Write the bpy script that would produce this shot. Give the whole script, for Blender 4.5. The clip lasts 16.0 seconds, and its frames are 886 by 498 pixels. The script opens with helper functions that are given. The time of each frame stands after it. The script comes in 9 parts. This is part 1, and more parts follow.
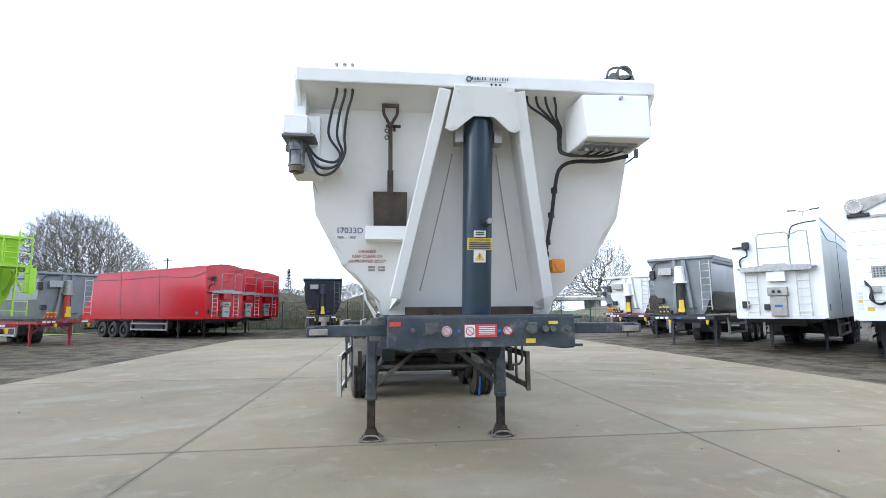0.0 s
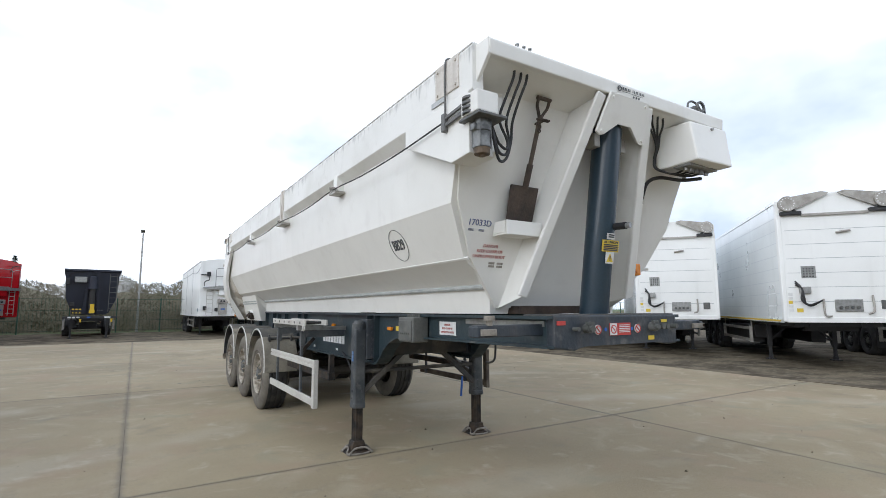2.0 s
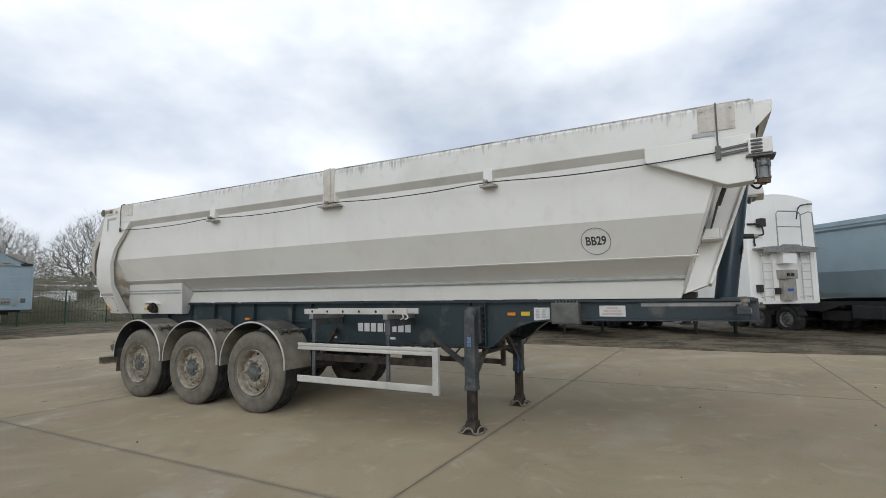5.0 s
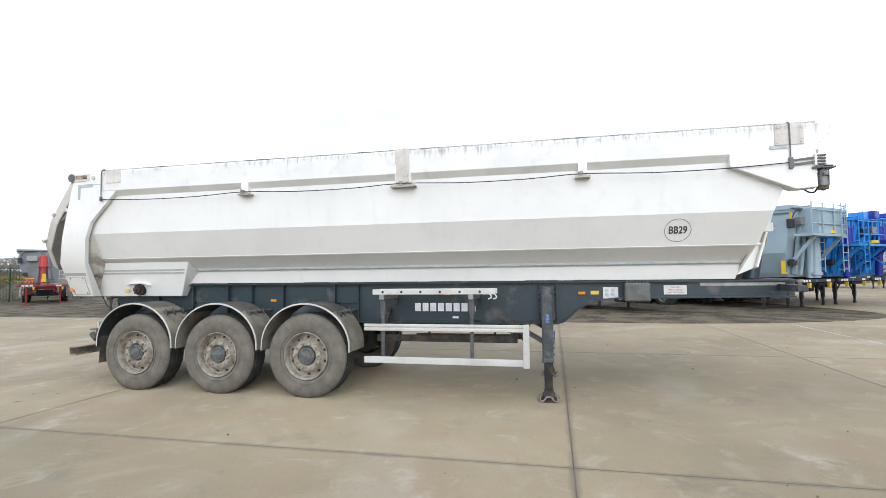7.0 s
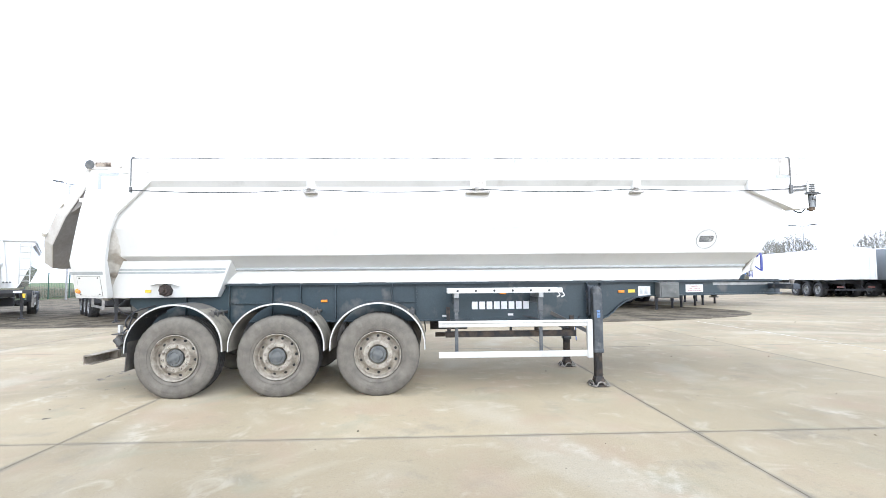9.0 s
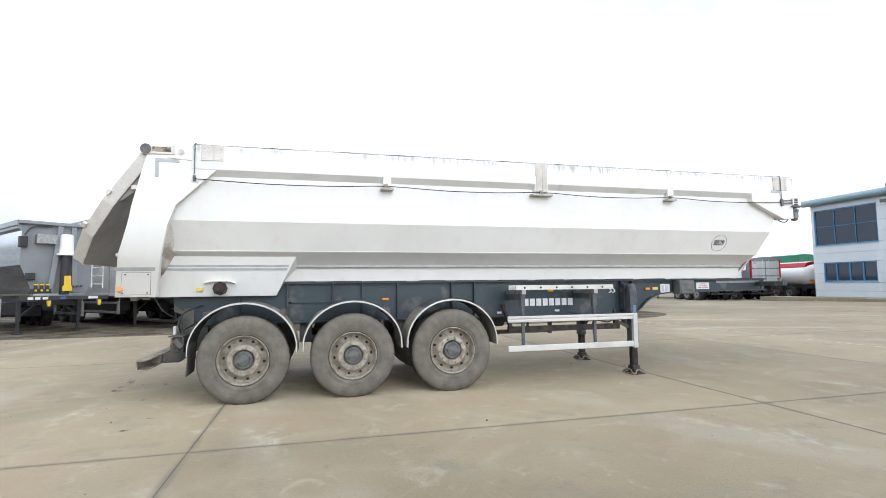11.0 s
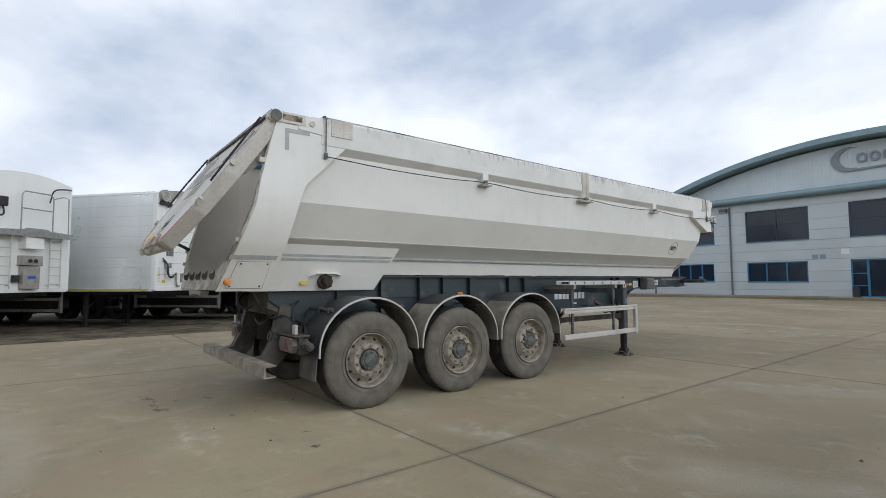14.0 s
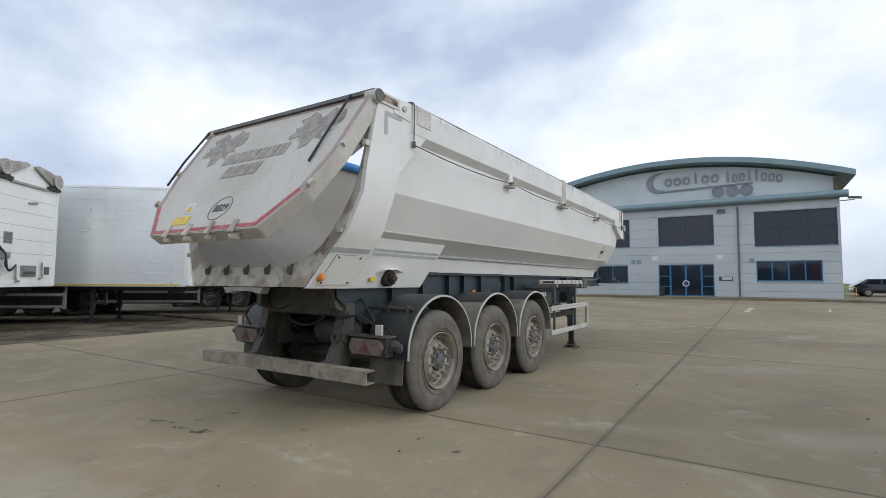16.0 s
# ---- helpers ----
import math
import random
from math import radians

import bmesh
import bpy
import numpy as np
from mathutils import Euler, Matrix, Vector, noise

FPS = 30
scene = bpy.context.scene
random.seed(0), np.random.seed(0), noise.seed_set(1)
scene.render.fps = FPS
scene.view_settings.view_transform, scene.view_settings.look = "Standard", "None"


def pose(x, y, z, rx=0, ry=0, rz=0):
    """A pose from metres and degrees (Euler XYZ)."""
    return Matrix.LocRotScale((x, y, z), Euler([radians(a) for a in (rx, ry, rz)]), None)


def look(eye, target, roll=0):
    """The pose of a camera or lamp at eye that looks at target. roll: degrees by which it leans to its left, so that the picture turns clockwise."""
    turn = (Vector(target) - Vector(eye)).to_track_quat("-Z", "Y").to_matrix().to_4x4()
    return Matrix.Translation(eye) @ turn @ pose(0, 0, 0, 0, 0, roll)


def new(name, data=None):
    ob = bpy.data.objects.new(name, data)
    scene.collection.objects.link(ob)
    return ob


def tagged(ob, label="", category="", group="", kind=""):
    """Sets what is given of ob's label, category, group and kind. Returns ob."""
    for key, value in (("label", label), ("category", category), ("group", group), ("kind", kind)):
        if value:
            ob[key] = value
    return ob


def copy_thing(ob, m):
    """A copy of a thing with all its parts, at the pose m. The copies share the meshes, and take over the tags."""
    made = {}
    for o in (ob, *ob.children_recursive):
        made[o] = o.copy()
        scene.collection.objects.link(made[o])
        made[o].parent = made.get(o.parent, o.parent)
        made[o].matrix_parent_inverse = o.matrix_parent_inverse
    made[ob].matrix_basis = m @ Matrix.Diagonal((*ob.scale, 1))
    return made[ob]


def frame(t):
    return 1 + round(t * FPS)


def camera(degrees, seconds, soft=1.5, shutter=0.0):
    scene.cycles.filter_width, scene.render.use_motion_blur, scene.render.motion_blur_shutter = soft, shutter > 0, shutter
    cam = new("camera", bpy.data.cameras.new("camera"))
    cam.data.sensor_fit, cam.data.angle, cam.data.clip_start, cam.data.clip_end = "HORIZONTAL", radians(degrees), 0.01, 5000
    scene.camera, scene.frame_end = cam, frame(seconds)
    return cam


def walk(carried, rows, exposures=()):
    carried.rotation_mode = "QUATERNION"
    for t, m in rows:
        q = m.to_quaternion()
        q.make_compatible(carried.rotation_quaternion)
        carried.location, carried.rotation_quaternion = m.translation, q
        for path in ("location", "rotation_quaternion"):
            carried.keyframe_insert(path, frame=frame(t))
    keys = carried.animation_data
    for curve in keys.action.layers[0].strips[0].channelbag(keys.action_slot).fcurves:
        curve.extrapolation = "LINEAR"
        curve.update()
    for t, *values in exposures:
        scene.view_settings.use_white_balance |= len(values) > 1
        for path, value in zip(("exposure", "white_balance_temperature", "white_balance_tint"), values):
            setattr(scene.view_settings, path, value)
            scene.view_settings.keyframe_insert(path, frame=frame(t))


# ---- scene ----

# ---- camera and its walk ----
cam = camera(83.8, 16.0, soft=0.75)
PATH = [
    (0, (-0.589, 1.026, 1.506), (-0.365, 2.998, 1.754), -0.5),
    (0.5, (-1.057, 1.239, 1.527), (-0.598, 3.171, 1.767), -0.4),
    (1, (-1.628, 1.453, 1.555), (-0.972, 3.327, 1.795), -0.2),
    (1.5, (-2.217, 1.735, 1.54), (-1.378, 3.535, 1.778), -0.4),
    (2, (-2.869, 1.986, 1.512), (-1.824, 3.674, 1.754), -0.2),
    (2.5, (-3.394, 2.374, 1.499), (-2.138, 3.912, 1.736), -0.3),
    (3, (-4.002, 2.858, 1.499), (-2.609, 4.276, 1.727), -0.4),
    (3.5, (-4.475, 3.345, 1.482), (-2.946, 4.615, 1.708), -0.4),
    (4, (-5.037, 3.817, 1.518), (-3.416, 4.967, 1.739), -0.6),
    (6.5, (-6.841, 6.359, 1.538), (-4.929, 6.934, 1.654), -0.7),
    (7, (-7.083, 7.057, 1.581), (-5.133, 7.49, 1.68), -0.7),
    (7.5, (-7.291, 7.719, 1.552), (-5.318, 8.022, 1.662), -0.7),
    (8, (-7.509, 8.326, 1.575), (-5.518, 8.482, 1.685), -0.7),
    (8.5, (-7.662, 8.927, 1.552), (-5.666, 8.964, 1.664), -0.6),
    (9, (-7.752, 9.56, 1.525), (-5.757, 9.491, 1.644), -0.5),
    (11.5, (-7.512, 12.554, 1.387), (-5.618, 11.928, 1.534), -0.6),
    (12, (-7.282, 13.128, 1.407), (-5.434, 12.377, 1.548), -0.5),
    (12.5, (-7.001, 13.763, 1.433), (-5.193, 12.918, 1.568), -0.4),
    (13, (-6.687, 14.387, 1.417), (-4.947, 13.41, 1.543), -0.1),
    (13.5, (-6.373, 15.047, 1.391), (-4.718, 13.931, 1.526), -0.3),
    (14, (-6.028, 15.613, 1.383), (-4.462, 14.376, 1.516), -0.3),
    (14.5, (-5.597, 16.167, 1.388), (-4.13, 14.814, 1.516), -0.0),
    (15, (-5.14, 16.638, 1.36), (-3.817, 15.144, 1.487), 0.2),
    (15.5, (-4.577, 17.045, 1.391), (-3.387, 15.443, 1.517), 0.2),
    (16, (-4.078, 17.301, 1.375), (-3.005, 15.618, 1.502), 0.3),
]
EXPOSURES = [
    (0, 0.64, 5500, 10), (1.5, 0.33, 5850, 10), (2.5, -0.26, 6060, 9.5), (3.5, -0.67, 6250, 9), (4, -0.65, 6250, 9), (6.5, 0.18, 6000, 10), (7.5, 0.66, 5950, 11),
    (9, 1.14, 5720, 11), (9.3, 1.14, 5720, 11), (11.3, 0.35, 5950, 10), (12.5, -0.15, 5850, 9), (13.3, -0.40, 6020, 9), (14, -0.46, 6050, 9), (16, -0.40, 6000, 9)]
walk(cam, [(t, look(eye, target, roll)) for t, eye, target, roll in PATH], EXPOSURES)

# ---- sky, sun ----
world = bpy.data.worlds.new("sky")
scene.world = world
world.use_nodes = True
wt = world.node_tree
wt.nodes.clear()
w_out = wt.nodes.new("ShaderNodeOutputWorld")
w_sky = wt.nodes.new("ShaderNodeTexSky")
w_sky.sky_type = "NISHITA"
w_sky.sun_disc = False
w_sky.sun_elevation, w_sky.sun_rotation = radians(25), radians(252)
w_blue = wt.nodes.new("ShaderNodeBackground")
w_blue.inputs["Strength"].default_value = 0.10
wt.links.new(w_sky.outputs[0], w_blue.inputs[0])
w_co = wt.nodes.new("ShaderNodeTexCoord")
w_map = wt.nodes.new("ShaderNodeMapping")
w_map.inputs["Scale"].default_value = (1.0, 1.0, 2.0)
wt.links.new(w_co.outputs["Generated"], w_map.inputs[0])
w_n1 = wt.nodes.new("ShaderNodeTexNoise")
w_n1.inputs["Scale"].default_value, w_n1.inputs["Detail"].default_value, w_n1.inputs["Roughness"].default_value = 1.3, 4.0, 0.45
wt.links.new(w_map.outputs[0], w_n1.inputs[0])
w_n2 = wt.nodes.new("ShaderNodeTexNoise")
w_n2.inputs["Scale"].default_value, w_n2.inputs["Detail"].default_value, w_n2.inputs["Roughness"].default_value = 2.3, 5.5, 0.52
w_map2 = wt.nodes.new("ShaderNodeMapping")
w_map2.inputs["Location"].default_value = (4.0, 1.0, 2.0)
w_map2.inputs["Scale"].default_value = (1.0, 1.0, 1.7)
wt.links.new(w_co.outputs["Generated"], w_map2.inputs[0])
wt.links.new(w_map2.outputs[0], w_n2.inputs[0])
w_cloud = wt.nodes.new("ShaderNodeValToRGB")
w_cloud.color_ramp.elements[0].position, w_cloud.color_ramp.elements[0].color = 0.33, (0.57, 0.64, 0.775, 1)
w_cloud.color_ramp.elements[1].position, w_cloud.color_ramp.elements[1].color = 0.60, (1.13, 1.14, 1.15, 1)
wt.links.new(w_n2.outputs[0], w_cloud.inputs[0])
w_white = wt.nodes.new("ShaderNodeBackground")
w_white.inputs["Strength"].default_value = 1.24
wt.links.new(w_cloud.outputs[0], w_white.inputs[0])
w_cover = wt.nodes.new("ShaderNodeValToRGB")
w_cover.color_ramp.elements[0].position, w_cover.color_ramp.elements[0].color = 0.26, (0.62, 0.62, 0.62, 1)
w_cover.color_ramp.elements[1].position, w_cover.color_ramp.elements[1].color = 0.42, (1, 1, 1, 1)
wt.links.new(w_n1.outputs[0], w_cover.inputs[0])
w_mix = wt.nodes.new("ShaderNodeMixShader")
wt.links.new(w_cover.outputs[0], w_mix.inputs[0])
wt.links.new(w_blue.outputs[0], w_mix.inputs[1])
wt.links.new(w_white.outputs[0], w_mix.inputs[2])
wt.links.new(w_mix.outputs[0], w_out.inputs[0])

sun = new("sun", bpy.data.lights.new("sun", "SUN"))
sun.data.energy, sun.data.angle, sun.data.color = 1.03, radians(50), (1.0, 0.955, 0.89)
SUN_FROM = Vector((math.sin(radians(252)), math.cos(radians(252)), math.tan(radians(25))))
sun.matrix_world = look(SUN_FROM * 60, (0, 0, 0))

# ---- materials ----
def surf(name, c1, c2=None, rough=0.5, metal=0.0, scale=3.0, bump=0.0, fine=60.0, streak=None, spots=None, mixpos=(0.4, 0.65), rvar=0.1, world_co=False, vary=0.0, coat=0.0, grit=0.22):
    """A procedural surface: two tones by a large noise, fine grain, optional vertical streaks and spots of dirt."""
    m = bpy.data.materials.new(name)
    m.use_nodes = True
    nt = m.node_tree
    n, l = nt.nodes, nt.links
    b = n["Principled BSDF"]
    b.inputs["Metallic"].default_value = metal
    b.inputs["Coat Weight"].default_value = coat
    c2 = c2 or tuple(v * 0.82 for v in c1)
    if world_co:
        co = n.new("ShaderNodeNewGeometry").outputs["Position"]
    else:
        co = n.new("ShaderNodeTexCoord").outputs["Object"]
    big = n.new("ShaderNodeTexNoise")
    big.inputs["Scale"].default_value, big.inputs["Detail"].default_value = scale, 6.0
    l.new(co, big.inputs[0])
    ramp = n.new("ShaderNodeValToRGB")
    ramp.color_ramp.elements[0].position, ramp.color_ramp.elements[0].color = mixpos[0], (*c1, 1)
    ramp.color_ramp.elements[1].position, ramp.color_ramp.elements[1].color = mixpos[1], (*c2, 1)
    l.new(big.outputs[0], ramp.inputs[0])
    colour = ramp.outputs[0]
    grain = n.new("ShaderNodeTexNoise")
    grain.inputs["Scale"].default_value, grain.inputs["Detail"].default_value = fine, 4.0
    l.new(co, grain.inputs[0])
    g = n.new("ShaderNodeMix")
    g.data_type, g.blend_type = "RGBA", "OVERLAY"
    g.inputs[0].default_value = grit
    l.new(colour, g.inputs[6])
    l.new(grain.outputs[0], g.inputs[7])
    colour = g.outputs[2]

    def overlay(colour, mapscale, nscale, lo, hi, tone, amount):
        mp = n.new("ShaderNodeMapping")
        mp.inputs["Scale"].default_value = mapscale
        l.new(co, mp.inputs[0])
        nz = n.new("ShaderNodeTexNoise")
        nz.inputs["Scale"].default_value, nz.inputs["Detail"].default_value = nscale, 5.0
        l.new(mp.outputs[0], nz.inputs[0])
        r = n.new("ShaderNodeMapRange")
        r.inputs[1].default_value, r.inputs[2].default_value, r.inputs[4].default_value = lo, hi, amount
        l.new(nz.outputs[0], r.inputs[0])
        mx = n.new("ShaderNodeMix")
        mx.data_type = "RGBA"
        l.new(r.outputs[0], mx.inputs[0])
        l.new(colour, mx.inputs[6])
        mx.inputs[7].default_value = (*tone, 1)
        return mx.outputs[2]

    if streak:
        colour = overlay(colour, (1, 1, 0.06), streak[1], 0.55, 0.78, streak[0], streak[2])
    if spots:
        colour = overlay(colour, (1, 1, 1), spots[1], 0.58, 0.72, spots[0], spots[2])
    if vary:
        info = n.new("ShaderNodeObjectInfo")
        hs = n.new("ShaderNodeHueSaturation")
        r = n.new("ShaderNodeMapRange")
        r.inputs[3].default_value, r.inputs[4].default_value = 1 - vary, 1 + vary
        l.new(info.outputs["Random"], r.inputs[0])
        l.new(r.outputs[0], hs.inputs["Value"])
        l.new(colour, hs.inputs["Color"])
        colour = hs.outputs[0]
    l.new(colour, b.inputs["Base Color"])
    rr = n.new("ShaderNodeMapRange")
    rr.inputs[3].default_value, rr.inputs[4].default_value = max(0.02, rough - rvar), min(1.0, rough + rvar)
    l.new(big.outputs[0], rr.inputs[0])
    l.new(rr.outputs[0], b.inputs["Roughness"])
    if bump:
        bp = n.new("ShaderNodeBump")
        bp.inputs["Strength"].default_value, bp.inputs["Distance"].default_value = min(1.0, bump * 20), 0.01
        l.new(grain.outputs[0], bp.inputs["Height"])
        l.new(bp.outputs[0], b.inputs["Normal"])
    return m


def glass_mat(name, tint, rough=0.05):
    m = bpy.data.materials.new(name)
    m.use_nodes = True
    b = m.node_tree.nodes["Principled BSDF"]
    b.inputs["Base Color"].default_value = (*tint, 1)
    b.inputs["Roughness"].default_value = rough
    b.inputs["Specular IOR Level"].default_value = 0.45
    return m


def rail_mat():
    """White rail paint with black drips that run down from its top edge."""
    m = surf("stained_white_paint", (0.80, 0.79, 0.75), (0.72, 0.71, 0.665), 0.45, 0, 2.0, grit=0.08, spots=((0.4, 0.37, 0.33), 6.0, 0.2))
    n, l = m.node_tree.nodes, m.node_tree.links
    b = n["Principled BSDF"]
    old = b.inputs["Base Color"].links[0].from_socket
    co = n.new("ShaderNodeTexCoord").outputs["Object"]
    sep = n.new("ShaderNodeSeparateXYZ")
    l.new(co, sep.inputs[0])
    mp = n.new("ShaderNodeMapping")
    mp.inputs["Scale"].default_value = (1, 1, 0.10)
    l.new(co, mp.inputs[0])
    nz, long = n.new("ShaderNodeTexNoise"), n.new("ShaderNodeTexNoise")
    nz.inputs["Scale"].default_value, nz.inputs["Detail"].default_value = 34.0, 7.0
    long.inputs["Scale"].default_value, long.inputs["Detail"].default_value = 0.9, 3.0
    l.new(mp.outputs[0], nz.inputs[0])
    l.new(mp.outputs[0], long.inputs[0])
    reach = n.new("ShaderNodeMath")
    reach.operation = "MULTIPLY_ADD"
    reach.inputs[1].default_value, reach.inputs[2].default_value = 0.44, 2.74
    l.new(nz.outputs[0], reach.inputs[0])
    more = n.new("ShaderNodeMath")
    more.operation = "MULTIPLY_ADD"
    more.inputs[1].default_value = 0.30
    l.new(long.outputs[0], more.inputs[0])
    l.new(reach.outputs[0], more.inputs[2])
    gap = n.new("ShaderNodeMath")
    gap.operation = "SUBTRACT"
    l.new(sep.outputs[2], gap.inputs[0])
    l.new(more.outputs[0], gap.inputs[1])
    r = n.new("ShaderNodeMapRange")
    r.inputs[1].default_value, r.inputs[2].default_value, r.inputs[4].default_value = -0.02, 0.13, 0.74
    l.new(gap.outputs[0], r.inputs[0])
    mx = n.new("ShaderNodeMix")
    mx.data_type = "RGBA"
    l.new(r.outputs[0], mx.inputs[0])
    l.new(old, mx.inputs[6])
    mx.inputs[7].default_value = (0.12, 0.12, 0.108, 1)
    l.new(mx.outputs[2], b.inputs["Base Color"])
    return m


DIRT = (0.30, 0.26, 0.21)
white = surf("white_paint", (0.83, 0.82, 0.775), (0.78, 0.77, 0.725), 0.38, 0, 1.2, grit=0.05, streak=(DIRT, 9.0, 0.06), spots=((0.45, 0.41, 0.36), 5.0, 0.10))
white_dirty = surf("grimy_white_paint", (0.70, 0.66, 0.60), (0.52, 0.48, 0.42), 0.55, 0, 2.5, 0.02, 40, streak=((0.22, 0.18, 0.14), 7.0, 0.5), spots=((0.30, 0.24, 0.18), 9.0, 0.6))
white_top = rail_mat()
rail_grime = surf("blackened_rail_edge", (0.11, 0.11, 0.105), (0.55, 0.54, 0.51), 0.7, 0, 3.0, 0.02, 40, mixpos=(0.34, 0.54))
inner_steel = surf("worn_steel_inside", (0.37, 0.34, 0.292), (0.31, 0.285, 0.242), 0.62, 0.1, 0.7, 0.0, 30, grit=0.06, streak=((0.20, 0.18, 0.15), 3.0, 0.25))
gate_inside = surf("grimy_gate_inside", (0.27, 0.25, 0.225), (0.19, 0.175, 0.155), 0.55, 0.0, 1.5, 0.01, 30, streak=((0.15, 0.13, 0.11), 5.0, 0.4))
frame_grime = surf("grime_caked_white_paint", (0.62, 0.585, 0.51), (0.37, 0.325, 0.26), 0.65, 0, 5.0, 0.03, 40, mixpos=(0.46, 0.58), streak=((0.16, 0.13, 0.10), 7.0, 0.55), spots=((0.17, 0.135, 0.10), 9.0, 0.75))
tape_faded = surf("faded_pink_tape", (0.42, 0.28, 0.26), (0.36, 0.30, 0.27), 0.5, 0, 7.0, spots=((0.55, 0.50, 0.45), 9.0, 0.8))
chassis_blue = surf("blue_grey_chassis_paint", (0.026, 0.043, 0.050), (0.021, 0.034, 0.040), 0.45, 0, 2.0, 0.01, 40, spots=((0.16, 0.15, 0.13), 4.0, 0.45))
chassis_dirty = surf("dusty_chassis_paint", (0.055, 0.055, 0.053), (0.10, 0.090, 0.075), 0.65, 0, 4.0, 0.02, 40, spots=((0.20, 0.18, 0.15), 5.0, 0.6))
chassis_scuffed = surf("scuffed_beam_paint", (0.030, 0.039, 0.050), (0.055, 0.060, 0.066), 0.5, 0, 5.0, 0.02, 40, spots=((0.20, 0.19, 0.175), 9.0, 0.6), streak=((0.10, 0.085, 0.07), 14.0, 0.5))
leg_scuffed = surf("scuffed_leg_paint", (0.046, 0.053, 0.059), (0.105, 0.108, 0.106), 0.55, 0, 6.0, 0.02, 40, spots=((0.17, 0.165, 0.15), 11.0, 0.55))
tube_rust = surf("rusty_black_steel", (0.022, 0.020, 0.018), (0.070, 0.050, 0.034), 0.7, 0.1, 9.0, 0.02, 40, mixpos=(0.42, 0.62))
ram_blue = surf("dark_blue_ram_paint", (0.021, 0.042, 0.061), (0.017, 0.034, 0.050), 0.34, 0, 2.0, coat=0.3)
rubber = surf("dusty_tyre_rubber", (0.115, 0.103, 0.083), (0.195, 0.175, 0.141), 0.9, 0, 7.0, 0.02, 90, mixpos=(0.3, 0.7), spots=((0.24, 0.215, 0.17), 16.0, 0.3))
tread_rubber = surf("tread_rubber", (0.03, 0.03, 0.029), (0.07, 0.065, 0.058), 0.9, 0, 6.0, 0.03, 90)
rim_steel = surf("dusty_wheel_rim", (0.42, 0.378, 0.305), (0.24, 0.212, 0.168), 0.55, 0.2, 12.0, 0.02, 60, spots=((0.17, 0.10, 0.075), 18.0, 0.7))
hub_dust = surf("dusty_hub", (0.150, 0.152, 0.140), (0.088, 0.092, 0.088), 0.75, 0.1, 12.0, 0.02, 50)
hub_grey = surf("hub_paint", (0.095, 0.10, 0.10), (0.15, 0.145, 0.13), 0.55, 0.2, 10.0)
rust = surf("rust", (0.070, 0.050, 0.038), (0.040, 0.032, 0.027), 0.8, 0.1, 9.0, 0.03, 60)
rust_scrape = surf("scraped_beige_paint", (0.36, 0.30, 0.23), (0.10, 0.075, 0.055), 0.8, 0.0, 16.0, 0.02, 60, mixpos=(0.46, 0.60))
black = surf("black_plastic", (0.018, 0.018, 0.019), (0.03, 0.03, 0.03), 0.55, 0, 6.0)
guard_grey = surf("grey_plastic_guard", (0.062, 0.060, 0.054), (0.120, 0.110, 0.090), 0.7, 0, 4.0, 0.01, 50, spots=((0.19, 0.165, 0.13), 9.0, 0.5))
guard_dark = surf("slate_plastic_guard", (0.026, 0.031, 0.036), (0.050, 0.050, 0.047), 0.5, 0, 4.0, 0.01, 50, spots=((0.15, 0.135, 0.105), 11.0, 0.35))
guard_dust = surf("dust_caked_guard", (0.175, 0.160, 0.125), (0.275, 0.250, 0.196), 0.8, 0, 5.0, 0.02, 50, spots=((0.075, 0.07, 0.06), 8.0, 0.5))
galv = surf("galvanised_steel", (0.36, 0.36, 0.345), (0.26, 0.26, 0.245), 0.42, 0.6, 12.0, spots=((0.24, 0.22, 0.19), 9.0, 0.4))
alu = surf("aluminium", (0.60, 0.585, 0.535), (0.51, 0.495, 0.455), 0.42, 0.15, 3.0, spots=((0.36, 0.34, 0.30), 7.0, 0.3))
foot_dust = surf("dusty_foot_steel", (0.29, 0.262, 0.22), (0.16, 0.142, 0.117), 0.7, 0.1, 14.0, 0.03, 40)
# aluminium darkened to brown for the guard seen from its shaded back
guard_shaded = surf("shade_browned_aluminium", (0.15, 0.125, 0.095), (0.075, 0.06, 0.048), 0.7, 0.1, 6.0)
strap_grey = surf("grey_strap", (0.14, 0.14, 0.135), (0.10, 0.10, 0.095), 0.6, 0, 8.0)
alu_dirty = surf("dirty_aluminium", (0.42, 0.40, 0.36), (0.30, 0.28, 0.25), 0.5, 0.35, 5.0)
motor_grey = surf("scuffed_motor_paint", (0.20, 0.205, 0.20), (0.075, 0.078, 0.078), 0.5, 0.2, 16.0, mixpos=(0.42, 0.6), streak=((0.05, 0.05, 0.05), 20.0, 0.5))
cap_brown = surf("browned_motor_cap", (0.15, 0.105, 0.065), (0.075, 0.055, 0.038), 0.6, 0.2, 14.0)
valve_grey = surf("grey_valve_box", (0.125, 0.128, 0.118), (0.085, 0.088, 0.08), 0.5, 0, 6.0, spots=((0.22, 0.20, 0.17), 7.0, 0.4))
wood_bar = surf("weathered_bumper", (0.35, 0.307, 0.243), (0.21, 0.18, 0.14), 0.8, 0, 7.0, 0.05, 40, spots=((0.08, 0.065, 0.05), 10.0, 0.6))
tape_grey = surf("faded_grey_tape", (0.47, 0.485, 0.475), (0.38, 0.40, 0.39), 0.5, 0, 8.0)
ink_dark = surf("dark_ink", (0.05, 0.055, 0.06), (0.08, 0.085, 0.09), 0.5, 0, 20.0)
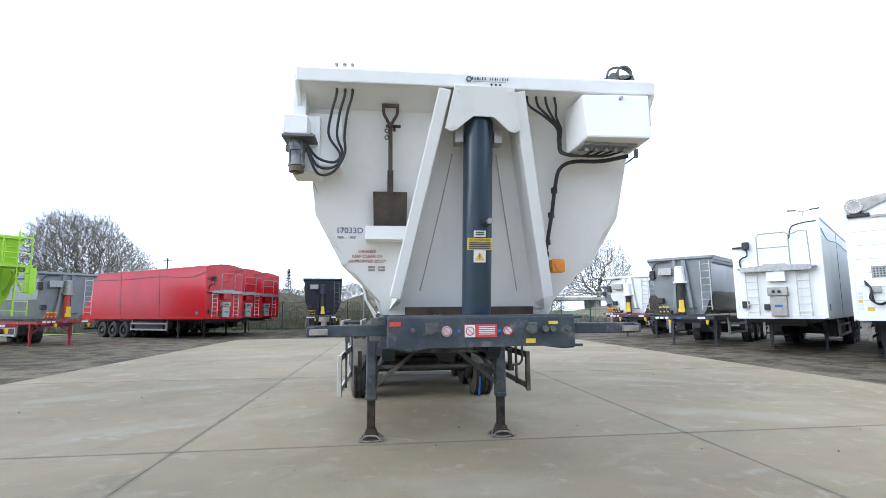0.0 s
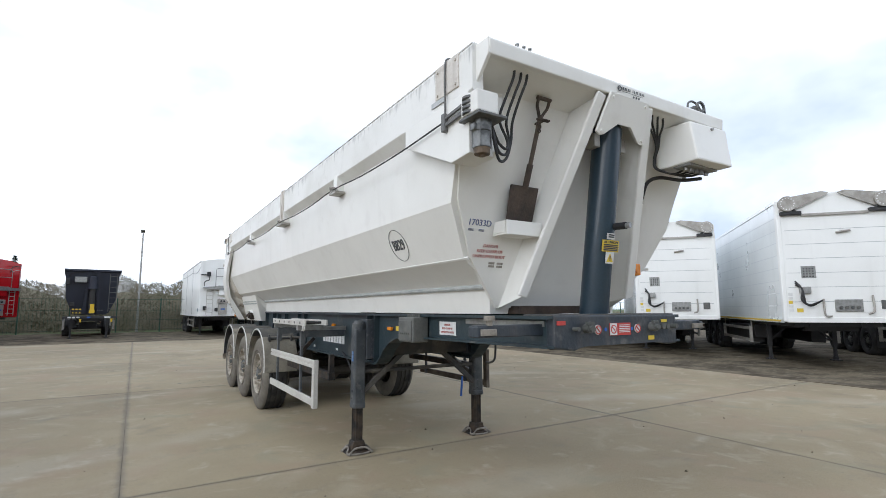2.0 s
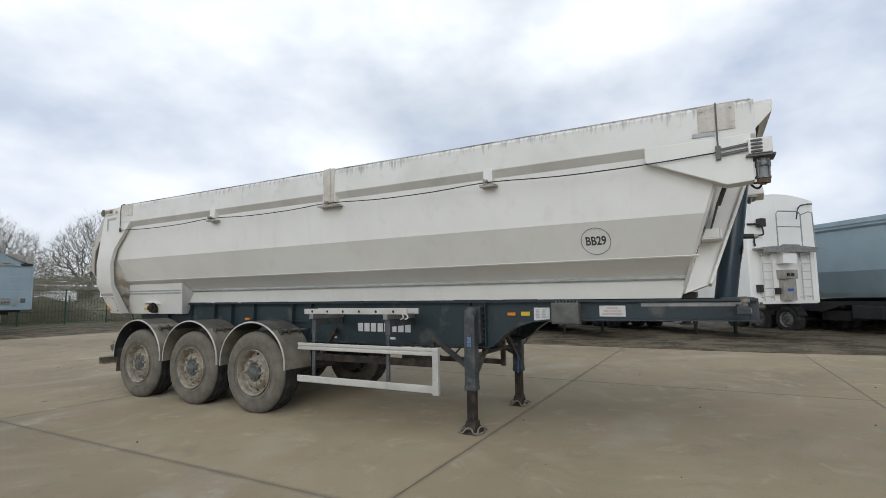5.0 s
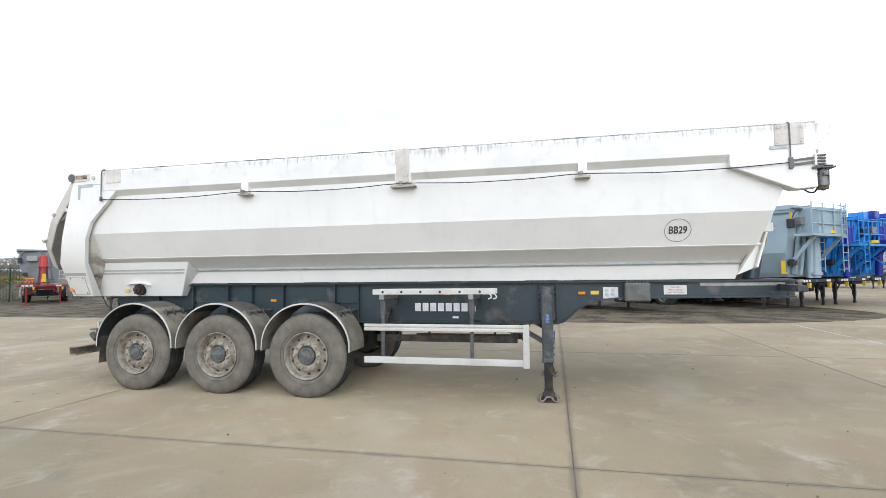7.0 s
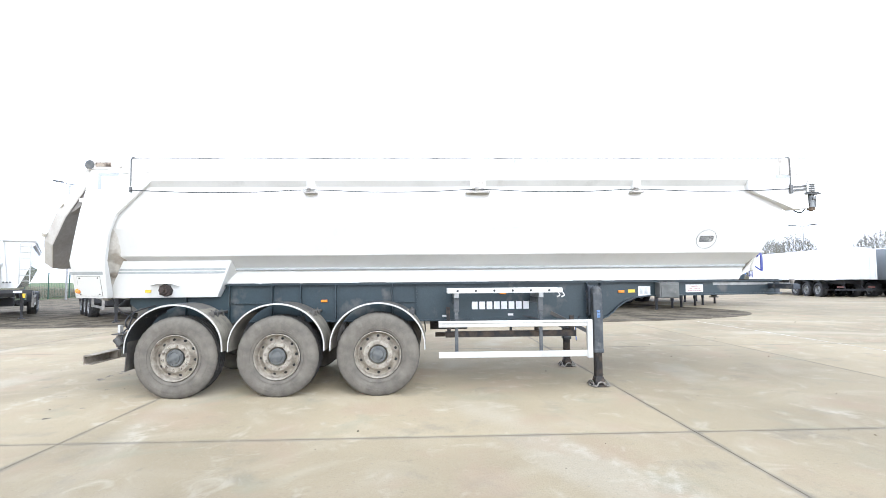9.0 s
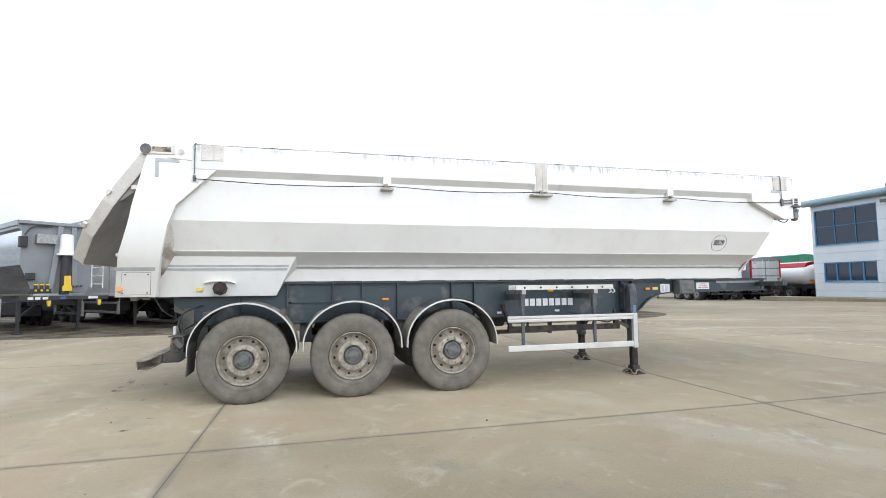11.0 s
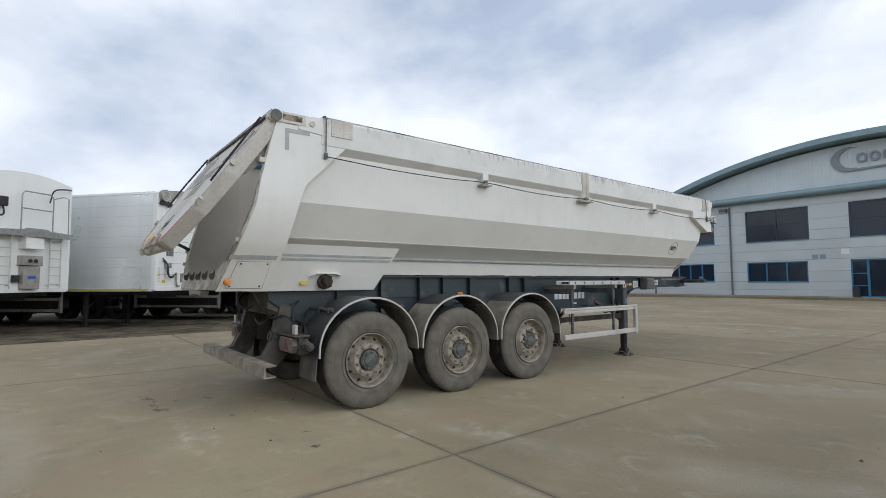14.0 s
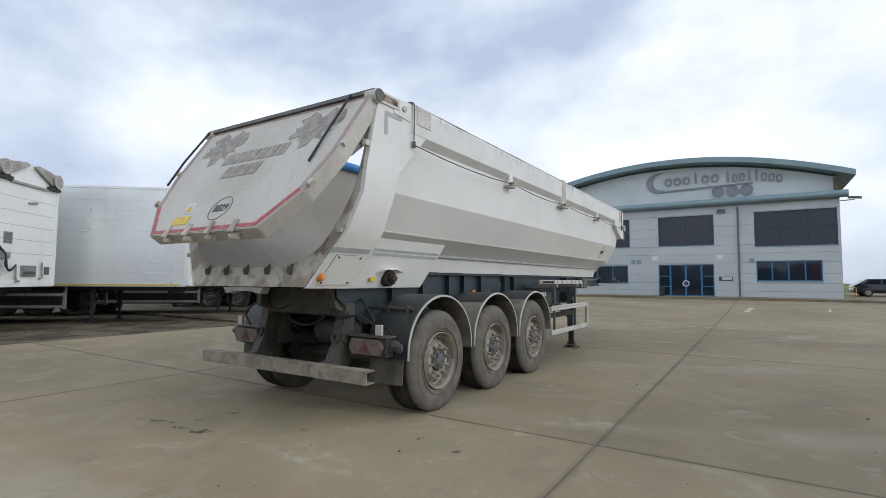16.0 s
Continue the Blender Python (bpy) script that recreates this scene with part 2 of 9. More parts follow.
ink_blue = surf("blue_ink", (0.09, 0.115, 0.23), (0.13, 0.155, 0.28), 0.5, 0, 20.0)
ink_red = surf("red_ink", (0.47, 0.16, 0.145), (0.44, 0.20, 0.18), 0.5, 0, 20.0)
ink_white = surf("white_ink", (0.78, 0.78, 0.78), (0.70, 0.70, 0.70), 0.45, 0, 10.0)
decal_grey = surf("faded_decal", (0.26, 0.24, 0.21), (0.37, 0.34, 0.30), 0.6, 0, 14.0, mixpos=(0.45, 0.55))
sticker_yellow = surf("yellow_sticker", (0.72, 0.52, 0.04), (0.62, 0.45, 0.05), 0.45, 0, 10.0)
sticker_white = surf("white_sticker", (0.72, 0.72, 0.70), (0.62, 0.62, 0.60), 0.45, 0, 10.0)
sticker_red = surf("red_sticker", (0.55, 0.06, 0.05), (0.45, 0.06, 0.05), 0.45, 0, 10.0)
tape_red = surf("red_reflective_tape", (0.42, 0.06, 0.07), (0.28, 0.09, 0.09), 0.45, 0, 9.0, spots=((0.50, 0.46, 0.41), 11.0, 0.7))
amber = surf("amber_lens", (0.72, 0.25, 0.02), (0.6, 0.2, 0.02), 0.25, 0, 8.0)
lens_red = surf("red_lens", (0.15, 0.055, 0.047), (0.11, 0.058, 0.048), 0.3, 0, 12.0, spots=((0.3, 0.25, 0.2), 12.0, 0.5))
lens_pale = surf("pale_lens", (0.19, 0.145, 0.125), (0.12, 0.10, 0.085), 0.35, 0, 15.0)
blue_plastic = surf("blue_strap", (0.03, 0.12, 0.42), (0.03, 0.10, 0.36), 0.5, 0, 6.0)
tarp_blue = surf("blue_tarpaulin", (0.05, 0.22, 0.50), (0.04, 0.18, 0.42), 0.5, 0, 5.0)
spade_steel = surf("rusty_spade_steel", (0.10, 0.075, 0.06), (0.06, 0.05, 0.045), 0.6, 0.3, 8.0, 0.02, 60)
spade_wood = surf("dark_ash_shaft", (0.10, 0.075, 0.055), (0.07, 0.055, 0.045), 0.6, 0, 12.0)



def concrete_mat():
    """Brushed yard concrete: broad patches, dusty swirls of tyre tracks, speckle, and damp dirt along the joints."""
    m = bpy.data.materials.new("weathered_concrete")
    m.use_nodes = True
    nt = m.node_tree
    n, l = nt.nodes, nt.links
    b = n["Principled BSDF"]
    co = n.new("ShaderNodeNewGeometry").outputs["Position"]

    def tex(scale, detail=5.0, rough=0.55, distort=0.0):
        t = n.new("ShaderNodeTexNoise")
        t.inputs["Scale"].default_value, t.inputs["Detail"].default_value = scale, detail
        t.inputs["Roughness"].default_value, t.inputs["Distortion"].default_value = rough, distort
        l.new(co, t.inputs[0])
        return t.outputs[0]

    def span(v, lo, hi, top=1.0):
        r = n.new("ShaderNodeMapRange")
        r.interpolation_type = "SMOOTHSTEP"
        r.inputs[1].default_value, r.inputs[2].default_value, r.inputs[4].default_value = lo, hi, top
        l.new(v, r.inputs[0])
        return r.outputs[0]

    def over(a, tone, fac, mode="MIX"):
        x = n.new("ShaderNodeMix")
        x.data_type, x.blend_type = "RGBA", mode
        l.new(fac, x.inputs[0])
        if isinstance(a, tuple):
            x.inputs[6].default_value = (*a, 1)
        else:
            l.new(a, x.inputs[6])
        x.inputs[7].default_value = (*tone, 1)
        return x.outputs[2]

    c = over((0.302, 0.250, 0.161), (0.226, 0.186, 0.119), span(tex(0.22, 4.0), 0.36, 0.64))
    c = over(c, (0.395, 0.352, 0.262), span(tex(0.55, 3.0, 0.5, 2.5), 0.50, 0.74, 0.30))
    c = over(c, (0.175, 0.155, 0.117), span(tex(1.4, 7.0, 0.66), 0.54, 0.72, 0.55))
    c = over(c, (0.14, 0.125, 0.095), span(tex(5.5, 8.0, 0.7), 0.60, 0.72, 0.45))
    c = over(c, (0.37, 0.335, 0.265), span(tex(9.0, 8.0, 0.72), 0.58, 0.72, 0.35))
    wave = n.new("ShaderNodeTexWave")
    wave.wave_type, wave.rings_direction = "RINGS", "Z"
    wave.inputs["Scale"].default_value, wave.inputs["Distortion"].default_value, wave.inputs["Detail"].default_value, wave.inputs["Detail Scale"].default_value = 0.09, 3.0, 2.0, 0.25
    l.new(co, wave.inputs[0])
    tracks = n.new("ShaderNodeMath")
    tracks.operation = "MULTIPLY"
    l.new(span(wave.outputs[1], 0.86, 1.0, 0.30), tracks.inputs[0])
    l.new(span(tex(0.3, 3.0), 0.48, 0.60), tracks.inputs[1])
    c = over(c, (0.43, 0.395, 0.32), tracks.outputs[0])
    c = over(c, (0.125, 0.112, 0.086), span(tex(30.0, 5.0, 0.8), 0.56, 0.68, 0.5))
    c = over(c, (0.45, 0.41, 0.33), span(tex(42.0, 5.0, 0.8), 0.57, 0.69, 0.4))
    c = over(c, (0.285, 0.215, 0.145), span(tex(0.8, 5.0, 0.6), 0.50, 0.66, 0.6))
    c = over(c, (0.40, 0.365, 0.285), span(tex(2.6, 6.0, 0.62, 0.8), 0.55, 0.72, 0.45))
    c = over(c, (0.225, 0.215, 0.150), span(tex(1.1, 4.0, 0.55, 0.6), 0.55, 0.72, 0.5))
    # thin chalky arcs left by turning wheels
    for cx, cy, freq, low in ((-1.0, 21.0, 0.42, 0.52), (-7.5, 2.0, 0.33, 0.55), (5.0, -4.0, 0.30, 0.54)):
        off = n.new("ShaderNodeVectorMath")
        off.operation = "DISTANCE"
        wobble = n.new("ShaderNodeVectorMath")
        wobble.operation = "ADD"
        sway = n.new("ShaderNodeTexNoise")
        sway.inputs["Scale"].default_value, sway.inputs["Detail"].default_value = 0.5, 3.0
        l.new(co, sway.inputs[0])
        l.new(co, wobble.inputs[0])
        l.new(sway.outputs[1], wobble.inputs[1])
        l.new(wobble.outputs[0], off.inputs[0])
        off.inputs[1].default_value = (cx, cy, 0.5)
        mul = n.new("ShaderNodeMath")
        mul.operation = "MULTIPLY"
        mul.inputs[1].default_value = freq
        l.new(off.outputs["Value"], mul.inputs[0])
        fr = n.new("ShaderNodeMath")
        fr.operation = "PINGPONG"
        fr.inputs[1].default_value = 0.5
        l.new(mul.outputs[0], fr.inputs[0])
        line = n.new("ShaderNodeMath")
        line.operation = "MULTIPLY"
        l.new(span(fr.outputs[0], 0.45, 0.5, 0.38), line.inputs[0])
        patch = n.new("ShaderNodeMath")
        patch.operation = "MULTIPLY"
        l.new(span(tex(0.45, 3.0), low, low + 0.1), patch.inputs[0])
        l.new(span(tex(7.0, 6.0, 0.7), 0.42, 0.62), patch.inputs[1])
        l.new(patch.outputs[0], line.inputs[1])
        c = over(c, (0.46, 0.42, 0.34), line.outputs[0])
    sep = n.new("ShaderNodeSeparateXYZ")
    l.new(co, sep.inputs[0])
    edge = tex(2.2, 5.0, 0.6)
    for k, at, wide in ((0, -2.89, 0.075), (0, 3.05, 0.06), (0, -8.86, 0.05), (1, 2.78, 0.04), (1, 6.93, 0.065), (1, 13.03, 0.065), (1, 19.1, 0.06)):
        off = n.new("ShaderNodeMath")
        off.operation = "SUBTRACT"
        off.inputs[1].default_value = at
        l.new(sep.outputs[k], off.inputs[0])
        gap = n.new("ShaderNodeMath")
        gap.operation = "ABSOLUTE"
        l.new(off.outputs[0], gap.inputs[0])
        wob = n.new("ShaderNodeMath")
        wob.operation = "MULTIPLY_ADD"
        wob.inputs[1].default_value = wide * 1.6
        l.new(edge, wob.inputs[0])
        l.new(gap.outputs[0], wob.inputs[2])
        near = n.new("ShaderNodeMapRange")
        near.interpolation_type = "SMOOTHSTEP"
        near.inputs[1].default_value, near.inputs[2].default_value = wide * 0.75, wide * 1.7
        near.inputs[3].default_value, near.inputs[4].default_value = 0.62, 0.0
        l.new(wob.outputs[0], near.inputs[0])
        c = over(c, (0.135, 0.120, 0.094), near.outputs[0])
    info = n.new("ShaderNodeObjectInfo")
    hs = n.new("ShaderNodeHueSaturation")
    r = n.new("ShaderNodeMapRange")
    r.inputs[3].default_value, r.inputs[4].default_value = 0.94, 1.06
    l.new(info.outputs["Random"], r.inputs[0])
    l.new(r.outputs[0], hs.inputs["Value"])
    l.new(c, hs.inputs["Color"])
    l.new(hs.outputs[0], b.inputs["Base Color"])
    b.inputs["Roughness"].default_value = 0.82
    b.inputs["Diffuse Roughness"].default_value = 1.0
    b.inputs["Specular IOR Level"].default_value = 0.3
    bp = n.new("ShaderNodeBump")
    bp.inputs["Strength"].default_value, bp.inputs["Distance"].default_value = 0.6, 0.01
    l.new(tex(45.0, 4.0, 0.7), bp.inputs["Height"])
    l.new(bp.outputs[0], b.inputs["Normal"])
    return m


concrete = concrete_mat()
joint_dark = surf("joint_filler", (0.165, 0.140, 0.107), (0.105, 0.089, 0.068), 0.9, 0, 3.0, world_co=True)
gravel = surf("packed_gravel", (0.150, 0.125, 0.088), (0.072, 0.060, 0.043), 0.95, 0, 1.1, 0.08, 9, mixpos=(0.43, 0.6), grit=0.5, spots=((0.23, 0.20, 0.155), 4.5, 0.6), world_co=True)
grass = surf("grass", (0.075, 0.12, 0.03), (0.10, 0.11, 0.045), 0.9, 0, 0.5, 0.04, 20, world_co=True)
stain = surf("dark_stain", (0.085, 0.066, 0.045), (0.16, 0.133, 0.097), 0.8, 0, 8.0, mixpos=(0.4, 0.55))
line_paint = surf("worn_line_paint", (0.55, 0.53, 0.47), (0.34, 0.31, 0.25), 0.8, 0, 4.0)
lawn_green = surf("short_grass", (0.16, 0.23, 0.045), (0.12, 0.18, 0.04), 0.9, 0, 0.8, 0.04, 25, world_co=True)
twig = surf("bare_twigs", (0.185, 0.172, 0.132), (0.14, 0.132, 0.10), 0.9, 0, 2.0)
bank_mat = surf("scrub_bank", (0.165, 0.145, 0.095), (0.11, 0.11, 0.062), 0.95, 0, 0.7, 0.08, 6, grit=0.5, spots=((0.15, 0.125, 0.085), 1.8, 0.6), world_co=True)
hedge_mat = surf("winter_hedge", (0.20, 0.175, 0.125), (0.13, 0.125, 0.075), 0.95, 0, 0.4, world_co=True)
bark = surf("bark", (0.10, 0.085, 0.07), (0.06, 0.05, 0.042), 0.95, 0, 3.0, 0.03, 20)
fence_green = surf("green_fence_wire", (0.03, 0.085, 0.055), (0.03, 0.07, 0.05), 0.6, 0, 3.0)

# ---- mesh helpers ----
ORIGIN = Vector((0, 0, 0))


def mesh_of(name, bm, material, smooth=0.0):
    bmesh.ops.recalc_face_normals(bm, faces=bm.faces[:])
    me = bpy.data.meshes.new(name)
    if ORIGIN.length:
        bmesh.ops.translate(bm, vec=-ORIGIN, verts=bm.verts[:])
    bm.to_mesh(me)
    bm.free()
    me.materials.append(material)
    if smooth:
        me.shade_smooth()
        me.set_sharp_from_angle(angle=radians(smooth))
    return me


def part(name, bm, material, parent=None, label="", smooth=0.0):
    ob = new(name, mesh_of(name, bm, material, smooth))
    ob.parent = parent
    if label:
        ob["label"] = label
    return ob


def pieces(name, bm, material, parent=None, label="", smooth=0.0):
    """Links each loose piece of a bmesh as a part of its own."""
    seen, groups = set(), []
    for v in bm.verts:
        if v in seen:
            continue
        group, stack = [], [v]
        seen.add(v)
        while stack:
            q = stack.pop()
            group.append(q)
            for e in q.link_edges:
                o = e.other_vert(q)
                if o not in seen:
                    seen.add(o)
                    stack.append(o)
        groups.append(group)
    for group in groups:
        one = bmesh.new()
        m = {v: one.verts.new(v.co) for v in group}
        for f in {f for v in group for f in v.link_faces}:
            one.faces.new([m[v] for v in f.verts])
        part(name, one, material, parent, label, smooth)
    bm.free()


def share(name, me, parent, m, label=""):
    ob = new(name, me)
    ob.parent = parent
    ob.matrix_basis = m
    if label:
        ob["label"] = label
    return ob


def thing(name, label, category, group="", kind=""):
    ob = new(name)
    ob.empty_display_size = 0.2
    return tagged(ob, label, category, group, kind)


def BM():
    return bmesh.new()


def hexa(bm, pts, b=0.0):
    """A box from eight corners: the lower four round, then the upper four."""
    v = [bm.verts.new(p) for p in pts]
    f = [bm.faces.new([v[i] for i in q]) for q in ((3, 2, 1, 0), (4, 5, 6, 7), (0, 1, 5, 4), (1, 2, 6, 5), (2, 3, 7, 6), (3, 0, 4, 7))]
    if b:
        e = list({e for q in f for e in q.edges})
        bmesh.ops.bevel(bm, geom=e, offset=b, segments=2, profile=0.5, affect="EDGES", clamp_overlap=True)
    return bm


def box(bm, x0, x1, y0, y1, z0, z1, b=0.0):
    return hexa(bm, [(x0, y0, z0), (x1, y0, z0), (x1, y1, z0), (x0, y1, z0), (x0, y0, z1), (x1, y0, z1), (x1, y1, z1), (x0, y1, z1)], b)


def beam(bm, p0, p1, w, h, up=(0, 0, 1), b=0.0):
    """A bar of width w and height h from p0 to p1."""
    p0, p1, up = Vector(p0), Vector(p1), Vector(up)
    d = (p1 - p0).normalized()
    s = d.cross(up)
    s = (s if s.length > 1e-3 else d.cross(Vector((1, 0, 0)))).normalized() * w / 2
    u = s.cross(d).normalized() * h / 2
    return hexa(bm, [p0 - s - u, p0 + s - u, p1 + s - u, p1 - s - u, p0 - s + u, p0 + s + u, p1 + s + u, p1 - s + u], b)


def rod(bm, p0, p1, r, n=12, r2=None, caps=True):
    p0, p1 = Vector(p0), Vector(p1)
    d = (p1 - p0).normalized()
    s = d.orthogonal().normalized()
    u = d.cross(s)
    rings = []
    for p, q in ((p0, r), (p1, r if r2 is None else r2)):
        rings.append([bm.verts.new(p + q * (math.cos(a) * s + math.sin(a) * u)) for a in [2 * math.pi * i / n for i in range(n)]])
    for i in range(n):
        bm.faces.new((rings[0][i], rings[0][(i + 1) % n], rings[1][(i + 1) % n], rings[1][i]))
    if caps:
        bm.faces.new(rings[0][::-1])
        bm.faces.new(rings[1])
    return bm


def smooth_line(pts, steps=6):
    pts = [Vector(p) for p in pts]
    if len(pts) < 3:
        return pts
    ext = [2 * pts[0] - pts[1]] + pts + [2 * pts[-1] - pts[-2]]
    out = []
    for a, b, c, d in zip(ext, ext[1:], ext[2:], ext[3:]):
        for k in range(steps):
            t = k / steps
            out.append(0.5 * (2 * b + (c - a) * t + (2 * a - 5 * b + 4 * c - d) * t * t + (3 * b - a - 3 * c + d) * t ** 3))
    return out + [pts[-1]]


def tube(bm, pts, r, n=8, steps=6, curve=True):
    """A round cable or pipe along the points."""
    line = smooth_line(pts, steps) if curve else [Vector(p) for p in pts]
    rings = []
    s = None
    for i, p in enumerate(line):
        d = (line[min(i + 1, len(line) - 1)] - line[max(i - 1, 0)]).normalized()
        s = d.orthogonal().normalized() if s is None else (s - d * s.dot(d)).normalized()
        u = d.cross(s)
        rings.append([bm.verts.new(p + r * (math.cos(a) * s + math.sin(a) * u)) for a in [2 * math.pi * k / n for k in range(n)]])
    for a, b in zip(rings, rings[1:]):
        for i in range(n):
            bm.faces.new((a[i], a[(i + 1) % n], b[(i + 1) % n], b[i]))
    bm.faces.new(rings[0][::-1])
    bm.faces.new(rings[-1])
    return bm


def prism(bm, pts, axis, a0, a1, b=0.0):
    """A polygon of (u, v) pushed along an axis: x takes (y, z), y takes (x, z), z takes (x, y)."""
    put = {"x": lambda u, v, a: (a, u, v), "y": lambda u, v, a: (u, a, v), "z": lambda u, v, a: (u, v, a)}[axis]
    lo = [bm.verts.new(put(u, v, a0)) for u, v in pts]
    hi = [bm.verts.new(put(u, v, a1)) for u, v in pts]
    f = [bm.faces.new(lo[::-1]), bm.faces.new(hi)]
    k = len(pts)
    for i in range(k):
        f.append(bm.faces.new((lo[i], lo[(i + 1) % k], hi[(i + 1) % k], hi[i])))
    if b:
        bmesh.ops.bevel(bm, geom=list({e for q in f for e in q.edges}), offset=b, segments=2, profile=0.5, affect="EDGES", clamp_overlap=True)
    return bm


def loft(bm, rings, closed=True, caps=True):
    vs = [[bm.verts.new(p) for p in r] for r in rings]
    k = len(vs[0])
    for a, b in zip(vs, vs[1:]):
        for i in range(k if closed else k - 1):
            bm.faces.new((a[i], a[(i + 1) % k], b[(i + 1) % k], b[i]))
    if caps and closed:
        bm.faces.new(vs[0][::-1])
        bm.faces.new(vs[-1])
    return bm


def lathe(bm, prof, c=(0, 0, 0), n=40, closed=False):
    """A profile of (x, radius) turned about the x axis through c."""
    c = Vector(c)
    rings = [[bm.verts.new(c + Vector((x, r * math.cos(a), r * math.sin(a)))) for a in [2 * math.pi * i / n for i in range(n)]] for x, r in prof]
    pairs = list(zip(rings, rings[1:])) + ([(rings[-1], rings[0])] if closed else [])
    for a, b in pairs:
        for i in range(n):
            bm.faces.new((a[i], a[(i + 1) % n], b[(i + 1) % n], b[i]))
    return bm


def ring(bm, p, normal, r0, r1, t=0.003, n=40, squash=1.0):
    """A flat ring of paint or tape."""
    z = Vector(normal).normalized()
    s = Vector((0, 1, 0)) if abs(z.y) < 0.9 else Vector((1, 0, 0))
    s = (s - z * s.dot(z)).normalized()
    u = z.cross(s)
    p = Vector(p)
    rings = []
    for r, h in ((r0, 0), (r0, t), (r1, t), (r1, 0)):
        rings.append([bm.verts.new(p + z * h + r * (math.cos(a) * s + math.sin(a) * squash * u)) for a in [2 * math.pi * i / n for i in range(n)]])
    for a, b in zip(rings, rings[1:] + rings[:1]):
        for i in range(n):
            bm.faces.new((a[i], a[(i + 1) % n], b[(i + 1) % n], b[i]))
    return bm


def lettering(name, words, size, m, material, parent, label="", depth=0.002, align="CENTER", shear=0.0, bold=0.0):
    """Words in the built-in font as a thin mesh, at the pose m."""
    cu = bpy.data.curves.new(name, "FONT")
    cu.body, cu.size, cu.align_x, cu.align_y, cu.extrude, cu.shear = words, size, align, "CENTER", depth, shear
    cu.offset = bold
    tmp = bpy.data.objects.new(name, cu)
    me = bpy.data.meshes.new_from_object(tmp)
    bpy.data.objects.remove(tmp)
    bpy.data.curves.remove(cu)
    me.materials.append(material)
    me.transform(m)
    if ORIGIN.length:
        me.transform(Matrix.Translation(-ORIGIN))
    ob = new(name, me)
    ob.parent = parent
    if label:
        ob["label"] = label
    return ob


def facing(p, right, up):
    """A pose at p whose x runs along right and y along up."""
    r, u = Vector(right).normalized(), Vector(up).normalized()
    z = r.cross(u).normalized()
    u = z.cross(r)
    return Matrix.Translation(p) @ Matrix((r, u, z)).transposed().to_4x4()


def bars(bm, m, w, h, rows, cols=1, gap=0.35, t=0.002):
    """Rows of plain bars for writing that cannot be read, on the xy plane of m."""
    for r in range(rows):
        for c in range(cols):
            x0 = -w / 2 + w * c / cols
            x1 = -w / 2 + w * (c + 1 - (gap if cols > 1 else 0)) / cols
            y1 = h / 2 - h * r / rows
            y0 = y1 - h / rows * (1 - gap)
            new_bm = bmesh.new()
            box(new_bm, x0, x1, y0, y1, 0, t)
            new_bm.transform(m)
            me = bpy.data.meshes.new("tmp")
            new_bm.to_mesh(me)
            new_bm.free()
            bm.from_mesh(me)
            bpy.data.meshes.remove(me)
    return bm


def plate(bm, m, w, h, t=0.003):
    """A thin sheet centred on the xy plane of m."""
    return hexa(bm, [m @ Vector(p) for p in ((-w / 2, -h / 2, 0), (w / 2, -h / 2, 0), (w / 2, h / 2, 0), (-w / 2, h / 2, 0), (-w / 2, -h / 2, t), (w / 2, -h / 2, t), (w / 2, h / 2, t), (-w / 2, h / 2, t))])

# ---- ground ----
bm = BM()
v = [bm.verts.new(p) for p in ((-900, -900, -0.16), (900, -900, -0.16), (900, 900, -0.16), (-900, 900, -0.16))]
bm.faces.new(v)
tagged(part("ground", bm, grass), "flat winter grassland round the yard", "ground", kind="structure")
bm = BM()
GR = [(-70, -60), (80, -60), (80, 44), (-70, 44)]
NX, NY = 75, 52
grid = [[bm.verts.new((-70 + 150 * i / NX, -60 + 104 * j / NY, -0.05 + 0.02 * noise.noise((i * 0.55, j * 0.55, 0)))) for i in range(NX + 1)] for j in range(NY + 1)]
for j in range(NY):
    for i in range(NX):
        bm.faces.new((grid[j][i], grid[j][i + 1], grid[j + 1][i + 1], grid[j + 1][i]))
tagged(part("gravel_yard", bm, gravel, smooth=60), "dark packed gravel of the trailer yard", "gravel", kind="structure")

bm = BM()
prism(bm, [(-24.8, 38.2), (-24.2, 41.0), (-23.6, 43.9), (-60, 43.9), (-60, 38.0), (-32, 37.6), (-28, 38.1)], "z", -0.06, 0.0)
tagged(part("lawn", bm, lawn_green), "strip of short green grass at the yard's edge", "grass", kind="structure")

# concrete pad: slabs of about six metres with dark joints
XJ = [-8.86, -2.89, 3.05, 9.05]
YJ = [-53.4, -47.4, -41.4, -35.4, -29.4, -23.3, -17.2, -11.15, -5.1, 2.78, 6.93, 13.03, 19.1, 25.1, 30.2]
FAR_X = [9.05, 15.0, 21.0, 27.0, 33.0, 39.0, 45.0, 51.0, 57.0]
bm = BM()
box(bm, -8.84, 9.03, -53, 30.18, -0.12, -0.004)
box(bm, 9.04, 57, -53, 6.9, -0.12, -0.016)
box(bm, -38, -8.87, -53, -5.2, -0.12, -0.016)
pad = tagged(part("pavement", bm, joint_dark), "pale concrete hardstanding with dark joints", "pavement", kind="structure")


def rise(y, x=0.0):
    """The gentle fall of the yard away from the office, level again beyond its corner."""
    return 0.2 * max(0.0, min(1.0, (-5.1 - y) / 18.2)) * max(0.0, min(1.0, (22.0 - x) / 9.0))


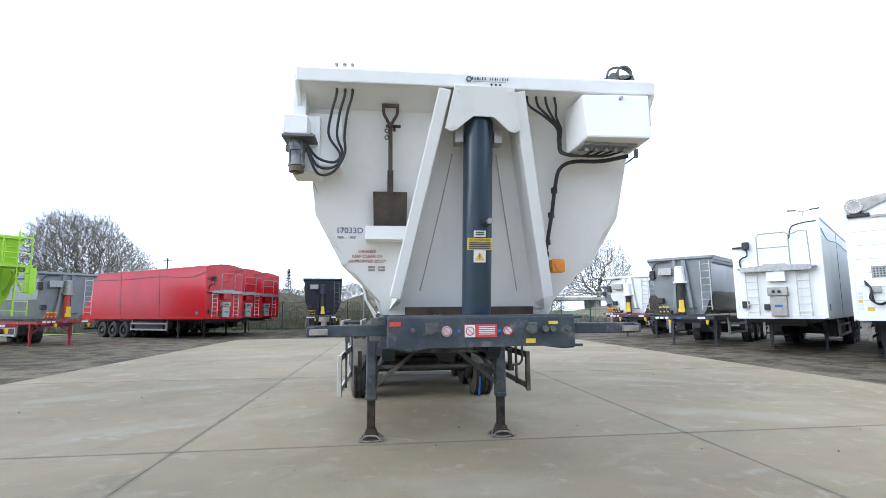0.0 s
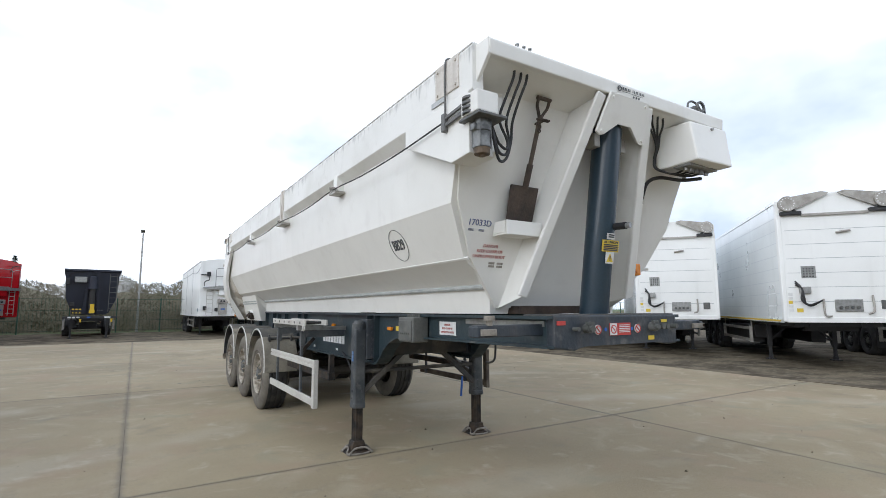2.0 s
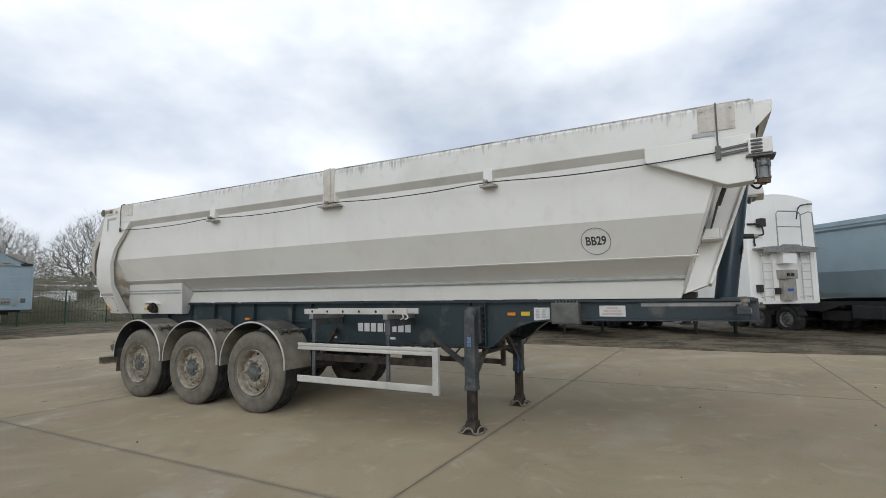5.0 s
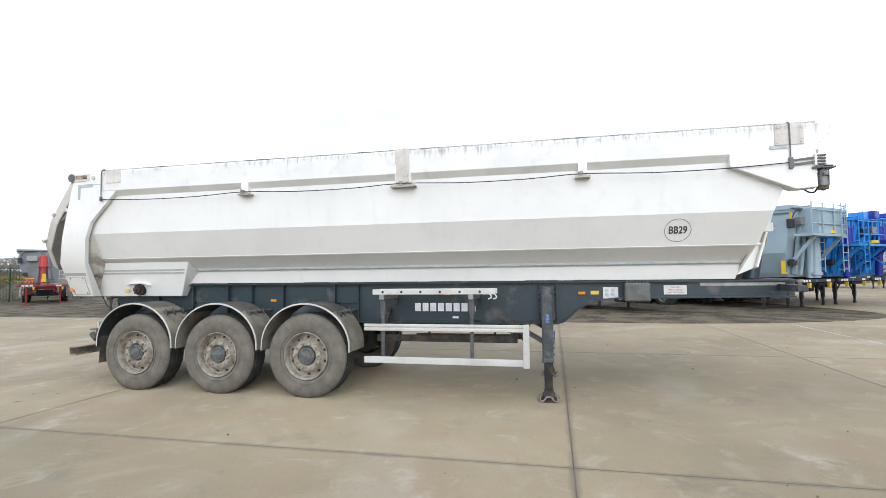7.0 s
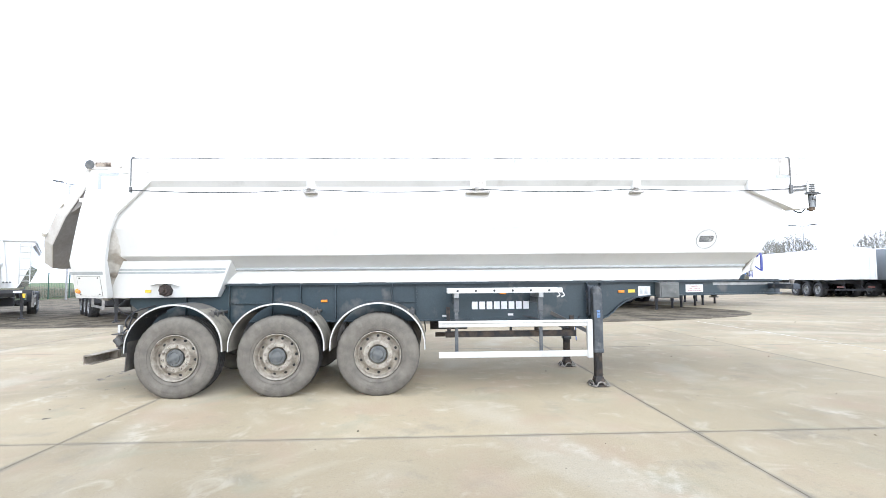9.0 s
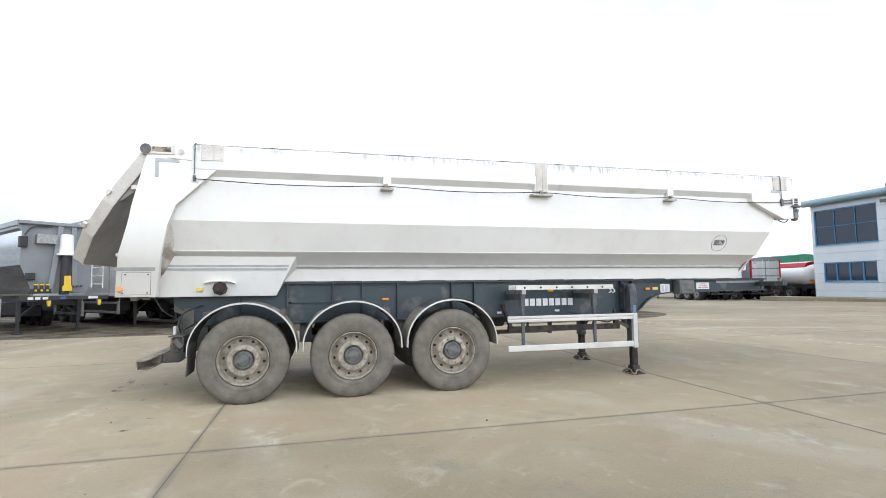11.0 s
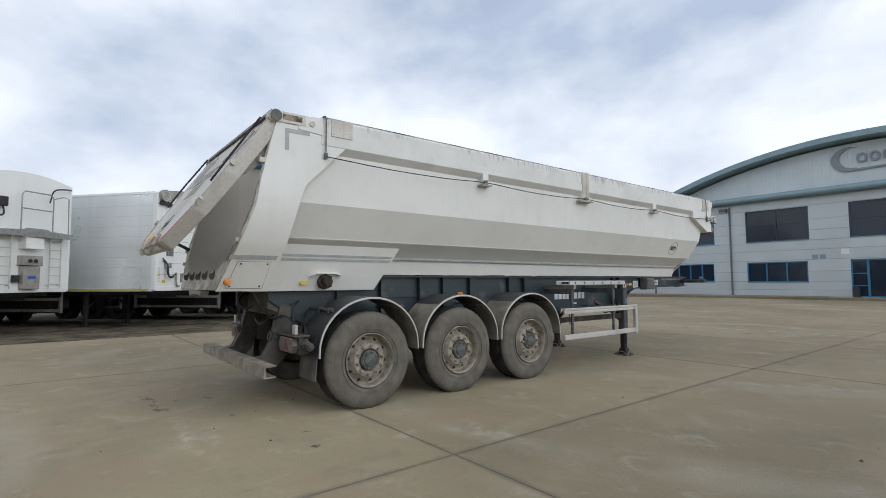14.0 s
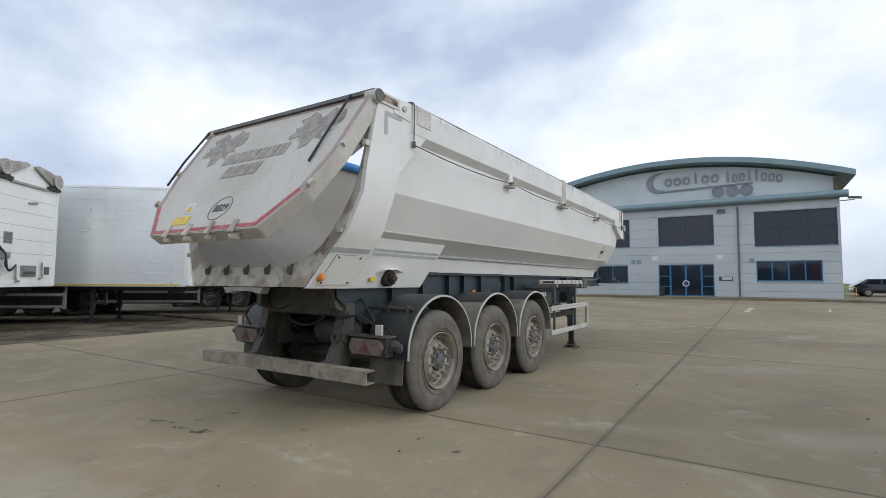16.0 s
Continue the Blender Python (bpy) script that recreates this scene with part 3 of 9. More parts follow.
def slab(x0, x1, y0, y1):
    g, h = 0.004, 0.005
    bm = BM()
    foot = [(x0 + g, y0 + h), (x1 - g, y0 + h), (x1 - g, y1 - h), (x0 + g, y1 - h)]
    tops = [rise(y0, x0), rise(y0, x1), rise(y1, x1), rise(y1, x0)]
    hexa(bm, [(x, y, z - 0.1) for (x, y), z in zip(foot, tops)] + [(x, y, z) for (x, y), z in zip(foot, tops)])
    part("slab", bm, concrete, pad)


for x0, x1 in zip(XJ, XJ[1:]):
    for y0, y1 in zip(YJ[:-1], YJ[1:]):
        slab(x0, x1, y0, y1)
for x0, x1 in zip(FAR_X, FAR_X[1:]):
    for y0, y1 in zip(YJ[:10], YJ[1:11]):
        slab(x0, x1, y0, y1)
LEFT_X = [-38.0, -32.6, -26.7, -20.75, -14.8, -8.86]
for x0, x1 in zip(LEFT_X, LEFT_X[1:]):
    for y0, y1 in zip(YJ[:8], YJ[1:9]):
        slab(x0, x1, y0, y1)
# rounded gravel corner drawn over the hard edge
bm = BM()
arc = [(p.x, p.y) for p in smooth_line([(9.02, 7.1, 0), (8.95, 3.5, 0), (9.5, 0.2, 0), (10.9, -2.7, 0), (12.7, -3.95, 0), (14.6, -3.9, 0), (17.5, -3.0, 0), (26, -0.4, 0), (40, 2.2, 0), (57, 4.2, 0)], 5)] + [(57, 7.1)]
prism(bm, arc, "z", -0.05, 0.012)
tagged(part("gravel_edge", bm, gravel), "gravel spilling over the concrete edge", "gravel", kind="structure")
# oil and dirt stains
def blot(name, x, y, rx, ry, seed, material, turn=0.0, label="dark oil stain on concrete", h=0.002):
    """A stain of many small ragged spots, thickest in the middle."""
    bm = BM()
    rr = random.Random(seed)
    for k in range(int(10 + 400 * rx * ry / 0.02 * 0.15)):
        cx, cy = rr.gauss(0, 0.42) * rx, rr.gauss(0, 0.42) * ry
        r = rr.uniform(0.12, 0.4) * min(rx, ry)
        n = 7
        pts = [(cx + r * rr.uniform(0.9, 2.2) * math.cos(2 * math.pi * i / n), cy + r * rr.uniform(0.5, 1.1) * math.sin(2 * math.pi * i / n)) for i in range(n)]
        hh = h * rr.uniform(0.5, 1.0)
        bm.faces.new([bm.verts.new((u, v, hh)) for u, v in pts])
    ob = part(name, bm, material)
    ob.matrix_basis = pose(x, y, 0, 0, 0, turn)
    return tagged(ob, label, "stain", kind="structure")


STAINS = ((0.91, 14.66, 0.13, 0.06, 20), (0.70, 14.62, 0.08, 0.035, -15), (0.47, 14.66, 0.12, 0.04, 5), (0.22, 14.63, 0.10, 0.06, 40), (0.51, 14.1, 0.11, 0.04, 0), (0.58, 14.42, 0.05, 0.03, 10),
          (-0.52, 14.08, 0.05, 0.03, 0), (-2.0, 13.8, 0.04, 0.05, 0), (-1.55, 13.7, 0.03, 0.03, 0), (-0.75, 1.35, 0.12, 0.07, 30), (1.05, 0.9, 0.10, 0.06, 0))
for i, (x, y, rx, ry, tn) in enumerate(STAINS):
    blot("oil_stain", x, y, rx, ry, i + 11, stain, tn)
rr = random.Random(8)
bm = BM()
for i in range(260):
    x, y = rr.uniform(-8.5, 8.5), rr.uniform(-6, 28)
    r = 0.006 + 0.012 * rr.random() ** 2
    p = Vector((x, y, r * 0.4))
    vs = [bm.verts.new(p + Vector((r * math.cos(a) * (0.7 + 0.5 * rr.random()), r * math.sin(a), -r * 0.4))) for a in (0, 1.3, 2.5, 3.8, 5.0)]
    top = bm.verts.new(p + Vector((0, 0, r * 0.7)))
    for a, b in zip(vs, vs[1:] + vs[:1]):
        bm.faces.new((a, b, top))
tagged(part("loose_stones", bm, gravel), "small loose stones on the concrete", "stones", kind="stuff")
# worn painted bay lines towards the office
for x0, y0, x1, y1, w in ((9.0, 0.40, -8.8, 0.30, 0.032), (-3.6, -8.7, -3.77, -12.2, 0.22), (-5.62, -12.44, -6.91, -12.64, 0.10), (-6.91, -12.64, -6.76, -10.64, 0.10), (-6.76, -10.64, -5.87, -10.35, 0.10), (-8.8, -14.6, 9.0, -14.2, 0.10)):
    bm = BM()
    beam(bm, (x0, y0, rise(y0) + 0.0015), (x1, y1, rise(y1) + 0.0015), w, 0.003)
    tagged(part("bay_line", bm, line_paint), "worn white painted bay line", "road marking", kind="structure")

# ---- the white tipper trailer ----
CX = 0.05
ORIGIN = Vector((0, 9, 0))
trailer = thing("tipper_trailer", "long white steel tipper trailer with raised tailgate, parked on concrete", "trailer")


def mirrored(pts):
    """The left half of a section from top to bottom, closed by its right half from bottom to top."""
    return [(-w, z) for w, z in pts] + [(w, z) for w, z in reversed(pts)]


def front_y(z):
    """Where the leaning front panel stands at the height z."""
    return 4.93 - 0.335 * (z - 1.5)


OUT = [(1.205, 3.06), (1.205, 2.74), (1.17, 2.22), (0.985, 1.86), (0.735, 1.69), (0.715, 1.665), (0.672, 1.475)]
INN = [(1.165, 3.06), (1.165, 2.70), (1.12, 2.25), (1.00, 2.00), (0.86, 1.825), (0.70, 1.705), (0.50, 1.58), (0.25, 1.515)]


def resample(pts, n):
    """The same broken line with n points: extra ones on its longest stretches."""
    pts = [Vector(p) for p in pts]
    while len(pts) < n:
        i = max(range(len(pts) - 1), key=lambda j: (pts[j + 1] - pts[j]).length)
        pts.insert(i + 1, (pts[i] + pts[i + 1]) / 2)
    return [tuple(p) for p in pts]


def curved(pts, n):
    """The broken line rounded off, with n points."""
    line = [p.to_2d() for p in smooth_line([(a, b, 0) for a, b in pts], 8)]
    return [tuple(line[round(i * (len(line) - 1) / (n - 1))]) for i in range(n)]


INN = curved(INN + [(0.02, 1.505)], 18)
OUT = resample(OUT, 18)


def tub_section(rear):
    """Outer and inner outline of the tub at its leaning front or at its rear, where the lining stops short of the flared frame."""
    outer = [(x, ((13.80 if z > 1.84 else 13.62) if rear else front_y(z) + 0.02), z) for x, z in mirrored(OUT)]
    inner = [(x, (13.60 if rear else front_y(z) + 0.02), z) for x, z in mirrored(INN)][::-1]
    return outer + inner


bm = BM()
a, b = tub_section(False), tub_section(True)
va, vb = [bm.verts.new(p) for p in a], [bm.verts.new(p) for p in b]
k = len(va)
for i in range(k):
    f = bm.faces.new((va[i], va[(i + 1) % k], vb[(i + 1) % k], vb[i]))
    f.material_index = 1 if k // 2 <= i < k - 1 else 0
for i in range(k // 2 - 1):
    bm.faces.new((va[i], va[i + 1], va[k - 2 - i], va[k - 1 - i]))
body = part("body", bm, white, trailer, smooth=20)
body.data.materials.append(inner_steel)

# leaning front panel with folded lower corners
bm = BM()
PANEL = [(1.205, 3.06), (1.20, 2.74), (1.13, 2.24), (0.955, 1.88), (0.80, 1.70), (0.64, 1.52)]
f0 = [(x, front_y(z), z) for x, z in mirrored(PANEL)]
f1 = [(x, front_y(z) + 0.03, z) for x, z in mirrored(PANEL)]
loft(bm, [f0, f1])
front_panel = part("front_panel", bm, white, body)
front_panel.data.materials.append(inner_steel)
for poly in front_panel.data.polygons:
    poly.material_index = 1 if poly.normal.y > 0.5 else 0

# long creases of the lower side
for s in (-1, 1):
    bm = BM()
    prism(bm, [(s * 0.735, 1.70), (s * 0.748, 1.682), (s * 0.748, 1.668), (s * 0.735, 1.655)], "y", 4.88, 12.55)
    part("sill_moulding", bm, tape_grey, body)
    bm = BM()
    prism(bm, [(s * 0.985, 1.874), (s * 0.992, 1.864), (s * 0.978, 1.850)], "y", 4.78, 13.6)
    part("side_seam", bm, white, body)

# top rails with their sloping undersides, cut between the posts
for s in (-1, 1):
    bm = BM()
    prism(bm, [(s * 1.19, 3.13), (s * 1.255, 3.135), (s * 1.275, 3.105), (s * 1.275, 2.835), (s * 1.20, 2.755), (s * 1.19, 2.755)], "y", 4.30, 13.44, 0.006)
    rail = part("top_rail", bm, white_top, body, "white top rail with black streaks")
    bm = BM()
    box(bm, s * 1.195, s * 1.262, 4.32, 13.42, 3.131, 3.143, 0.003)
    part("rail_edge", bm, rail_grime, rail, "blackened top edge")
    for y, w in ((11.08, 0.10), (8.86, 0.20), (6.70, 0.10)):
        bm = BM()
        prism(bm, [(s * 1.195, 2.86), (s * 1.279, 2.86), (s * 1.279, 2.72), (s * 1.25, 2.685), (s * 1.195, 2.685)], "y", y - w / 2, y + w / 2, 0.004)
        part("rail_post", bm, white, body)
        if w > 0.15:
            bm = BM()
            box(bm, s * 1.262, s * 1.288, y - 0.085, y + 0.085, 2.72, 3.146, 0.004)
            box(bm, s * 1.286, s * 1.296, y - 0.035, y - 0.005, 2.70, 3.15, 0.003)
            part("centre_post", bm, white_dirty, body, "grimy white centre post")
        bm = BM()
        box(bm, s * 1.19, s * 1.31, y - w * 0.75 - 0.01, y + w * 0.75 + 0.01, 2.662, 2.684)
        beam(bm, (s * 1.295, y + 0.02, 2.68), (s * 1.295, y + 0.02, 2.735), 0.03, 0.05, (0, 1, 0))
        rod(bm, (s * 1.27, y + 0.02, 2.72), (s * 1.33, y + 0.02, 2.72), 0.018, 8)
        part("sheet_hook", bm, alu_dirty, body, "dirty sheet hook")
    # front gusset that carries the sheet motor
    if s < 0:
        bm = BM()
        prism(bm, [(5.16, 2.70), (5.16, 2.835), (4.34, 2.835), (4.33, 2.44), (4.53, 2.425)], "x", s * 1.10, s * 1.282, 0.006)
        part("front_gusset", bm, white, body)
    # strap plates over the rail
    for y0, y1, z0 in ((13.08, 13.33, 2.94), (8.78, 8.96, 2.95), (4.44, 4.72, 2.90)):
        bm = BM()
        box(bm, s * 1.26, s * 1.284, y0, y1, z0, 3.125, 0.004)
        for yy in (y0 + 0.03, y1 - 0.03):
            for zz in (z0 + 0.03, 3.09):
                rod(bm, (s * 1.28, yy, zz), (s * 1.292, yy, zz), 0.009, 8)
        part("rail_plate", bm, white_dirty, body)
    for y in (13.40, 4.58):
        bm = BM()
        tube(bm, [(s * 1.18, y, 3.15), (s * 1.27, y, 3.145), (s * 1.294, y, 3.07), (s * 1.294, y, 2.76)], 0.007, 6)
        box(bm, s * 1.283, s * 1.306, y - 0.016, y + 0.016, 2.68, 2.75, 0.004)
        part("sheet_strap", bm, strap_grey, body)
    # faded tape at the rail's front corner
    bm = BM()
    box(bm, s * 1.280, s * 1.284, 4.60, 4.77, 2.862, 2.897)
    pieces("rail_tape", bm, tape_grey, body, "faded grey tape")
    # slack sheet cord along the rail
    bm = BM()
    line = []
    for p, q in zip((13.40, 11.08, 8.86, 6.70), (11.08, 8.86, 6.70, 4.58)):
        for t in (0, 0.35, 0.7):
            line.append((s * 1.305, p + (q - p) * t, 2.705 - 0.035 * math.sin(math.pi * t)))
    tube(bm, line + [(s * 1.305, 4.58, 2.705)], 0.006, 5, 3)
    part("sheet_cord", bm, black, body, "thin black sheet cord")

# visor over the front panel
bm = BM()
prism(bm, [(4.60, 3.11), (4.60, 3.0), (4.50, 2.93), (4.46, 2.93), (4.215, 3.01), (4.175, 3.01), (4.165, 3.10), (4.185, 3.12)], "x", -1.24, 1.24, 0.008)
visor = part("visor", bm, white, body, "white sloping visor lip")
for s in (-1, 1):
    bm = BM()
    prism(bm, [(4.60, 3.115), (4.175, 3.115), (4.18, 3.01), (4.36, 2.82), (4.60, 2.82)], "x", s * 1.22, s * 1.245, 0.004)
    part("visor_cheek", bm, white, visor)

# A-shaped ram housing
for s in (-1, 1):
    bm = BM()
    top_o, bot_o = Vector((s * 0.235, 4.20, 3.0)), Vector((s * 0.56, 4.71, 1.60))
    hexa(bm, [bot_o, bot_o + Vector((s * 0.07, 0.25, -0.1)), bot_o + Vector((s * 0.07, 0.28, -0.02)), bot_o + Vector((-s * 0.03, 0.28, -0.06)),
              top_o, top_o + Vector((s * 0.05, 0.20, 0)), top_o + Vector((s * 0.05, 0.26, 0)), top_o + Vector((-s * 0.02, 0.26, 0))], 0.006)
    part("ram_housing_side", bm, white, body)
    bm = BM()
    beam(bm, top_o + Vector((s * 0.02, -0.01, 0.0)), bot_o + Vector((s * 0.02, -0.01, 0.0)), 0.085, 0.03, (0, -1, -0.35), 0.01)
    part("ram_housing_flange", bm, white, body)
    bm = BM()
    tube(bm, [(s * 0.165, front_y(2.66) - 0.004, 2.66), (s * 0.24, front_y(2.3) - 0.004, 2.30), (s * 0.385, front_y(1.66) - 0.004, 1.66)], 0.0045, 6)
    part("weld_seam", bm, tape_grey, body, "thin grey sealed seam")
bm = BM()
m = facing((0.012, 4.215, 2.87), (1, 0, 0), (0, -0.37, 1))
lo = [(-0.205, 0.155), (-0.262, -0.13), (-0.225, -0.148), (-0.185, -0.138), (-0.07, -0.04), (0.07, -0.04), (0.185, -0.138), (0.225, -0.148), (0.262, -0.13), (0.205, 0.155)]
prism(bm, lo, "z", -0.01, 0.012, 0.003)
for x, y in ((-0.175, 0.125), (0.175, 0.125), (-0.22, -0.115), (0.22, -0.115)):
    rod(bm, (x, y, 0.012), (x, y, 0.022), 0.011, 8)
bm.transform(m)
part("ram_cover", bm, white, body, "white bolted cover plate")
bm = BM()
rod(bm, (0, 4.57, 1.42), (0, 4.36, 2.84), 0.105, 36)
rod(bm, (0, 4.36, 2.84), (0, 4.355, 2.87), 0.105, 36, 0.085)
rod(bm, (0.02, 4.47, 2.115), (0.03, 4.37, 2.11), 0.035, 14)
ram = part("hydraulic_ram", bm, ram_blue, trailer, "dark blue hydraulic tipping ram", 40)
bm = BM()
rod(bm, (0.035, 4.38, 2.11), (0.045, 4.27, 2.105), 0.026, 12)
part("ram_valve", bm, black, ram, "black oil valve")
bm = BM()
rod(bm, (0.045, 4.27, 2.105), (0.048, 4.235, 2.104), 0.020, 12)
part("valve_tip", bm, galv, ram)
bm = BM()
for x in (-0.14, 0.14):
    box(bm, x - 0.03, x + 0.03, 4.34, 4.44, 2.68, 2.78, 0.004)
pieces("ram_bracket", bm, alu_dirty, body)
bm = BM()
box(bm, -0.5, 0.5, 4.83, 4.97, 1.475, 1.535)
part("pivot_plate", bm, rust, body, "rusty cross plate")


def ram_face(z):
    """A pose on the front of the ram at the height z."""
    return facing((0, 4.57 - 0.105 - 0.148 * (z - 1.42) - 0.001, z), (1, 0, 0), (0, -0.148, 1))


for z, w, h, mt, lab in ((2.035, 0.085, 0.045, sticker_white, "white label"), (1.965, 0.175, 0.085, sticker_yellow, "yellow attention label"), (1.88, 0.085, 0.085, sticker_white, "white label with warning triangle")):
    bm = BM()
    plate(bm, ram_face(z) @ pose(0, 0, 0.0), w, h, 0.004)
    pieces("label_plate", bm, mt, ram, lab)
lettering("label_text", "ATTENTION", 0.026, ram_face(1.992) @ pose(0, 0, 0.005), ink_dark, ram)
bm = BM()
bars(bm, ram_face(1.952) @ pose(0, 0, 0.005), 0.15, 0.05, 4)
bars(bm, ram_face(2.035) @ pose(0, 0, 0.005), 0.06, 0.03, 2)
part("label_lines", bm, ink_dark, ram)
bm = BM()
prism(bm, [(-0.034, -0.03), (0.034, -0.03), (0, 0.032)], "z", 0.0045, 0.006)
bm.transform(ram_face(1.88))
part("warning_triangle", bm, sticker_yellow, ram)
bm = BM()
box(bm, -0.004, 0.004, -0.008, 0.014, 0.006, 0.008)
box(bm, -0.004, 0.004, -0.02, -0.013, 0.006, 0.008)
bm.transform(ram_face(1.88))
part("warning_mark", bm, ink_dark, ram)

# writing on the front panel and on the visor
def panel_pose(x, z, up=0.002):
    return facing((x, front_y(z) - up, z), (1, 0, 0), (0, -0.335, 1))


lettering("stock_number", "17033D", 0.062, panel_pose(-0.92, 2.105), ink_blue, body, "blue stock number")
bm = BM()
bars(bm, panel_pose(-0.92, 2.055), 0.18, 0.018, 2, 2, 0.5)
pieces("stock_lines", bm, ink_blue, body)
for i, (words, x) in enumerate((("DANGER", -0.77), ("KEEP CLEAR OF", -0.77), ("UNPROPPED BODY", -0.77))):
    lettering("danger_text", words, 0.033, panel_pose(x - 0.02, 1.955 - 0.036 * i), ink_red, body, "red danger writing")
bm = BM()
bars(bm, panel_pose(-0.71, 1.825), 0.15, 0.045, 2, 2, 0.3)
part("worn_decal", bm, decal_grey, body)
vm = facing((0.03, 4.163, 3.06), (1, 0, 0), (0, -0.1, 1))
bm = BM()
for i, w in enumerate((0.020, 0.020, 0.030, 0.014, 0.020, 0.020, -1, 0.014, 0.012, 0.020, 0.010, 0.010, 0.020, 0.012, 0.016)):
    if w > 0:
        box(bm, -0.105 + i * 0.0175, -0.105 + i * 0.0175 + w * 0.38, 0.0, 0.018, 0, 0.003)
box(bm, -0.10, 0.13, -0.0125, -0.011, 0, 0.003)
ring(bm, (-0.125, 0.003, 0), (0, 0, 1), 0.012, 0.020, 0.003, 20)
for x in (0.03, 0.06, 0.09):
    rod(bm, (x, -0.030, 0), (x, -0.030, 0.003), 0.008, 12)
bm.transform(vm)
part("dealer_mark", bm, ink_dark, visor, "dark dealer mark")

# boxes, motor, hoses and lamp on the front
bm = BM()
hexa(bm, [(0.695, 4.085, 2.655), (1.125, 4.055, 2.645), (1.145, 4.42, 2.645), (0.665, 4.42, 2.635), (0.690, 4.130, 2.975), (1.155, 4.105, 2.975), (1.165, 4.44, 2.975), (0.665, 4.44, 2.975)], 0.014)
control_box = part("control_box", bm, white, trailer, "white steel control box")
bm = BM()
for i in range(5):
    x = 0.74 + i * 0.07
    rod(bm, (x, 4.22, 2.655), (x, 4.22, 2.60), 0.018, 10)
box(bm, 0.70, 1.08, 4.16, 4.30, 2.628, 2.648)
rod(bm, (0.95, 4.125, 2.945), (0.95, 4.095, 2.945), 0.012, 10)
pieces("cable_gland", bm, galv, control_box)
# sheet motor on its bracket, hung a little below the visor's corner
MB = Matrix.Translation((-0.02, 0.025, -0.045))
bm = BM()
box(bm, -1.295, -1.14, 4.17, 4.34, 2.70, 2.83, 0.008)
box(bm, -1.17, -0.94, 4.375, 4.595, 2.545, 2.925, 0.006)
bm.transform(MB)
motor_bracket = part("motor_bracket", bm, white, trailer, "white sheet motor bracket")
bm = BM()
box(bm, -1.30, -1.09, 4.15, 4.36, 2.675, 2.692, 0.004)
for dx, dy in ((-0.08, -0.075), (0.08, -0.075), (-0.08, 0.075), (0.08, 0.075)):
    rod(bm, (-1.195 + dx, 4.255 + dy, 2.692), (-1.195 + dx, 4.255 + dy, 2.705), 0.011, 6)
bm.transform(MB)
part("motor_plate", bm, hub_grey, motor_bracket, "grey mounting plate with bolts")
bm = BM()
lathe(bm, [(-2.675, 0.001), (-2.675, 0.040), (-2.650, 0.042), (-2.645, 0.056), (-2.60, 0.058), (-2.595, 0.052), (-2.52, 0.050), (-2.515, 0.054), (-2.50, 0.054), (-2.498, 0.001)], n=24)
bm.transform(Matrix.Translation((-1.215, 4.24, 0)) @ pose(0, 0, 0, 0, 90, 0))
for k in range(4):
    a = radians(45 + 90 * k)
    rod(bm, (-1.215 + 0.055 * math.cos(a), 4.24 + 0.055 * math.sin(a), 2.66), (-1.215 + 0.055 * math.cos(a), 4.24 + 0.055 * math.sin(a), 2.505), 0.006, 6)
box(bm, -1.285, -1.255, 4.215, 4.265, 2.60, 2.64, 0.004)
bm.transform(MB)
part("sheet_motor", bm, motor_grey, motor_bracket, "scuffed grey electric sheet motor", 40)
bm = BM()
rod(bm, (-1.215, 4.24, 2.498), (-1.215, 4.24, 2.462), 0.050, 20, 0.047)
rod(bm, (-1.215, 4.24, 2.462), (-1.215, 4.24, 2.45), 0.020, 12)
bm.transform(MB)
part("motor_cap", bm, cap_brown, motor_bracket, "brown motor cap")
bm = BM()
for z in (2.71, 2.74, 2.77, 2.80):
    rod(bm, (-1.265, 4.28, z), (-1.265, 4.28, z + 0.014), 0.052, 20)
rod(bm, (-1.265, 4.28, 2.692), (-1.265, 4.28, 2.83), 0.026, 14)
bm.transform(MB)
part("motor_drum", bm, hub_grey, motor_bracket, "grooved grey cord drum")
bm = BM()
beam(bm, (-1.30, 4.58, 2.745), (-1.30, 4.32, 2.77), 0.014, 0.018)
beam(bm, (-1.30, 4.58, 2.70), (-1.30, 4.32, 2.725), 0.014, 0.022)
box(bm, -1.315, -1.285, 4.56, 4.60, 2.66, 2.78, 0.006)
bm.transform(Matrix.Translation((0, 0, -0.02)))
part("sheet_pulley", bm, strap_grey, motor_bracket)
bm = BM()
for dx in (0, 0.055, 0.105):
    x = -0.985 + dx
    tube(bm, [(x, 4.25, 3.05), (x, 4.26, 2.96), (x - 0.035, 4.29, 2.84), (x - 0.055, 4.34, 2.70), (-0.965 + dx * 0.3, 4.36, 2.58), (-1.0, 4.33, 2.51 - dx * 0.6), (-1.10, 4.28, 2.52 - dx), (-1.17, 4.25, 2.60 - dx * 0.3)], 0.009, 7)
pieces("motor_hose", bm, black, trailer, "black hydraulic hoses")
bm = BM()
for x in (-0.985, -0.93, -0.88):
    rod(bm, (x, 4.22, 3.10), (x, 4.22, 3.15), 0.010, 8)
    rod(bm, (x, 4.22, 3.15), (x, 4.22, 3.16), 0.014, 6)
pieces("hose_fitting", bm, galv, visor, "zinc hose fittings")
bm = BM()
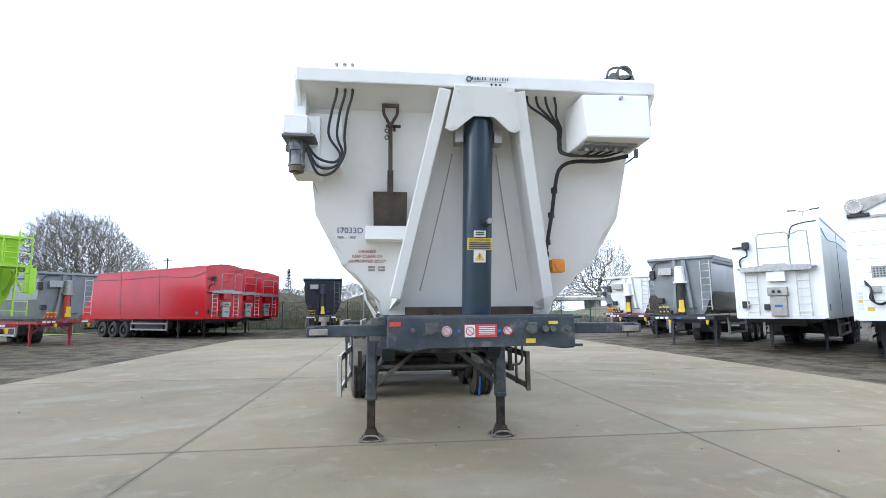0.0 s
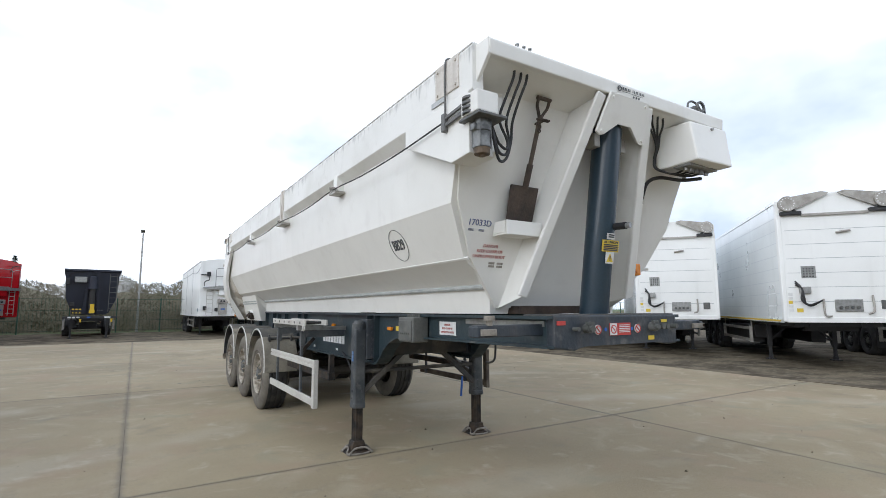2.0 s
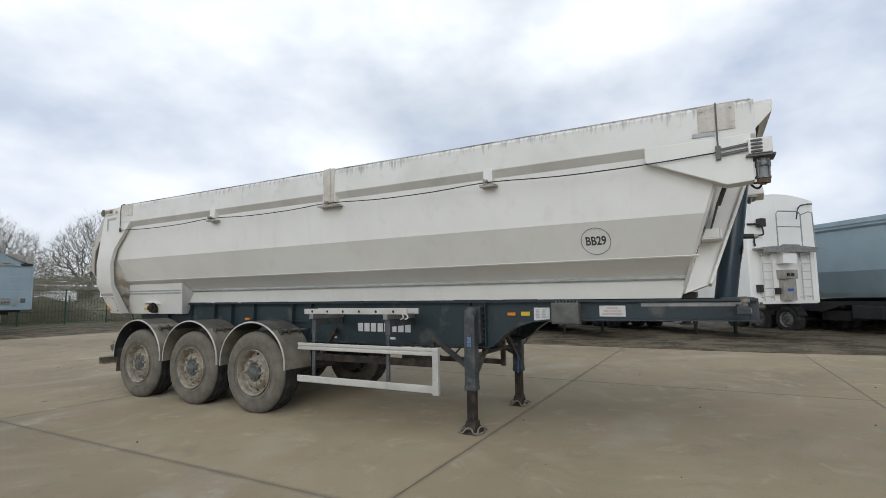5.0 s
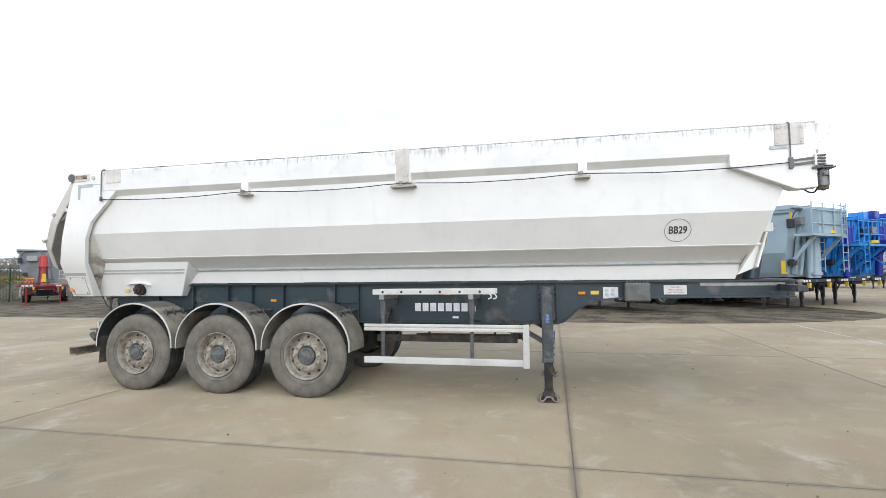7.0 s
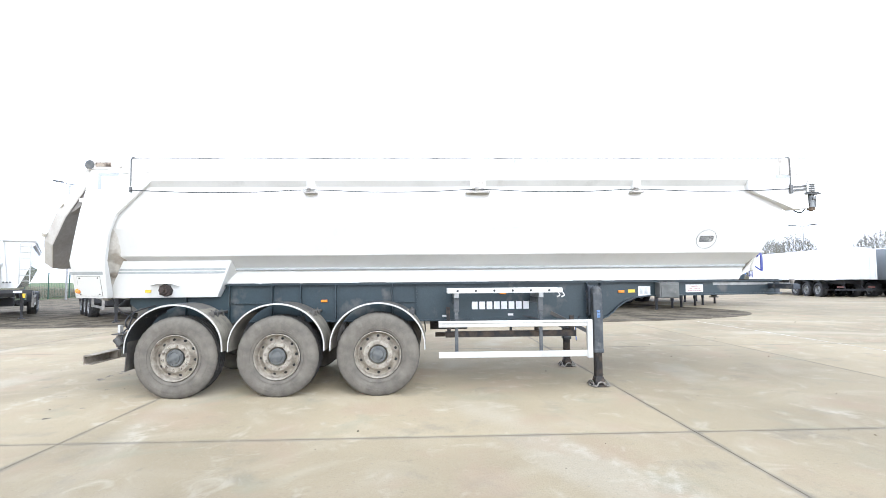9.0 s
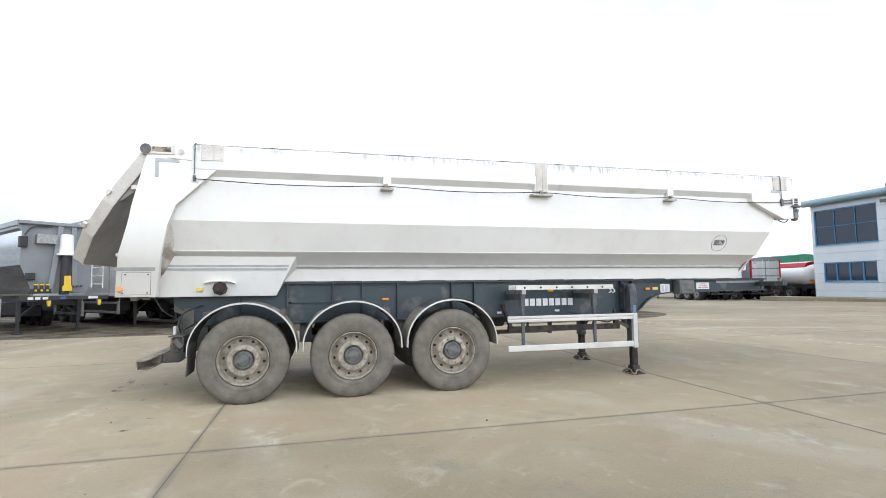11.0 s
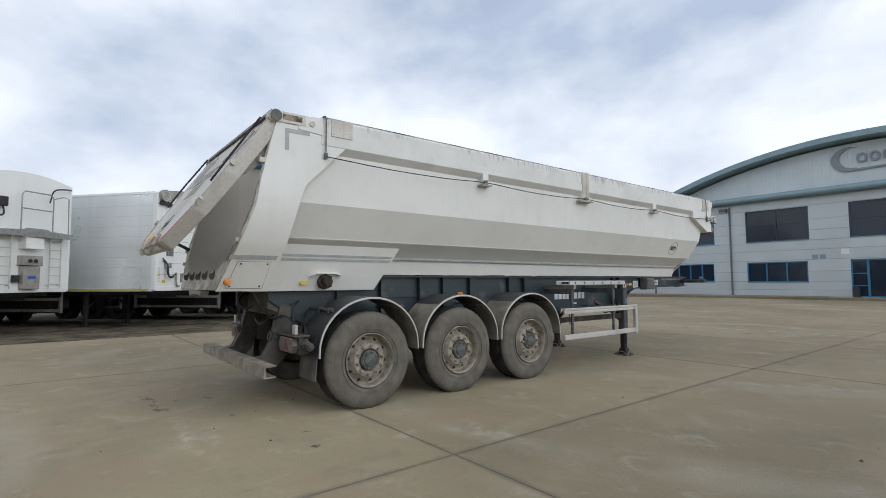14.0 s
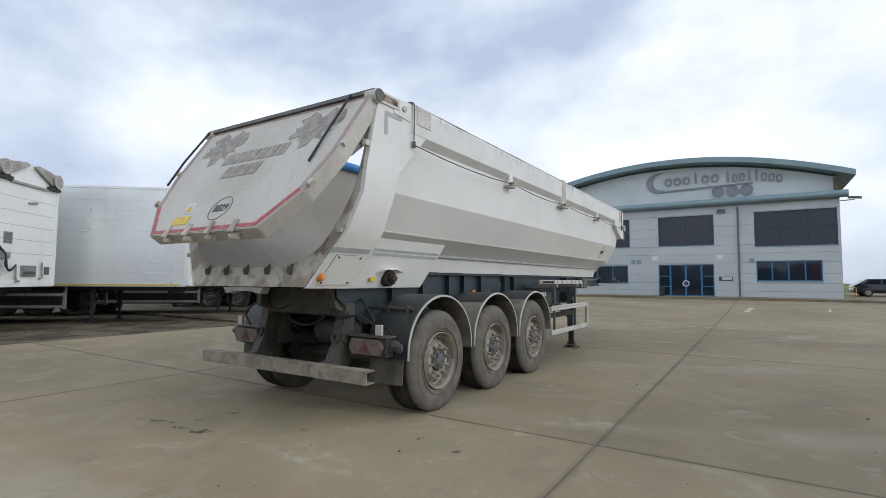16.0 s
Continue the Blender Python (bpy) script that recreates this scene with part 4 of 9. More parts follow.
for i in range(4):
    x = 0.33 + i * 0.065
    tube(bm, [(x, 4.25, 3.02), (x + 0.02, 4.27, 2.94), (0.47 + i * 0.03, 4.31, 2.88), (0.58 + i * 0.010, 4.36, 2.81), (0.60 + i * 0.006, 4.40, 2.72), (0.62 + i * 0.01, 4.40, 2.64), (0.74 + i * 0.05, 4.33, 2.60), (0.82 + i * 0.07, 4.29, 2.63)], 0.0085, 7)
tube(bm, [(1.08, 4.30, 2.60), (0.90, 4.36, 2.575), (0.72, 4.44, 2.59), (0.64, 4.50, 2.55), (0.615, 4.54, 2.43), (0.605, 4.60, 2.25), (0.585, 4.66, 2.05), (0.575, 4.70, 1.92), (0.60, 4.74, 1.80)], 0.015, 8)
for p in ((0.612, 4.56, 2.40), (0.60, 4.61, 2.22), (0.583, 4.67, 2.02), (0.577, 4.695, 1.93)):
    rod(bm, Vector(p) - Vector((0, 0, 0.02)), Vector(p) + Vector((0, 0, 0.02)), 0.024, 10)
part("cable_loom", bm, black, trailer, "black cable loom")
bm = BM()
box(bm, 0.61, 0.715, 4.66, 4.74, 1.79, 1.89, 0.012)
rod(bm, (0.662, 4.66, 1.84), (0.662, 4.652, 1.84), 0.030, 14)
part("junction_box", bm, amber, trailer, "amber plastic junction box")
bm = BM()
rod(bm, (0.985, 4.36, 3.15), (0.985, 4.25, 3.165), 0.042, 14)
rod(bm, (0.93, 4.30, 3.16), (1.03, 4.30, 3.18), 0.022, 10)
box(bm, 1.03, 1.13, 4.24, 4.36, 3.12, 3.19, 0.012)
ring(bm, (1.06, 4.24, 3.20), (0, 1, 0), 0.045, 0.058, 0.02, 24)
tube(bm, [(0.95, 4.30, 3.19), (0.97, 4.30, 3.245), (1.03, 4.30, 3.27), (1.10, 4.30, 3.255), (1.15, 4.30, 3.20), (1.165, 4.30, 3.12)], 0.009, 7)
part("sheet_hand_crank", bm, hub_grey, trailer, "grey sheet crank on the visor")
bm = BM()
prism(bm, [(-0.78, 3.10), (-0.45, 3.165), (-0.1, 3.195), (0.2, 3.19), (0.45, 3.165), (0.72, 3.10), (0.72, 3.08), (-0.78, 3.08)], "y", 4.38, 4.60)
part("sheet_bow", bm, white_dirty, body)
bm = BM()
rod(bm, (1.13, 4.55, 3.11), (1.13, 13.45, 3.11), 0.065, 16)
part("rolled_sheet", bm, tarp_blue, trailer, "rolled blue load sheet", 40)

# number in a circle on the flank
def flank_pose(y, z, s=-1):
    n = Vector((s * 0.36, 0, -0.185)).normalized()
    w = 0.985 + (z - 1.86) * (0.185 / 0.36)
    return facing((s * w + n.x * 0.002, y, z + n.z * 0.002), (0, s, 0), (s * 0.185, 0, 0.36))


for s, y in ((-1, 5.66), (1, 5.66)):
    fm = flank_pose(y, 2.04, s)
    lettering("fleet_number", "BB29", 0.112, fm @ Matrix.Diagonal((0.84, 1.12, 1, 1)), ink_dark, body, "black fleet number", bold=0.002)
    bm = BM()
    ring(bm, (0, 0, 0), (0, 0, 1), 0.138, 0.1415, 0.003, 48)
    bm.transform(fm)
    part("number_circle", bm, ink_dark, body)

# rear frame
def post_w(y, z):
    """Half width of the rear post's outer face low down."""
    k = (1.80 - z) / 0.5
    u = (y - 13.76 - 0.11 * k) / (0.45 + 0.02 * k)
    return (1.205 - 0.26 * k) * (1 - u) + (1.20 - 0.335 * k) * u


ZS = (3.06, 2.83, 2.39, 2.15, 1.80, 1.30)
WS = (1.27, 1.27, 1.27, 1.275, 1.20, 0.865)
FW = (1.27, 1.27, 1.27, 1.275, 1.205, 0.945)
FY = (13.44, 13.16, 13.60, 13.68, 13.76, 13.87)
RY = (13.90, 13.96, 14.06, 14.10, 14.21, 14.34)
for s in (-1, 1):
    bm = BM()
    rings = []
    rows = list(zip(ZS, WS, FW, FY, RY))
    last, foot = rows[-2], rows[-1]
    for k in range(1, 5):
        rows.insert(len(rows) - 1, tuple(p + (q - p) * k / 5 for p, q in zip(last, foot)))
    for z, w, fw, fy, ry in rows:
        face = [(s * (fw + (w - fw) * k / 5), fy + (ry - fy) * k / 5, z) for k in range(6)]
        rings.append(face + [(s * (w - 0.055), ry, z), (s * (w - 0.055), fy, z)])
    loft(bm, rings)
    bmesh.ops.bevel(bm, geom=[e for e in bm.edges if e.calc_face_angle(0.0) > 0.5], offset=0.005, segments=1, affect="EDGES")
    post = part("rear_post", bm, white, body, "white rear corner post", 25)
    bm = BM()
    rings = []
    for j in range(6):
        z = 1.33 + 0.052 * j
        ys = [13.93 - 0.008 * j + (0.34 - 0.006 * j) * i / 5 for i in range(6)]
        rings.append([(s * (post_w(y, z) + 0.007), y, z) for y in ys] + [(s * (post_w(y, z) - 0.012), y, z) for y in ys[::-1]])
    loft(bm, rings)
    access = part("access_panel", bm, white, post, "", 25)
    bm = BM()
    rings = []
    for j in range(6):
        z = 1.326 + 0.0536 * j
        ys = [13.926 - 0.008 * j + (0.348 - 0.006 * j) * i / 5 for i in range(6)]
        rings.append([(s * (post_w(y, z) + 0.003), y, z) for y in ys] + [(s * (post_w(y, z) - 0.012), y, z) for y in ys[::-1]])
    loft(bm, rings)
    part("panel_seal", bm, guard_dust, access, "dirt-filled seam round the panel", 25)
    bm = BM()
    for yy, zz, ww in ((13.96, 1.35, 0.964), (14.24, 1.35, 0.918), (13.92, 1.57, 1.080), (14.17, 1.57, 1.060)):
        w_ = s * (post_w(yy, zz) + 0.006)
        rod(bm, (w_ - s * 0.004, yy, zz), (w_ + s * 0.008, yy, zz), 0.009, 8)
    pieces("screw", bm, rust, access)
    bm = BM()
    for y0, y1, z0, z1 in ((13.79, 13.83, 2.72, 2.90), (13.57, 13.83, 2.902, 2.94)):
        box(bm, s * 1.272, s * 1.275, y0, y1, z0, z1)
    pieces("corner_tape", bm, tape_grey, post, "grey corner tape")
    # welded joint across the post, a strip of tape lower down, and the plate behind the hinge
    bm = BM()
    box(bm, s * 1.268, s * 1.2735, 13.66, 14.085, 2.198, 2.203)
    part("weld_seam", bm, tape_grey, post, "thin grey weld line")
    bm = BM()
    rings = []
    for j in range(2):
        z = 1.612 + 0.042 * j
        ys = [13.80 + 0.11 * (1.80 - z) / 0.5 + (0.44 + 0.02 * (1.80 - z) / 0.5) * i / 5 for i in range(6)]
        rings.append([(s * (post_w(y, z) + 0.004), y, z) for y in ys] + [(s * (post_w(y, z) - 0.01), y, z) for y in ys[::-1]])
    loft(bm, rings)
    part("side_tape", bm, tape_grey, post, "faded grey tape", 25)
    bm = BM()
    prism(bm, [(13.43, 2.93), (13.43, 3.115), (13.70, 3.10), (13.70, 2.95)], "x", s * 1.20, s * 1.279, 0.005)
    part("hinge_plate", bm, white, post)
    bm = BM()
    rod(bm, (s * 0.90, 14.268, 1.392), (s * 0.955, 14.258, 1.402), 0.036, 18)
    rod(bm, (s * 0.955, 14.258, 1.402), (s * 0.963, 14.256, 1.403), 0.026, 18)
    pieces("marker_lamp", bm, amber, post, "amber marker lamp")
    bm = BM()
    rod(bm, (s * 1.16, 13.93, 3.045), (s * 1.29, 13.93, 3.045), 0.065, 20)
    box(bm, s * 1.265, s * 1.285, 13.62, 13.95, 2.99, 3.10, 0.004)
    rod(bm, (s * 1.28, 13.55, 3.03), (s * 1.295, 13.55, 3.03), 0.03, 14)
    pieces("tailgate_hinge", bm, white_dirty, post)
    bm = BM()
    rod(bm, (s * 1.285, 13.93, 3.045), (s * 1.30, 13.93, 3.045), 0.058, 20)
    part("hinge_pin", bm, hub_grey, post, "grey hinge pin")
    bm = BM()
    box(bm, s * 1.286, s * 1.290, 13.66, 13.86, 3.02, 3.075)
    part("rust_patch", bm, rust_scrape, post, "rusty scraped patch")
    # catch along the post
    bm = BM()
    box(bm, s * 1.21, s * 1.265, 14.00, 14.075, 2.56, 2.61, 0.004)
    box(bm, s * 1.10, s * 1.15, 14.20, 14.25, 1.78, 1.82, 0.004)
    pieces("post_catch", bm, white_dirty, post)


def rear_y(z):
    for (z1, y1), (z0, y0) in zip(zip(ZS, RY), zip(ZS[1:], RY[1:])):
        if z0 <= z <= z1:
            return y0 + (y1 - y0) * (z - z0) / (z1 - z0)
    return RY[-1]


UO = resample([(1.235, 3.0), (1.235, 2.4), (1.235, 2.15), (1.16, 1.80), (0.83, 1.31), (0.30, 1.31), (0.02, 1.31)], 18)
UI = curved([(1.205, 3.0), (1.20, 2.5), (1.165, 2.23), (1.09, 1.97), (0.95, 1.71), (0.82, 1.60), (0.62, 1.525), (0.335, 1.497), (0.02, 1.492)], 18)
bm = BM()
o, i_ = mirrored(UO), mirrored(UI)
rings = []
for (xo, zo), (xi, zi), (xf, zf) in zip(o, i_, mirrored(INN)):
    yo, yi = rear_y(zo) + 0.012, rear_y(zi) + 0.005
    rings.append([(xo, yo, zo), (xi, yi, zi), (xf * 0.998, 13.585, zf + 0.002), (xo, yo - 0.30, zo)])
loft(bm, rings)
rear_frame = part("rear_frame", bm, frame_grime, body, "grimy white rear frame", 20)
rear_frame.data.materials.append(inner_steel)
for poly in rear_frame.data.polygons:
    inward = Vector((0, poly.center.y, 2.7)) - poly.center
    if abs(poly.normal.y) < 0.6 and inward.normalized().dot(poly.normal) > 0.4:
        poly.material_index = 1
bm = BM()
for x in (-0.62, -0.31, 0.0, 0.31, 0.62):
    prism(bm, [(14.31, 1.42), (14.345, 1.42), (14.358, 1.45), (14.352, 1.48), (14.34, 1.49), (14.335, 1.47), (14.30, 1.52)], "x", x - 0.013, x + 0.013, 0.003)
pieces("tailgate_latch", bm, chassis_dirty, rear_frame)
bm = BM()
prism(bm, [(-0.30, 1.30), (-0.26, 1.24), (-0.1, 1.265), (0.1, 1.265), (0.26, 1.24), (0.30, 1.30)], "y", 14.28, 14.36)
part("latch_bar", bm, alu_dirty, rear_frame)

# lower rear boxes in front of the posts
for s in (-1, 1):
    bm = BM()
    hexa(bm, [(s * 0.74, 12.49, 1.29), (s * 0.74, 14.0, 1.29), (s * 0.5, 14.0, 1.29), (s * 0.5, 12.49, 1.29), (s * 0.93, 12.23, 1.80), (s * 0.93, 13.82, 1.80), (s * 0.5, 13.82, 1.50), (s * 0.5, 12.23, 1.50)], 0.005)
    pocket = part("rear_pocket", bm, white, body, "white boxed rear corner")
    bm = BM()
    for z in (1.625, 1.668):
        w = 0.74 + 0.19 * (z - 1.29) / 0.51
        y0 = 12.49 - 0.26 * (z - 1.29) / 0.51
        hexa(bm, [(s * (w - 0.004), y0 + 0.03, z), (s * (w + 0.006), y0 + 0.03, z), (s * (w + 0.006), 13.86, z), (s * (w - 0.004), 13.86, z),
                  (s * (w + 0.006), y0 + 0.02, z + 0.026), (s * (w + 0.014), y0 + 0.02, z + 0.026), (s * (w + 0.014), 13.86, z + 0.026), (s * (w + 0.006), 13.86, z + 0.026)])
    part("pocket_moulding", bm, tape_grey, pocket)
    bm = BM()
    prism(bm, [(12.98, 1.455), (13.055, 1.50), (13.285, 1.50), (13.36, 1.455), (13.27, 1.485), (13.07, 1.485)], "x", s * 0.78, s * 0.865, 0.003)
    part("hinge_cap", bm, white, pocket)
    bm = BM()
    rod(bm, (s * 0.74, 13.17, 1.395), (s * 0.835, 13.17, 1.395), 0.088, 8)
    rod(bm, (s * 0.82, 13.17, 1.395), (s * 0.875, 13.17, 1.395), 0.055, 8)
    rod(bm, (s * 0.86, 13.17, 1.395), (s * 0.905, 13.18, 1.395), 0.035, 6)
    for dy, dz in ((-0.052, 0.052), (0.052, 0.052), (-0.052, -0.052), (0.052, -0.052)):
        rod(bm, (s * 0.83, 13.17 + dy, 1.395 + dz), (s * 0.85, 13.17 + dy, 1.395 + dz), 0.014, 6)
    part("hinge_pin", bm, rust, pocket, "rusty tipping hinge pin")
    bm = BM()
    box(bm, s * 0.79, s * 0.80, 13.375, 13.455, 1.362, 1.40)
    pieces("label_plate", bm, sticker_yellow, pocket)

# tailgate, swung up and out
TH = radians(34.5)
HY, HZ = 13.93, 3.045


def gate(x, s, n):
    return Vector((x, HY + s * math.sin(TH) + n * math.cos(TH), HZ - s * math.cos(TH) + n * math.sin(TH)))


bm = BM()
OUTL = [(-1.25, 0.0), (1.25, 0.0), (1.225, 0.75), (1.10, 1.18), (0.80, 1.55), (-0.80, 1.55), (-1.10, 1.18), (-1.225, 0.75)]
loft(bm, [[gate(x, s, -0.11) for x, s in OUTL], [gate(x, s, 0.03) for x, s in OUTL]])
bmesh.ops.bevel(bm, geom=bm.edges[:], offset=0.008, segments=2, affect="EDGES")
gate_panel = part("tailgate", bm, surf("dusty_tailgate_paint", (0.60, 0.57, 0.515), (0.51, 0.48, 0.425), 0.6, 0, 1.2, 0.0, 40, streak=((0.36, 0.31, 0.255), 8.0, 0.25), spots=((0.45, 0.40, 0.34), 12.0, 0.25)), trailer, "dusty white tailgate swung open")
gate_panel.data.materials.append(gate_inside)
for poly in gate_panel.data.polygons:
    if poly.normal.z < -0.3 and poly.area > 1:
        poly.material_index = 1
for (x0, s0), (x1, s1) in zip(OUTL, OUTL[1:] + OUTL[:1]):
    c = Vector((0, 0.7))
    bm = BM()
    e0, e1 = (c - Vector((x0, s0))) * 0.020, (c - Vector((x1, s1))) * 0.020
    q = [(x0 + e0.x, s0 + e0.y), (x1 + e1.x, s1 + e1.y), (x1 + e1.x * 3.3, s1 + e1.y * 3.3), (x0 + e0.x * 3.3, s0 + e0.y * 3.3)]
    loft(bm, [[gate(x, s, 0.029) for x, s in q], [gate(x, s, 0.033) for x, s in q]])
    if s0 + s1 > 2.2:
        part("reflective_tape", bm, tape_red, gate_panel, "worn red reflective tape")
    else:
        part("reflective_tape", bm, tape_faded, gate_panel, "faded pinkish tape")
for s in (-1, 1):
    bm = BM()
    cheek = [(0.02, -0.10), (0.02, -0.27), (0.16, -0.27), (0.62, -0.14), (0.70, -0.10)]
    loft(bm, [[gate(s * 1.10, a, b) for a, b in cheek], [gate(s * 1.20, a, b) for a, b in cheek]])
    part("hinge_cheek", bm, gate_inside, gate_panel, "grimy hinge cheek")
bm = BM()
for x in (-0.5, -0.17, 0.17, 0.5):
    p, q = gate(x, 1.455, 0.042), gate(x, 1.585, 0.036)
    beam(bm, p, q, 0.05, 0.022, (0, 1, 0.4))
    rod(bm, gate(x - 0.045, 1.58, -0.02), gate(x + 0.045, 1.58, -0.02), 0.028, 10)
for s in (-1, 1):
    beam(bm, gate(s * 1.16, 1.08, 0.03), gate(s * 1.13, 1.13, 0.03), 0.05, 0.045, (0, 1, 0.4))
    beam(bm, gate(s * 1.235, 0.62, 0.02), gate(s * 1.235, 0.67, 0.02), 0.04, 0.045, (0, 1, 0.4))
pieces("gate_latch", bm, frame_grime, gate_panel)
bm = BM()
beam(bm, gate(-1.26, -0.012, 0.045), gate(1.26, -0.012, 0.045), 0.045, 0.035, (0, 1, 0.4))
part("gate_top_bar", bm, valve_grey, gate_panel, "grey top bar")
bm = BM()
for s in (-1, 1):
    if s < 0:
        tube(bm, [gate(s * 1.0, 0.0, 0.075), gate(s * 0.97, 0.45, 0.06), gate(s * 0.955, 0.84, 0.045)], 0.012, 6, curve=False)
    else:
        tube(bm, [gate(s * 1.22, 0.0, 0.07), gate(s * 1.235, 0.5, 0.07), gate(s * 1.20, 0.85, 0.06)], 0.012, 6, curve=False)
pieces("gate_cable", bm, black, gate_panel)
gm = facing(gate(0, 0.60, 0.0315), (-1, 0, 0), (0, -math.sin(TH), math.cos(TH)))
bm = BM()
for row, n, w, x0 in ((0, 7, 0.110, -0.47), (1, 4, 0.115, -0.30)):
    for i in range(n):
        x = x0 + i * 0.140
        hexa(bm, [(x, -0.05 - row * 0.21, 0), (x + w, -0.05 - row * 0.21, 0), (x + w + 0.02, 0.11 - row * 0.21, 0), (x + 0.02, 0.11 - row * 0.21, 0),
                  (x, -0.05 - row * 0.21, 0.003), (x + w, -0.05 - row * 0.21, 0.003), (x + w + 0.02, 0.11 - row * 0.21, 0.003), (x + 0.02, 0.11 - row * 0.21, 0.003)])
bm.transform(gm)
pieces("owner_lettering", bm, decal_grey, gate_panel, "faded grey lettering blocks")
for s in (-1, 1):
    bm = BM()
    rr = random.Random(5)
    blob = []
    for k in range(26):
        a = 2 * math.pi * k / 26
        r = 0.13 + 0.16 * rr.random()
        blob.append((s * 0.70 + 1.45 * r * math.cos(a), 0.26 + r * math.sin(a)))
    prism(bm, blob, "z", 0, 0.003)
    bm.transform(gm)
    part("faded_emblem", bm, decal_grey, gate_panel, "faded grey emblem")
gn = facing(gate(-0.10, 1.28, 0.0315), (-1, 0, 0), (0, -math.sin(TH), math.cos(TH)))
lettering("fleet_number", "BB29", 0.11, gn @ Matrix.Diagonal((0.86, 1.12, 1, 1)), ink_dark, gate_panel, "black fleet number", bold=0.002)
bm = BM()
ring(bm, (0, 0, 0), (0, 0, 1), 0.135, 0.14, 0.003, 40)
bm.transform(gn)
part("number_circle", bm, ink_dark, gate_panel)
gn = facing(gate(0.42, 1.26, 0.0315), (-1, 0, 0), (0, -math.sin(TH), math.cos(TH)))
bm = BM()
plate(bm, gn @ pose(0, -0.13, 0), 0.26, 0.10)
pieces("label_plate", bm, sticker_yellow, gate_panel, "yellow warning label")
bm = BM()
plate(bm, gn @ pose(0, 0.03, 0), 0.13, 0.13, 0.002)
pieces("label_plate", bm, sticker_white, gate_panel)
bm = BM()
prism(bm, [(-0.05, -0.015), (0.05, -0.015), (0.0, 0.075)], "z", 0.003, 0.005)
bm.transform(gn)
part("warning_triangle", bm, sticker_yellow, gate_panel)
bm = BM()
rod(bm, (1.10, 14.17, 1.80), gate(1.05, 1.22, -0.10), 0.020, 10)
pieces("gate_strut", bm, black, trailer, "black gas strut")

# chassis
WEB = 0.63
SIDE = [(4.33, 1.445), (13.75, 1.445), (13.75, 1.20), (13.40, 0.935), (7.02, 0.935), (6.94, 0.96), (6.86, 1.02), (6.78, 1.10), (6.66, 1.18), (6.50, 1.235), (6.30, 1.258), (4.33, 1.275)]
for s in (-1, 1):
    bm = BM()
    prism(bm, SIDE, "x", s * (WEB - 0.012), s * WEB)
    rail = part("chassis_rail", bm, chassis_blue, trailer, "blue-grey steel chassis beam")
    bm = BM()
    box(bm, s * (WEB - 0.09), s * (WEB + 0.065), 4.33, 13.75, 1.445, 1.465)
    part("top_flange", bm, chassis_blue, rail)
    bm = BM()
    for (y0, z0), (y1, z1) in zip(SIDE[3:], SIDE[4:]):
        beam(bm, (s * (WEB - 0.012), y0 + (0.004 if y0 < y1 else -0.004) * 0, z0 - 0.008), (s * (WEB - 0.012), y1, z1 - 0.008), 0.15, 0.016)
    part("bottom_flange", bm, chassis_blue, rail)
    bm = BM()
    for y in (12.95, 12.35, 11.75, 11.35, 10.85, 10.05, 9.70, 7.22, 7.02):
        box(bm, s * WEB, s * (WEB + 0.06), y - 0.006, y + 0.006, 0.95, 1.445)
    pieces("web_stiffener", bm, chassis_blue, rail)
    bm = BM()
    for y0, y1 in ((12.30, 12.36), (11.72, 12.33), (9.72, 10.04)):
        box(bm, s * WEB, s * (WEB + 0.03), y0, y1, 1.185, 1.20)
    pieces("web_rib", bm, chassis_blue, rail)
    bm = BM()
    box(bm, s * (WEB + 0.001), s * (WEB + 0.006), 4.42, 5.33, 1.395, 1.432)
    part("wear_strip", bm, galv, rail, "bare metal strip")
    bm = BM()
    rr = random.Random(3)
    for i in range(11):
        y = 12.2 - i * 0.62
        box(bm, s * (WEB - 0.08), s * (WEB + 0.05), y - 0.2 - 0.06 * rr.random(), y + 0.18, 1.466, 1.474 + 0.006 * rr.random())
    pieces("bearing_pad", bm, black, rail)
    bm = BM()
    for y in (6.71, 8.45, 11.02):
        box(bm, s * (WEB + 0.002), s * (WEB + 0.03), y - 0.045, y + 0.045, 1.295 if y < 8 else (1.29 if y < 9 else 1.20), (1.295 if y < 8 else (1.29 if y < 9 else 1.20)) + 0.035, 0.004)
    pieces("marker_lamp", bm, amber, rail, "amber side marker")
